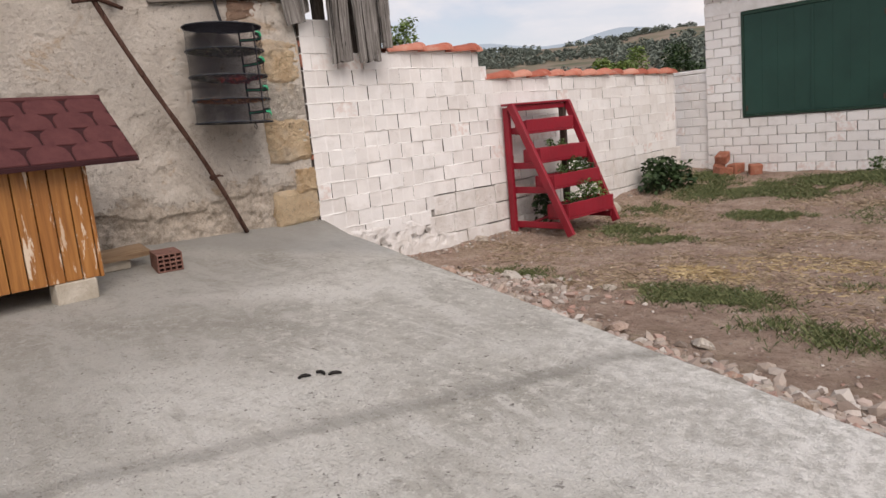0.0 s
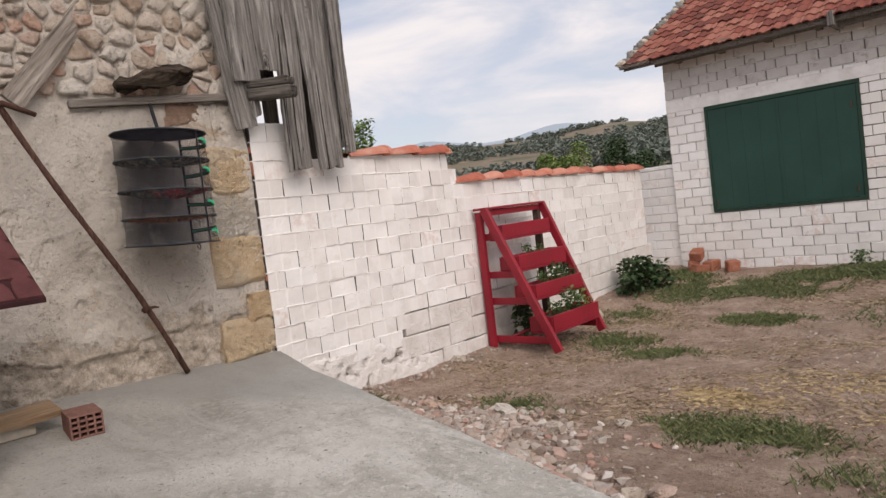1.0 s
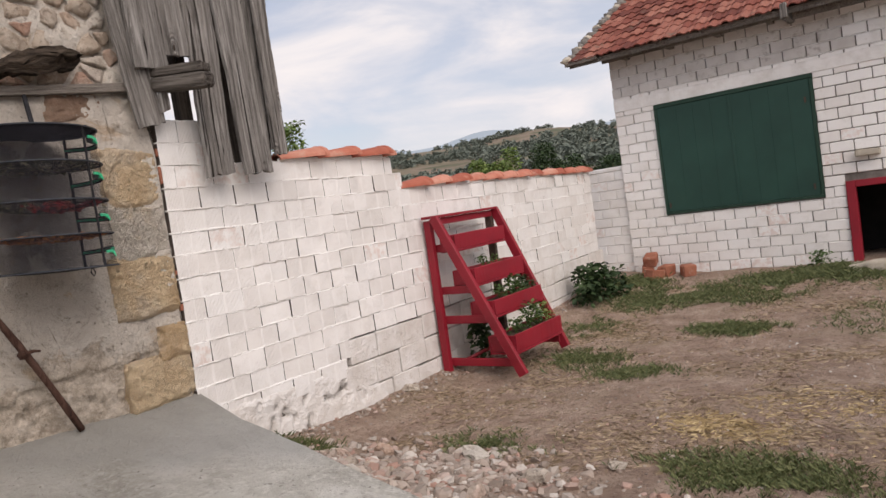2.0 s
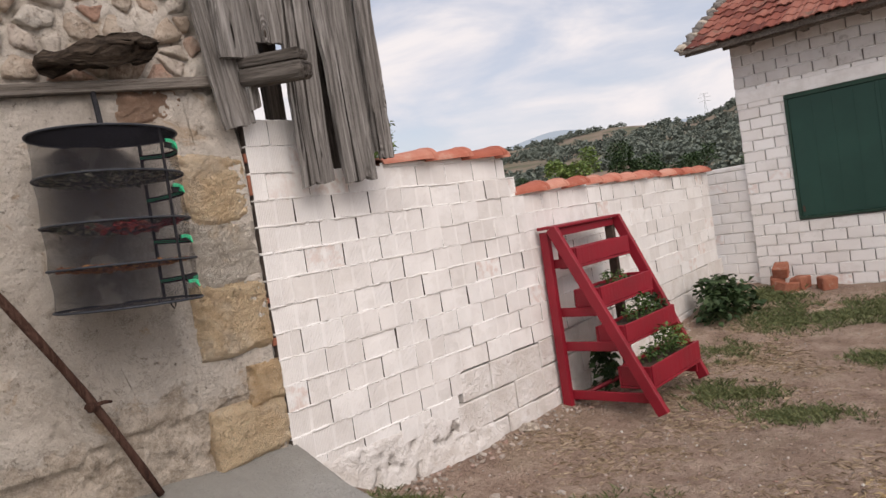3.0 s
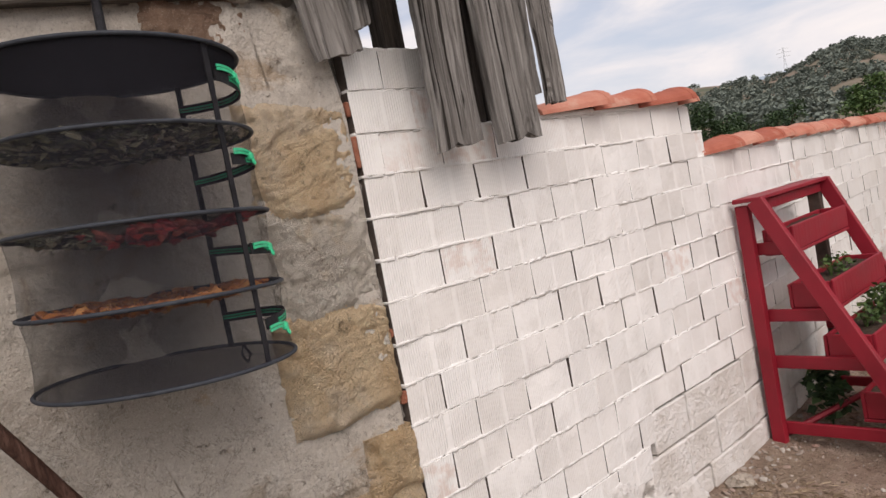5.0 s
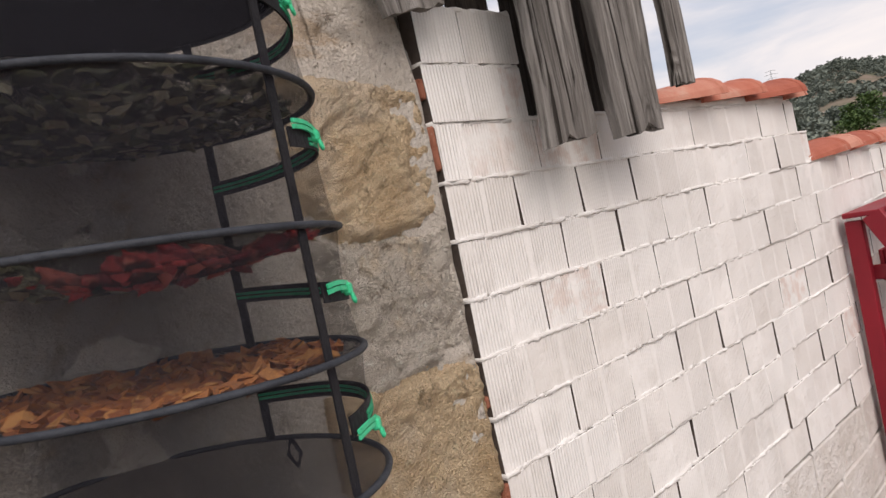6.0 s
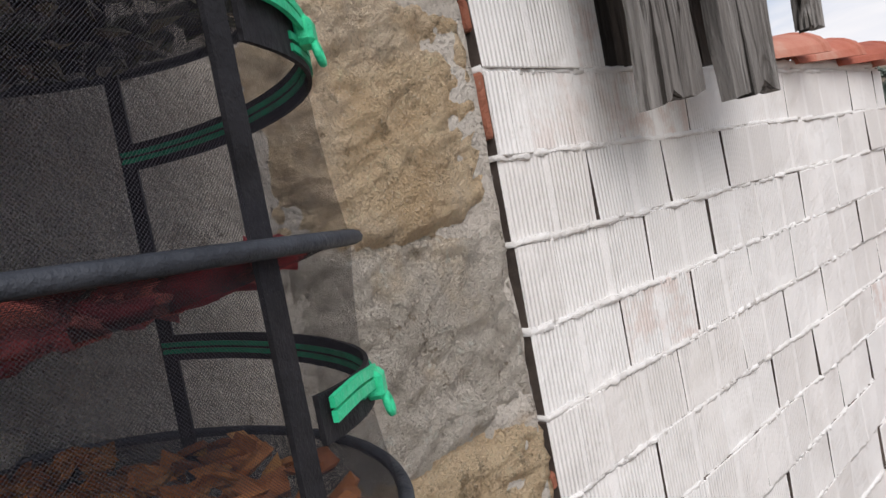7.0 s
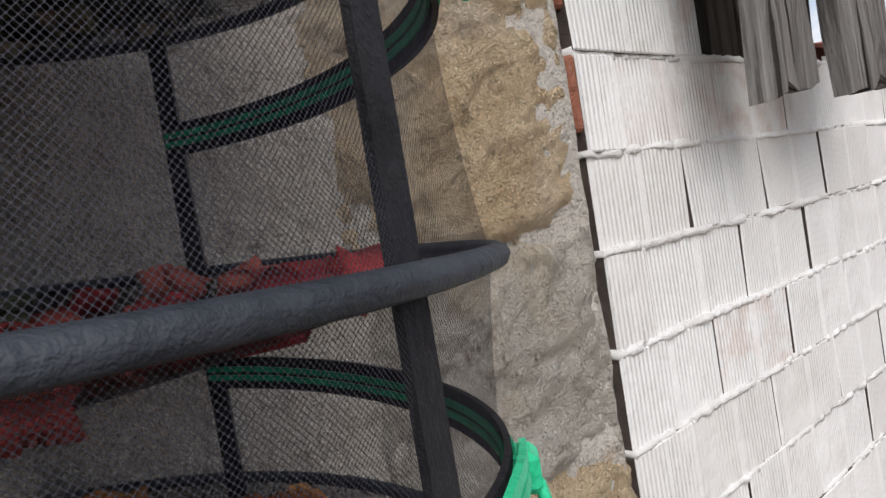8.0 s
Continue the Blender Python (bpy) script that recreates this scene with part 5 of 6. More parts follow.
# ---- leaves and grass ----
def leaf_mesh(name, clumps, seed):
    """clumps: (x, y, z, radius, height, count, leaf size). Bent four-point leaves."""
    r = rng(seed)
    verts, faces = [], []
    for (cx, cy, cz, rad, hgt, count, size) in clumps:
        for _ in range(count):
            a, d = r.uniform(0, 2 * math.pi), rad * math.sqrt(r.random())
            h = hgt * r.random() ** 0.8
            p = Vector((cx + d * math.cos(a) * (1 - 0.35 * h / max(hgt, 0.01)), cy + d * math.sin(a) * (1 - 0.35 * h / max(hgt, 0.01)), cz + h))
            s = size * r.uniform(0.6, 1.35)
            m = Euler((r.uniform(-0.9, 0.9), r.uniform(-0.9, 0.9), r.uniform(0, 6.28))).to_matrix()
            o = len(verts)
            for q in ((0, 0, 0), (s * 0.34, s * 0.42, s * 0.06), (0, s, -s * 0.16), (-s * 0.34, s * 0.42, s * 0.06), (0, s * 0.5, -s * 0.03)):
                verts.append(p + m @ Vector(q))
            faces += [(o, o + 1, o + 4), (o + 1, o + 2, o + 4), (o + 2, o + 3, o + 4), (o + 3, o, o + 4)]
    return from_lists(name, verts, faces)


def blades_mesh(name, patches, seed, flat=False):
    """patches: (x, y, rx, ry, count, height)."""
    r = rng(seed)
    verts, faces = [], []
    for (cx, cy, rx, ry, count, h) in patches:
        for _ in range(int(count * (1.5 if flat else 1.6))):
            a, d = r.uniform(0, 2 * math.pi), r.random() ** 0.7
            x, y = cx + rx * d * math.cos(a) + r.gauss(0, 0.09), cy + ry * d * math.sin(a) + r.gauss(0, 0.09)
            if x < wall_x(min(y, 10.9)) + 0.03 or y > BY - 0.02 or y < slab_edge(x) + 0.02:
                continue
            if fb(x, y, 3.0, 2.2) < -0.25 and d > 0.35:
                continue
            z = ground_z(x, y)
            for _b in range(3):
                b = r.uniform(0, 2 * math.pi)
                hh = h * (r.uniform(0.3, 0.9) if flat else r.uniform(0.25, 0.85))
                w = r.uniform(0.0008, 0.0019) if flat else r.uniform(0.0013, 0.0034)
                lean = hh * (r.uniform(1.5, 3.5) if flat else r.uniform(0.3, 1.6))
                ux, uy = math.cos(b), math.sin(b)
                o = len(verts)
                verts += [(x - uy * w, y + ux * w, z - 0.004), (x + uy * w, y - ux * w, z - 0.004), (x + ux * lean * 0.45 + uy * w, y + uy * lean * 0.45 - ux * w, z + hh * (0.3 if flat else 0.65)), (x + ux * lean, y + uy * lean, z + hh * (0.15 if flat else 1))]
                faces += [(o, o + 1, o + 2), (o, o + 2, o + 3)]
    return from_lists(name, verts, faces)


# ---- tiered planter ----
def build_rack():
    y0, y1 = 6.17, 7.13
    rack = thing("planter_stand", "dark red painted wooden tiered planter stand by the white wall", "planter")
    gz = -0.015

    def bar(name, p, q, w, t, seed, mat="red", label=""):
        """A board from p to q; w is its width in the x-z plane, t its thickness along y."""
        p, q = Vector(p), Vector(q)
        d = q - p
        bm = box_bm(-w / 2, w / 2, -t / 2, t / 2, 0, d.length, 0.004, 0.002, seed)
        part(name, bm, M[mat], rack, label, m=Matrix.Translation(p) @ Matrix.Rotation(math.atan2(d.x, d.z), 4, "Y"))

    top = 1.385
    foot_l, foot_r = -4.23, -4.34
    for y, foot, s in ((y0, foot_l, 1), (y1, foot_r, 2)):
        # the upright at y1 is dark brown, the other one red
        bar("upright", (-5.02 if s == 1 else -4.99, y, gz), (-5.015 if s == 1 else -4.98, y, top - 0.03), 0.075, 0.05, s * 10 + 1, "red" if s == 1 else "darkred", "" if s == 1 else "dark brown rear post")
        bar("leg", (foot, y + 0.052 * (1 if s == 2 else -1) * 0.5, gz), (-4.93, y + 0.052 * (1 if s == 2 else -1) * 0.5, top - 0.005), 0.085, 0.045, s * 10 + 2)
        for k, (z, x1) in enumerate(((1.10, -4.83), (0.72, -4.63), (0.455, -4.50), (0.075, -4.33))):
            part("side_rail", box_bm(-5.04, x1, y + 0.028, y + 0.05, z - 0.035, z + 0.035, 0.004, 0.002, 60 + k + s * 7) if s == 1 else box_bm(-5.02, x1 - 0.03, y - 0.05, y - 0.028, z - 0.03, z + 0.03, 0.004, 0.002, 60 + k + s * 7), M["red"], rack)
    part("top_board", box_bm(-5.05, -4.90, y0 - 0.05, y1 + 0.05, top - 0.012, top + 0.012, 0.004, 0.002, 9), M["red"], rack)
    part("top_rail", box_bm(-4.955, -4.93, y0 + 0.02, y1 - 0.02, top - 0.075, top - 0.014, 0.004, 0.002, 19), M["red"], rack)
    part("floor_brace", tube([(-5.0, y0 + 0.06, 0.03), (-4.7, 6.62, 0.16), (-4.42, y1 - 0.1, 0.27)], 0.017, 6), M["red"], rack)
    # troughs: front x, base height, depth, height
    rows = ((-4.79, 1.055, 0.17, 0.155), (-4.63, 0.735, 0.24, 0.165), (-4.47, 0.455, 0.26, 0.155), (-4.31, 0.135, 0.28, 0.17))
    for k, (xf, zb, dp, ht) in enumerate(rows):
        a, c = y0 + 0.055, y1 - 0.055
        tr = part("trough", box_bm(xf - dp, xf, a, c, zb, zb + 0.018, 0.003), M["red"], rack)
        part("front_board", box_bm(xf - 0.02, xf, a, c, zb + 0.02, zb + ht, 0.004, 0.002, 70 + k), M["red"], tr)
        part("back_board", box_bm(xf - dp, xf - dp + 0.02, a, c, zb + 0.02, zb + ht - 0.01, 0.004, 0.002, 80 + k), M["red"], tr)
        part("end_board", box_bm(xf - dp + 0.022, xf - 0.022, a, a + 0.02, zb + 0.02, zb + ht - 0.006, 0.004, 0.002, 90 + k), M["red"], tr)
        part("end_board", box_bm(xf - dp + 0.022, xf - 0.022, c - 0.02, c, zb + 0.02, zb + ht - 0.006, 0.004, 0.002, 95 + k), M["red"], tr)
        xs, ys = np.linspace(xf - dp + 0.023, xf - 0.023, 6), np.linspace(a + 0.023, c - 0.023, 24)
        nv = [(x, y, zb + ht - 0.03 + 0.014 * fb(x, y, k, 9.0)) for y in ys for x in xs]
        nf = [(j * 6 + i, j * 6 + i + 1, j * 6 + 7 + i, j * 6 + 6 + i) for j in range(23) for i in range(5)]
        part("soil", from_lists("soil", nv, nf, True), M["soil"], tr, "dark potting soil")
    r = rng(71)
    plants = (
        (1, 0.38, 9, 0.055, 0.10, 34, "leafa", "dry"), (1, 0.62, 5, 0.05, 0.07, 20, "leafa", ""),
        (2, 0.35, 0, 0.07, 0.10, 60, "leafa", ""), (2, 0.62, 0, 0.10, 0.15, 130, "leafa", ""), (2, 0.85, 0, 0.11, 0.13, 150, "leafb", ""),
        (3, 0.30, 0, 0.08, 0.10, 70, "leafa", ""), (3, 0.58, 0, 0.13, 0.22, 190, "leafa", ""), (3, 0.82, 0, 0.12, 0.17, 150, "leafc", ""),
    )
    for k, f, _, rad, h, cnt, mat, tag in plants:
        xf, zb, dp, ht = rows[k]
        y = y0 + 0.05 + (y1 - y0 - 0.1) * f
        p = thing("strawberry_plant", "small leafy green plant growing in a red trough", "plant", "plants in the stand", at=(xf - dp / 2, y, zb + ht - 0.03))
        part("foliage", leaf_mesh("foliage", [(0, 0, 0.02, rad, h, cnt, 0.035), (0.04, 0.05, 0.0, rad * 0.8, h * 0.6, cnt // 2, 0.03)], int(f * 100) + k), M[mat], p)
        part("stems", blades_stems(rad, h, int(f * 90) + k), M["leafa"], p)
    p = thing("wall_weed", "dark leafy weed growing behind the red stand", "plant", at=(-4.86, 6.52, 0.0))
    part("foliage", leaf_mesh("foliage", [(0, 0, 0.04, 0.13, 0.33, 170, 0.07)], 5), M["leafb"], p)
    part("stems", blades_stems(0.1, 0.3, 8), M["leafb"], p)


def blades_stems(rad, h, seed, n=7):
    r = rng(seed)
    bm = bmesh.new()
    for _ in range(n):
        a = r.uniform(0, 6.28)
        q = tube([(0, 0, -0.02), (rad * 0.3 * math.cos(a), rad * 0.3 * math.sin(a), h * 0.5), (rad * 0.7 * math.cos(a), rad * 0.7 * math.sin(a), h * 0.85)], 0.003, 5, (1, 0.8, 0.5))
        me = mesh_of(q, "stem")
        bm.from_mesh(me)
        bpy.data.meshes.remove(me)
    return bm


build_rack()


# ---- hanging drying net ----
DC, DRAD = (-4.885, 2.872), 0.280
LEVELS = (2.105, 1.932, 1.745, 1.575, 1.408)
SHEAR = Matrix(((1, 0, 0, 0), (0, 1, 0, 0), (-0.02, -0.045, 1, 0), (0, 0, 0, 1)))
SAG = (0.0, 0.030, 0.046, 0.022, 0.012)


def ring_bm(rad, tube_r, segs=72, squash=1.0):
    bm = bmesh.new()
    rings = []
    for i in range(segs):
        a = 2 * math.pi * i / segs
        rings.append([bm.verts.new(((rad + tube_r * math.cos(b)) * math.cos(a), (rad + tube_r * math.cos(b)) * math.sin(a), tube_r * squash * math.sin(b))) for b in [math.pi * 2 * k / 8 for k in range(8)]])
    for i in range(segs):
        a, b = rings[i], rings[(i + 1) % segs]
        for k in range(8):
            bm.faces.new((a[k], b[k], b[(k + 1) % 8], a[(k + 1) % 8]))
    bmesh.ops.recalc_face_normals(bm, faces=bm.faces[:])
    return bm


def uv_mesh(name, verts, faces, uvs):
    me = from_lists(name, verts, faces, True)
    layer = me.uv_layers.new(name="UVMap")
    for lp in me.loops:
        layer.data[lp.index].uv = uvs[lp.vertex_index]
    return me


def band(a0, a1, z0, z1, rad, n, wave=0.0, thick=0.003):
    """A strip of tape on the cylinder from angle a0 to a1 (degrees)."""
    verts, faces = [], []
    for i in range(n + 1):
        f = i / n
        a = radians(a0 + (a1 - a0) * f)
        dz = wave * math.sin(f * math.pi * 1.3)
        for rr, z in ((rad, z0), (rad + thick, z0), (rad + thick, z1), (rad, z1)):
            verts.append((rr * math.cos(a), rr * math.sin(a), z + dz))
    for i in range(n):
        for k in range(4):
            faces.append((4 * i + k, 4 * i + 4 + k, 4 * i + 4 + (k + 1) % 4, 4 * i + (k + 1) % 4))
    faces += [(0, 1, 2, 3), (4 * n + 3, 4 * n + 2, 4 * n + 1, 4 * n)]
    return from_lists("tape", verts, faces)


def build_dryer():
    dr = thing("drying_net", "round black mesh hanging drying net with green zips", "drying net", at=(*DC, 0))
    segs = 96
    for k in range(4):
        za, zb = LEVELS[k], LEVELS[k + 1]
        verts, uvs, faces = [], [], []
        rows = 8
        for j in range(rows + 1):
            f = j / rows
            z = za + (zb - za) * f
            rr = DRAD - 0.008 * math.sin(math.pi * f)
            for i in range(segs + 1):
                a = 2 * math.pi * i / segs
                verts.append((rr * math.cos(a), rr * math.sin(a), z))
                uvs.append((DRAD * a, z))
        w = segs + 1
        faces = [(j * w + i, j * w + i + 1, (j + 1) * w + i + 1, (j + 1) * w + i) for j in range(rows) for i in range(segs)]
        part("net_wall", uv_mesh("net_wall", verts, faces, uvs), M["net"], dr, "fine black see-through mesh")
    # trays sag a little; the top is a closed cover
    for k, z in enumerate(LEVELS):
        verts, uvs, faces = [(0, 0, -0.016)], [(0, 0)], []
        for j in range(1, 9):
            rr = DRAD * j / 8
            for i in range(48):
                a = 2 * math.pi * i / 48
                sag = -SAG[k] * (1 - (j / 8) ** 2)
                if k == 0:
                    sag = 0.020 * (1 - (j / 8) ** 2)
                verts.append((rr * math.cos(a), rr * math.sin(a), sag))
                uvs.append((rr * math.cos(a), rr * math.sin(a)))
        verts[0] = (0, 0, 0.020 if k == 0 else -SAG[k])
        for i in range(48):
            faces.append((0, 1 + i, 1 + (i + 1) % 48))
        for j in range(7):
            for i in range(48):
                a, b = 1 + j * 48, 1 + (j + 1) * 48
                faces.append((a + i, b + i, b + (i + 1) % 48, a + (i + 1) % 48))
        ob = part("cover" if k == 0 else "tray", uv_mesh("tray", verts, faces, uvs), M["cover" if k == 0 else "tray"], dr)
        ob.location.z = z
        part("rim", ring_bm(DRAD + 0.003, 0.0052, 80, 0.9), M["slate"], ob, "dark grey fabric-covered hoop", smooth=True)
    # upright tapes
    for a in (24, 125):
        part("strap", band(a - 1.6, a + 1.6, LEVELS[-1], LEVELS[0], DRAD - 0.006, 2), M["black"], dr, "black fabric strap")
    # zips with bright pulls
    for k in range(4):
        z = LEVELS[k] - (0.066, 0.076, 0.086, 0.085)[k]
        sway = 0.006 * (1 if k % 2 else -1)
        zp = part("zip", band(28, 126, z - 0.0125, z + 0.0125, DRAD - 0.007, 30, sway), M["black"], dr, "black zip tape")
        part("zip_teeth", band(40, 126, z - 0.0055, z - 0.0012, DRAD - 0.0085, 26, sway, 0.006), M["zipdark"], zp, "dark green zip teeth")
        part("zip_teeth", band(40, 126, z + 0.0012, z + 0.0055, DRAD - 0.0085, 26, sway, 0.006), M["zipdark"], zp, "dark green zip teeth")
        up = z + (0.016, 0.016, 0.004, -0.012)[k]
        for lo, hi in ((-0.0065, -0.0008), (0.0008, 0.0065)):
            part("zip_end", band(29, 46, up + lo, up + hi, DRAD - 0.001, 10, 0.002), M["zipbright"], zp, "bright green zip tape on the outside")
        a = radians(45)
        slider = box_bm(-0.006, 0.006, -0.010, 0.010, -0.0085, 0.0085, 0.003)
        part("zip_slider", slider, M["zipbright"], zp, "bright green zip slider").data.transform(Matrix.Translation((math.cos(a) * DRAD, math.sin(a) * DRAD, up - 0.006)) @ Matrix.Rotation(a, 4, "Z"))
        pull = ring_bm(0.006, 0.0024, 16)
        part("zip_pull", pull, M["zipbright"], zp, "bright green zip pull", smooth=True).data.transform(Matrix.Translation((math.cos(a) * (DRAD + 0.006), math.sin(a) * (DRAD + 0.006), up - 0.019)) @ Matrix.Rotation(a, 4, "Z") @ Matrix.Rotation(radians(80), 4, "Y"))
    # hanging straps to the ledge, bottom loop
    for a in (30, 150, 270):
        p = (DRAD * math.cos(radians(a)), DRAD * math.sin(radians(a)), LEVELS[0] + 0.004)
        part("hanger", tube([p, (0, 0, LEVELS[0] + 0.045)], 0.005, 6), M["black"], dr)
    part("hanger", tube([(0, 0, LEVELS[0] + 0.04), (-0.12, 0.05, LEVELS[0] + 0.13), (-0.225, 0.09, 2.345)], 0.012, 6), M["black"], dr, "black hanging cord")
    for a in (40, 118):
        c, s = DRAD * math.cos(radians(a)), DRAD * math.sin(radians(a))
        if a == 118:
            part("loop", tube([(c, s, LEVELS[-1]), (c + 0.008, s + 0.01, LEVELS[-1] - 0.03), (c, s + 0.004, LEVELS[-1] - 0.052), (c - 0.008, s - 0.006, LEVELS[-1] - 0.03), (c, s, LEVELS[-1])], 0.004, 6), M["black"], dr)
    # the whole net hangs slightly forward from the wall
    for o in dr.children_recursive:
        up = o.location.z + (o.parent.location.z if o.parent is not dr else 0.0)
        o.data.transform(Matrix.Translation((0, 0, up)))
        o.data.transform(SHEAR)
    for o in dr.children_recursive:
        o.location.z = 0.0
    r = rng(91)

    def pieces(name, level, count, size, flat, mat, spot, label):
        bm = bmesh.new()
        for i in range(count):
            a, d = r.uniform(0, 6.283), (DRAD - 0.035) * math.sqrt(r.random())
            x, y = d * math.cos(a), d * math.sin(a)
            if not spot(x, y):
                continue
            s = size * r.uniform(0.6, 1.3)
            q = rock_bm(s, s * r.uniform(0.5, 1.0), s * flat, i + level * 1000, 2 if mat == "redfruit" else 1, 0.9)
            me = mesh_of(q, "piece")
            me.transform(pose(x, y, -SAG[level] * (1 - (d / DRAD) ** 2) + s * flat * 0.7 + r.uniform(0, size * 0.35), r.uniform(-35, 35), r.uniform(-35, 35), r.uniform(0, 360)))
            bm.from_mesh(me)
            bpy.data.meshes.remove(me)
        bm.transform(SHEAR)
        t = part(name, bm, M[mat], None, smooth=mat == "redfruit")
        t.matrix_basis = pose(*DC, LEVELS[level])
        tagged(t, label, "dried food", kind="stuff")

    pieces("dried_herbs", 1, 420, 0.016, 0.35, "herb", lambda x, y: True, "grey-green dried herbs spread on the net tray")
    pieces("dried_fruit", 2, 170, 0.018, 0.40, "redfruit", lambda x, y: x + y > -0.05 and fb(x, y, 0, 6.0) > -0.1, "red dried fruit slices spread on the net tray")
    pieces("dried_greens", 2, 110, 0.015, 0.35, "herb", lambda x, y: x + y < 0.0, "pale dried greens spread on the net tray")
    pieces("dried_peel", 3, 760, 0.0145, 0.30, "orange", lambda x, y: fb(x, y, 2, 7.0) > -0.35, "orange-brown dried pieces spread on the net tray")


build_dryer()


# ---- dog house ----
def build_doghouse():
    base = slab_z(-4.3, 1.2)
    d = thing("dog_house", "varnished wooden dog house with dark red shingle roof", "dog house", at=(-4.30, 1.545, 0.0), rz=1.5)
    # local: x into the house is negative, y to the far end is negative
    LY, LX, z0, z1 = 1.15, 0.86, 0.555, 1.235
    r = rng(51)
    y = 0.0
    n = 12
    w = LY / n
    for i in range(n):
        part("board", box_bm(-0.018, 0.0 + r.uniform(-0.002, 0.002), -(i + 1) * w + 0.0035, -i * w - 0.0035, z0 + r.uniform(-0.004, 0.004), z1, 0.003, 0.001, 900 + i), M["varnish"], d)
    k = 8
    for i in range(k):
        xa, xb = -0.02 - i * (LX - 0.04) / k, -0.02 - (i + 1) * (LX - 0.04) / k
        top = 1.58 - 0.857 * max(abs(xa + 0.33), abs(xb + 0.33))
        part("gable_board", box_bm(xb + 0.002, xa - 0.002, -0.02, 0.0, z0, top, 0.003, 0.001, 930 + i), M["varnish"], d)
        part("gable_board", box_bm(xb + 0.002, xa - 0.002, -LY, -LY + 0.02, z0, top, 0.003, 0.001, 950 + i), M["varnish"], d)
    part("back_panel", box_bm(-LX, -LX + 0.02, -LY, 0, z0, z1, 0.003), M["varnish"], d)
    part("floor_board", box_bm(-LX + 0.022, -0.022, -LY + 0.022, -0.022, z0 + 0.01, z0 + 0.03, 0.002), M["varnish"], d)
    part("corner_post", box_bm(-0.03, 0.006, 0.002, 0.022, z0 - 0.005, z1, 0.003), M["varnish"], d)
    # roof slopes with rounded shingles
    xr, zr = -0.33, 1.62
    for s, xe in ((1, 0.125), (-1, -LX - 0.08)):
        ze = zr - 0.857 * abs(xe - xr)
        roof = part("roof_slope", from_lists("roof_slope", [(x, yy, zz + dz) for yy in (0.29, -LY - 0.22) for (x, zz) in ((xr, zr), (xe, ze)) for dz in (0.0, -0.022)], [(0, 1, 3, 2), (4, 6, 7, 5), (0, 2, 6, 4), (1, 5, 7, 3), (2, 3, 7, 6), (0, 4, 5, 1)]), M["shinglegap"], d, "dark red felt shingle slope")
        pw, ph = 0.235, 0.165
        prof = [(-0.5, 0.5), (-0.5, 0.0), (-0.44, -0.25), (-0.27, -0.45), (0.0, -0.5), (0.27, -0.45), (0.44, -0.25), (0.5, 0.0), (0.5, 0.5)]
        verts = [(u * (pw - 0.020), -v * (ph - 0.014), 0.0) for u, v in prof[::-1]] + [(u * (pw - 0.012), -v * (ph - 0.008), -0.006) for u, v in prof[::-1]]
        m = len(prof)
        faces = [tuple(range(m))] + [(i, (i + 1) % m, m + (i + 1) % m, m + i)[::-1] for i in range(m)]
        if s == 1:
            me = from_lists("shingle", verts, faces)
            me.materials.append(M["shingle"])
            dvec = Vector((xe - xr, 0, ze - zr))
            lng = dvec.length
            dvec.normalize()
            yv = Vector((0, 1, 0))
            nrm = yv.cross(-dvec).normalized()
            if nrm.z < 0:
                nrm = -nrm
            rows = int(lng / 0.145)
            for j in range(rows + 1):
                dd = j * 0.145 + 0.075
                if dd > lng - 0.06:
                    continue
                off = pw / 2 if j % 2 else 0.0
                yy = 0.29 - pw / 2 - off
                if off:
                    c = Vector((xr, 0.29 - pw / 4, zr)) + dvec * dd + nrm * 0.008
                    half = Matrix(((yv.x, -dvec.x, nrm.x, c.x), (yv.y, -dvec.y, nrm.y, c.y), (yv.z, -dvec.z, nrm.z, c.z), (0, 0, 0, 1)))
                    part("shingle", me, None, roof, m=half @ Matrix.Diagonal((0.5, 1, 1, 1)))
                while yy > -LY - 0.15:
                    c = Vector((xr, yy, zr)) + dvec * dd + nrm * 0.008
                    mm = Matrix((( yv.x, -dvec.x, nrm.x, c.x), (yv.y, -dvec.y, nrm.y, c.y), (yv.z, -dvec.z, nrm.z, c.z), (0, 0, 0, 1)))
                    part("shingle", me, None, roof, m=mm)
                    yy -= pw
    ridge = tube([(xr, 0.29, zr - 0.004), (xr, -LY - 0.2, zr - 0.004)], 0.02, 8)
    part("ridge_cap", ridge, M["shingle"], d)
    # blocks under the corners
    for (bx, by, sx, sy, mat, lab) in ((-4.345, 1.40, 0.12, 0.23, "limem", "grey stone block under the dog house"), (-4.36, 0.77, 0.14, 0.24, "clay", "red clay block under the dog house"), (-5.0, 1.38, 0.12, 0.2, "limem", "grey stone block under the dog house"), (-5.0, 0.55, 0.12, 0.2, "clay", "red clay block under the dog house")):
        zb = slab_z(bx, by) - 0.012
        o = part("support_block", box_bm(-sx / 2, sx / 2, -sy / 2, sy / 2, 0, 0.555 - zb, 0.008, 0.004, int(by * 50) + 60), M[mat])
        o.matrix_basis = pose(bx, by, zb, 0, 0, 3)
        tagged(o, lab, "block", "dog house supports")


build_doghouse()


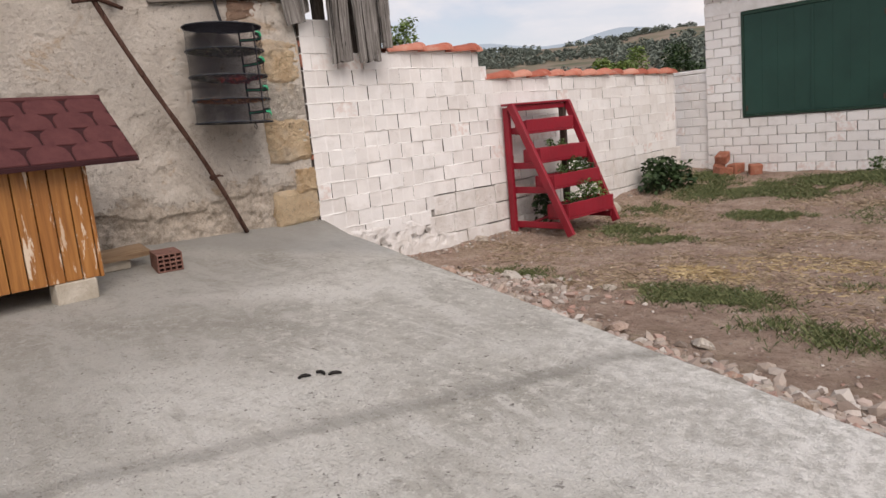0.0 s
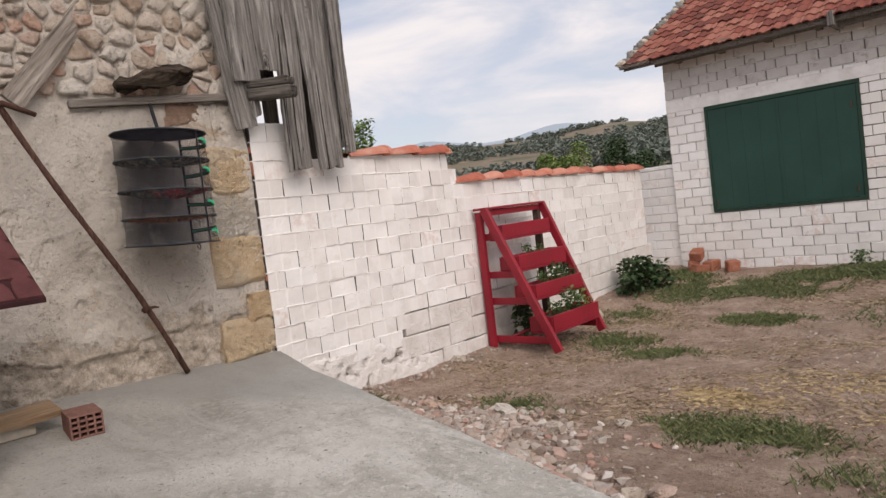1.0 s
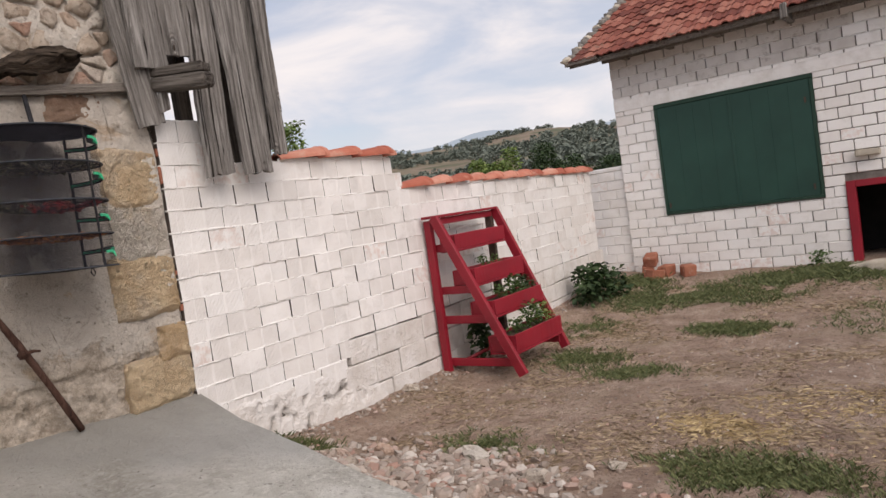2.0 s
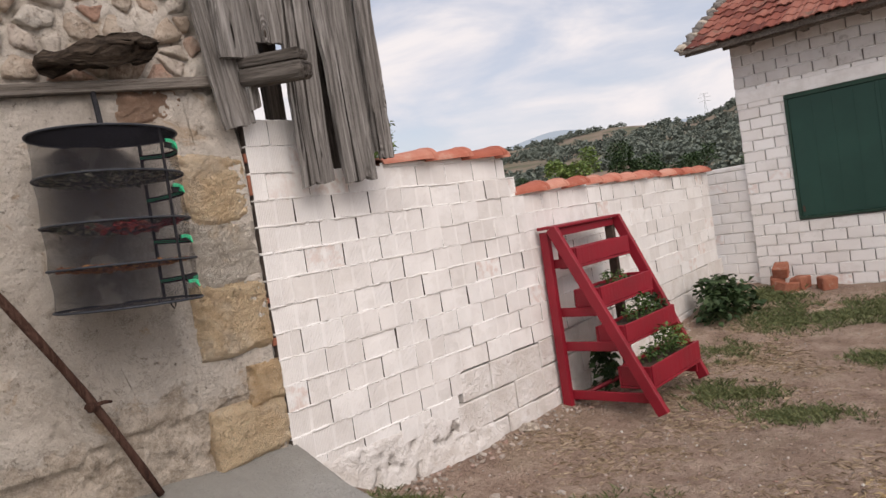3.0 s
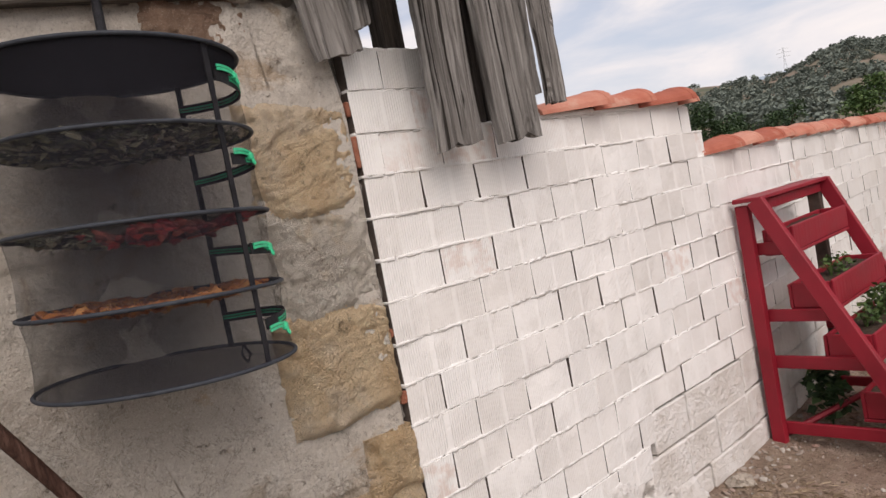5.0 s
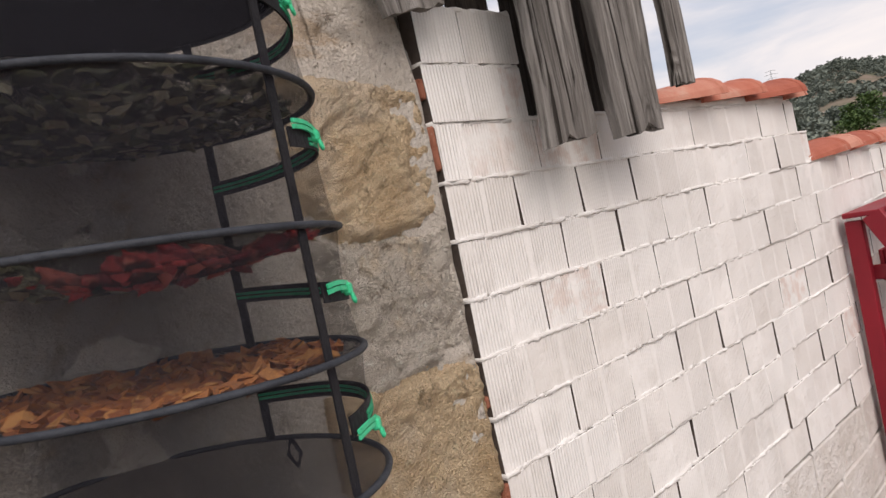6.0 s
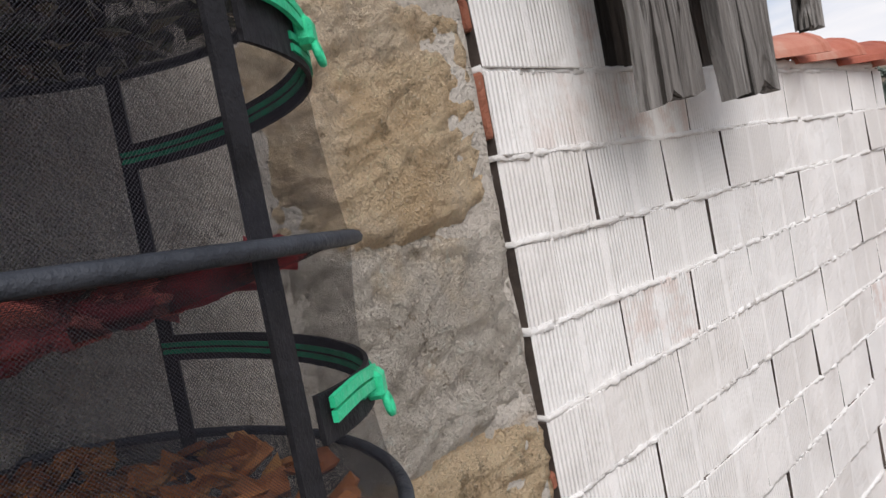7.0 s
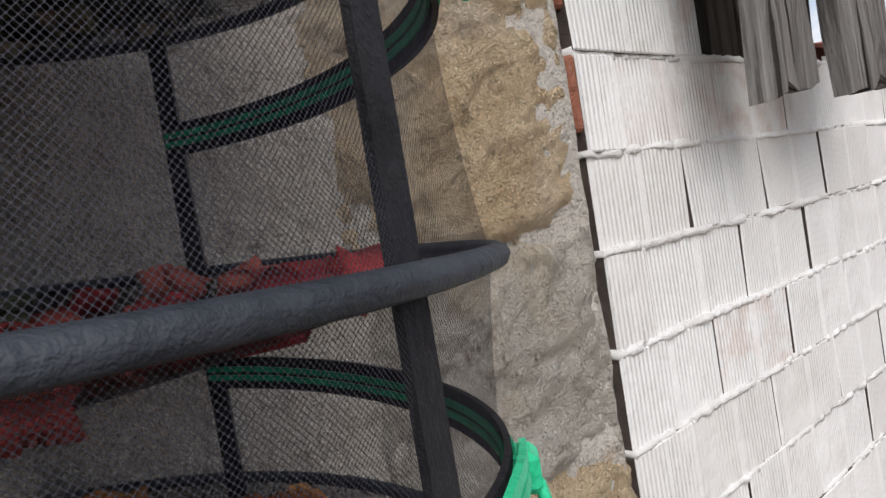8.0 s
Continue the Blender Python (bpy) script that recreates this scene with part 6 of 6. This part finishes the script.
def hollow_brick(name, label, lx, ly, lz, at, rz, mat="claybrick", cols=4, rows=4, tilt=0.0, face="x"):
    """A clay block with open cells on its end face (+x)."""
    t = thing(name, label, "brick", "loose clay bricks", at=at)
    t.matrix_basis = pose(*at, 0, tilt, rz)
    wall = 0.010
    cw, ch = (ly - wall) / cols, (lz - wall) / rows
    boxes = [(-lx, 0, -ly / 2 + c * cw, -ly / 2 + c * cw + wall, 0, lz) for c in range(cols + 1)]
    boxes += [(-lx, -0.0015, -ly / 2 + 0.001, ly / 2 - 0.001, q * ch, q * ch + wall) for q in range(rows + 1)]
    boxes += [(-lx, -lx * 0.4, -ly / 2 + 0.002, ly / 2 - 0.002, 0.002, lz - 0.002)]
    for i, b in enumerate(boxes):
        part("web", box_bm(*b, 0.0015, 0.0008, i), M[mat], t)
    return t


def build_loose():
    hollow_brick("hollow_brick", "dusty red hollow clay brick lying on the concrete", 0.2, 0.165, 0.125, (-4.52, 2.06, slab_z(-4.52, 2.06) + 0.002), -10, tilt=3.8)
    # pale board resting behind the dog house
    o = part("loose_board", plank_bm(0.17, 0.03, 0, 0.75, 61, 0.004, 8), M["pole"])
    o.data.materials.clear()
    o.data.materials.append(M["palewood2"])
    o.matrix_basis = pose(-4.80, 2.02, slab_z(-4.8, 1.9) + 0.11, 90, 0, 0) @ pose(0, 0, 0, 0, 0, 75)
    tagged(o, "pale brown loose board lying beside the dog house", "board")
    o = part("rest_block", box_bm(-0.07, 0.07, -0.1, 0.1, 0, 0.10, 0.008, 0.004, 4), M["limem"])
    o.matrix_basis = pose(-4.84, 1.80, slab_z(-4.84, 1.8) - 0.004)
    tagged(o, "grey stone block under the loose board", "block")
    # pile of red blocks at the building's foot
    for i, (x, y, dz, rz, ty, lab) in enumerate(((-4.78, 10.72, 0.0, -70, 0, "broken orange clay block in a small heap"), (-4.52, 10.70, 0.0, -100, 0, "broken orange clay block in a small heap"), (-4.72, 10.74, 0.195, -80, 14, "orange hollow block tipped on the heap"), (-4.22, 10.68, 0.0, -60, 0, "orange hollow block lying by the wall"), (-4.62, 10.46, 0.0, -120, -12, "orange hollow block leaning on the heap"))):
        o = part("clay_block", box_bm(-0.11, 0.11, -0.09, 0.09, 0, 0.15, 0.016, 0.016, i + 40), M["clayold"])
        o.matrix_basis = pose(x, y, ground_z(x, y) + dz * 0.75 - 0.012, 0, ty, rz)
        tagged(o, lab, "clay block", "heap of clay blocks")
    # dark droppings on the slab
    r = rng(17)
    for i, (x, y, a) in enumerate(((-2.26, 1.60, 75), (-2.24, 1.665, 10), (-2.19, 1.70, 60))):
        o = part("dropping", tube([(-0.025, 0, 0.006), (-0.008, 0.01, 0.008), (0.01, 0.006, 0.008), (0.026, -0.004, 0.006)], 0.0075, 7, (0.7, 1, 1, 0.6)), M["dark"], smooth=True)
        o.matrix_basis = pose(x, y, slab_z(x, y) + 0.002, 0, 0, a)
        tagged(o, "small dark dropping on the concrete", "dropping", "droppings on the slab")


M["palewood2"] = m_wood("pale_loose_board", (0.30, 0.20, 0.12), (0.44, 0.32, 0.21), (0.17, 0.10, 0.06), "z", 0.6)
build_loose()


# ---- rubble, stones, plants of the yard ----
def build_rubble():
    r = rng(23)
    pool = []
    for i in range(40):
        q = rock_bm(1, r.uniform(0.6, 0.95), r.uniform(0.4, 0.75), i + 300, 1, 0.75)
        me = mesh_of(q, "pebble")
        pool.append((np.array([v.co[:] for v in me.vertices]), [tuple(p.vertices) for p in me.polygons]))
        bpy.data.meshes.remove(me)
    verts, faces = [], []
    def scatter(n, spot, size):
        for _ in range(n):
            x, y, s = spot()
            if y < slab_edge(x) + 0.01 or x < wall_x(min(y, 10.8)) + 0.02 or y > BY - 0.02:
                continue
            co, fc = r.choice(pool)
            m = np.array(Euler((r.uniform(-0.5, 0.5), r.uniform(-0.5, 0.5), r.uniform(0, 6.28))).to_matrix())
            p = co * s @ m.T + np.array((x, y, ground_z(x, y) + s * 0.22))
            o = len(verts)
            verts.extend(p.tolist())
            faces.extend([tuple(o + i for i in f) for f in fc])
    def along():
        x = r.uniform(-4.7, 1.8)
        d = abs(r.gauss(0.12, 0.24))
        return x, slab_edge(x) + d, r.choice((0.010, 0.014, 0.02, 0.028, 0.036, 0.045))
    def heap():
        return r.gauss(-3.7, 0.45), r.gauss(4.2, 0.25), r.choice((0.012, 0.018, 0.025, 0.036))
    def yard():
        return r.uniform(-5.1, 2.0), r.uniform(3.5, 10.8), r.uniform(0.004, 0.011)
    def foot():
        y = r.uniform(4.3, 10.6)
        return wall_x(y) + abs(r.gauss(0.03, 0.12)), y, r.uniform(0.006, 0.022)
    scatter(6200, along, 1)
    scatter(900, heap, 1)
    scatter(6000, yard, 1)
    scatter(500, foot, 1)
    o = part("rubble", from_lists("rubble", verts, faces), M["rubble"])
    tagged(o, "broken brown and grey rubble along the slab edge", "rubble", kind="stuff")
    meshes = [mesh_of(rock_bm(1, r.uniform(0.6, 0.95), r.uniform(0.45, 0.75), i + 700, 2, 0.55), "stone") for i in range(8)]
    for me in meshes:
        me.materials.append(M["stone"])
    spots = [(-4.40, 4.13, 0.07), (-3.65, 4.50, 0.08), (-4.29, 4.40, 0.06), (-2.82, 4.66, 0.05), (-5.03, 5.58, 0.07), (-3.22, 3.86, 0.06), (-2.07, 3.55, 0.07), (-3.15, 4.32, 0.07)]
    for i in range(110):
        x = r.uniform(-4.6, 1.2)
        spots.append((x, slab_edge(x) + abs(r.gauss(0.16, 0.22)) + 0.04, r.uniform(0.03, 0.062)))
    for i, (x, y, s) in enumerate(spots):
        if x < wall_x(y) + s:
            x = wall_x(y) + s + 0.01
        o = part("stone", r.choice(meshes), None)
        o.matrix_basis = pose(x, y, ground_z(x, y) + s * 0.25, r.uniform(-25, 25), r.uniform(-25, 25), r.uniform(0, 360)) @ Matrix.Diagonal((s, s, s, 1))
        tagged(o, "pale broken stone in the rubble beside the slab", "stone", "loose stones")


build_rubble()


def build_plants():
    patches = [
        (-2.15, 4.75, 0.55, 0.28, 1500, 0.045), (-3.72, 4.80, 0.28, 0.16, 420, 0.05), (-3.45, 6.55, 0.35, 0.18, 620, 0.045), (-4.05, 6.95, 0.30, 0.30, 700, 0.06),
        (-3.05, 8.15, 0.42, 0.26, 900, 0.06), (-3.6, 9.6, 1.0, 0.55, 2600, 0.05), (-2.6, 10.3, 0.9, 0.35, 2000, 0.07), (-4.4, 9.4, 0.5, 0.5, 900, 0.05), (-4.7, 10.3, 0.35, 0.3, 600, 0.09),
        (-2.25, 10.4, 0.4, 0.25, 700, 0.10), (-4.75, 4.15, 0.16, 0.10, 260, 0.06), (-1.2, 4.2, 0.4, 0.2, 500, 0.05), (-0.6, 5.4, 0.8, 0.4, 900, 0.05), (0.4, 3.9, 0.6, 0.35, 700, 0.05),
        (-4.6, 8.2, 0.35, 0.6, 500, 0.05), (-1.5, 8.5, 0.8, 0.7, 700, 0.05), (-1.0, 9.8, 1.0, 0.6, 1200, 0.05),
    ]
    o = part("grass", blades_mesh("grass", patches, 3), M["grass"])
    tagged(o, "low green weeds and grass in the dry yard", "grass", kind="stuff")
    r = rng(6)
    dry = [(r.uniform(-4.9, 0.5), r.uniform(4.6, 10.2), r.uniform(0.2, 0.6), r.uniform(0.15, 0.4), 90, 0.035) for _ in range(110)]
    o = part("dry_grass", blades_mesh("dry_grass", dry, 4, True), M["drygrass"])
    tagged(o, "flattened dry grass stalks on the earth", "dry grass", kind="stuff")
    o = part("straw", blades_mesh("straw", [(-2.45, 5.45, 0.32, 0.13, 420, 0.035), (-1.7, 5.9, 0.8, 0.4, 420, 0.03), (-1.0, 5.3, 0.7, 0.35, 300, 0.03)], 9, True), M["straw"])
    tagged(o, "yellow straw scattered on the ground", "straw", kind="stuff")
    # dark bushes at the foot of the wall
    b = thing("bush", "dark green leafy bush at the foot of the white wall", "bush", at=(-4.98, 9.35, ground_z(-4.98, 9.35)))
    part("foliage", leaf_mesh("foliage", [(0, 0, 0.03, 0.30, 0.42, 420, 0.085), (0.1, 0.28, 0.0, 0.26, 0.34, 280, 0.08), (0.05, -0.28, 0.0, 0.2, 0.28, 160, 0.08)], 15), M["leafb"], b)
    part("stems", blades_stems(0.25, 0.4, 15, 12), M["leafb"], b)
    b = thing("weed", "small pale green weed by the building wall", "plant", at=(-2.62, 10.72, ground_z(-2.62, 10.72)))
    part("foliage", leaf_mesh("foliage", [(0, 0, 0.0, 0.15, 0.2, 120, 0.05)], 16), M["leafa"], b)
    part("stems", blades_stems(0.12, 0.2, 17), M["leafa"], b)
    # concrete lump by the wall
    o = part("stone", mesh_of(rock_bm(0.11, 0.13, 0.10, 44, 2, 0.3), "stone", True), M["limem"])
    o.matrix_basis = pose(-4.80, 7.75, ground_z(-4.8, 7.75) + 0.05)
    tagged(o, "pale concrete lump beside the planter stand", "stone")
    o = part("step_stone", mesh_of(rock_bm(0.55, 0.24, 0.16, 46, 3, 0.35), "stone", True), M["limem"])
    o.matrix_basis = pose(-1.85, 10.45, 0.02)
    tagged(o, "rough concrete threshold before the low red door", "step")


build_plants()


# ---- country behind ----
def tree_parts(t, h, rad, seed, mat, leaf, count):
    r = rng(seed)
    part("trunk", tube([(0, 0, -0.3), (0.05 * h * 0.1, 0, h * 0.3), (0, 0.02, h * 0.75)], h * 0.035, 9, (1, 0.75, 0.3)), M["pole"], t, smooth=True)
    clumps = []
    for i in range(11):
        a, d = r.uniform(0, 6.28), rad * r.uniform(0.1, 0.75)
        z = h * r.uniform(0.32, 0.86)
        q = (d * math.cos(a), d * math.sin(a), z)
        part("limb", tube([(0, 0, h * 0.3), (q[0] * 0.5, q[1] * 0.5, z * 0.8), q], h * 0.012, 6, (1, 0.7, 0.3)), M["pole"], t, smooth=True)
        clumps.append((q[0], q[1], z - h * 0.08, rad * r.uniform(0.28, 0.5), h * r.uniform(0.14, 0.26), count // 11, leaf))
    part("crown", leaf_mesh("crown", clumps, seed), M[mat], t)


def place_at(az, dist):
    return -dist * math.sin(radians(az)), dist * math.cos(radians(az))


def build_country():
    x, y = -8.05, 7.30
    t = thing("tree", "young green leafy tree behind the yard wall", "tree", at=(x, y, ground_z(x, y)))
    tree_parts(t, 3.25, 0.45, 3, "leafc", 0.062, 3600)
    for i, (az, d, h, rad, mat) in enumerate(((31.6, 55, 7.0, 2.0, "leafc"), (27.5, 95, 11.5, 4.2, "leafb"), (25.4, 100, 10.5, 4.4, "leafb"), (22.5, 110, 11.5, 4.6, "leafb"), (17.8, 90, 10.5, 3.6, "leafa"), (38.5, 130, 10, 4.5, "leafb"), (35.0, 150, 11, 4.8, "leafb"), (41.5, 120, 10, 4.5, "leafb"))):
        x, y = place_at(az, d)
        t = thing("tree", "green deciduous tree in the fields behind the yard", "tree", "field trees", at=(x, y, ground_z(x, y)))
        tree_parts(t, h, rad, 20 + i, mat, 0.24 if d < 60 else 0.36, 4400)
    x, y = place_at(35.2, 75)
    p = thing("utility_pole", "grey concrete utility pole in the fields", "pole", at=(x, y, ground_z(x, y)))
    part("shaft", tube([(0, 0, -0.5), (0, 0, 5.6)], 0.16, 8, (1, 0.7)), M["limem"], p)
    part("crossarm", box_bm(-0.7, 0.7, -0.05, 0.05, 5.1, 5.2, 0.01), M["iron"], p)
    # lattice pylon on the ridge
    x, y = place_at(20.5, 1000)
    g = ground_z(x, y)
    p = thing("pylon", "distant grey steel lattice power pylon on the ridge", "pylon", at=(x, y, g))
    p.rotation_euler.z = radians(20)
    for sx in (-1, 1):
        for sy in (-1, 1):
            part("mast_leg", tube([(sx * 3, sy * 3, -3), (sx * 0.6, sy * 0.6, 22), (sx * 0.5, sy * 0.5, 34)], 0.16, 4), M["pale"], p)
    for k in range(6):
        z0, z1 = k * 5.4, k * 5.4 + 5.4
        w0, w1 = 3 - z0 * 0.105 if z0 < 22 else 0.6, 3 - z1 * 0.105 if z1 < 22 else 0.6
        part("brace", tube([(-w0, -w0, z0), (w1, -w1, z1)], 0.11, 4), M["pale"], p)
        part("brace", tube([(w0, -w0, z0), (-w1, -w1, z1)], 0.11, 4), M["pale"], p)
    for z, w in ((23, 7), (28, 8.5), (32.5, 6)):
        part("crossarm", tube([(-w, 0, z), (0, 0, z + 0.9), (w, 0, z)], 0.18, 4), M["pale"], p)
    # woods on the hills
    r = rng(77)
    base = []
    for i in range(10):
        # a crown of loose leaf sprays in a few uneven lobes
        co, fc = [], []
        lobes = [(r.uniform(-0.5, 0.5), r.uniform(-0.5, 0.5), r.uniform(-0.3, 0.45), r.uniform(0.4, 0.65)) for _ in range(5)]
        for _ in range(64):
            lx, ly, lz, lr = r.choice(lobes)
            d = Vector((r.gauss(0, 1), r.gauss(0, 1), r.gauss(0.15, 1))).normalized() * lr * r.uniform(0.7, 1.05)
            m = Euler((r.uniform(-1, 1), r.uniform(-1, 1), r.uniform(0, 6.28))).to_matrix()
            o = len(co)
            for q in ((-0.2, -0.14, 0), (0.2, -0.12, 0.05), (0.16, 0.16, 0), (-0.15, 0.15, 0.06)):
                co.append((Vector((lx, ly, lz)) + d + m @ Vector(q))[:])
            fc.append((o, o + 1, o + 2, o + 3))
        base.append((np.array(co), fc))
    verts, faces = [], []
    made = 0
    while made < 7500:
        az, d = r.uniform(2, 56), 130 + 900 * r.random() ** 0.75
        x, y = place_at(az, d)
        f = noise.noise(Vector((x / 120, y / 120, 5.0))) + 0.35 * noise.noise(Vector((x / 35, y / 35, 9.0)))
        if f < -0.12 + max(0.0, (460 - d) / 480):
            made += 0.25
            continue
        s = 1.8 + 4.2 * r.random() ** 1.8
        co, fc = r.choice(base)
        a = r.uniform(0, 6.28)
        rot = np.array(((math.cos(a), -math.sin(a), 0), (math.sin(a), math.cos(a), 0), (0, 0, 1)))
        o = len(verts)
        verts.extend((co * (s, s, s * r.uniform(0.8, 1.25)) @ rot.T + np.array((x, y, ground_z(x, y) + s * 0.5))).tolist())
        faces.extend([tuple(o + i for i in q) for q in fc])
        made += 1
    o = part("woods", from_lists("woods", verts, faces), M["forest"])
    tagged(o, "hazy grey-green woods covering the distant hills", "woods", kind="stuff")
    # far blue mountains
    mv, mf = [], []
    n = 160
    for i in range(n + 1):
        az = -30 + 130 * i / n
        el = 5.0 + 0.10 * fb(az, 0, 0, 0.3) + 0.78 * math.exp(-((az - 31.5) / 3.2) ** 2) + 0.72 * math.exp(-((az - 42) / 2.6) ** 2) + 0.5 * math.exp(-((az - 13) / 2.5) ** 2)
        x, y = place_at(az, 3400)
        mv += [(x, y, -150), (x, y, 3400 * math.tan(radians(el))), (x * 1.2, y * 1.2, -150)]
    for i in range(n):
        mf += [(3 * i, 3 * i + 3, 3 * i + 4, 3 * i + 1), (3 * i + 1, 3 * i + 4, 3 * i + 5, 3 * i + 2)]
    s = Mat("far_ridge_haze", 1.0, spec=0.0)
    # blue emission stands in for the air haze over the ridge
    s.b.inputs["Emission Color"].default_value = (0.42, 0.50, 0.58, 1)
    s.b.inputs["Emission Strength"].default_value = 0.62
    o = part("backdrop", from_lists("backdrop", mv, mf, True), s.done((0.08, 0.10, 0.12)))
    tagged(o, "hazy blue mountain ridge on the horizon", "mountains", kind="structure")


build_country()
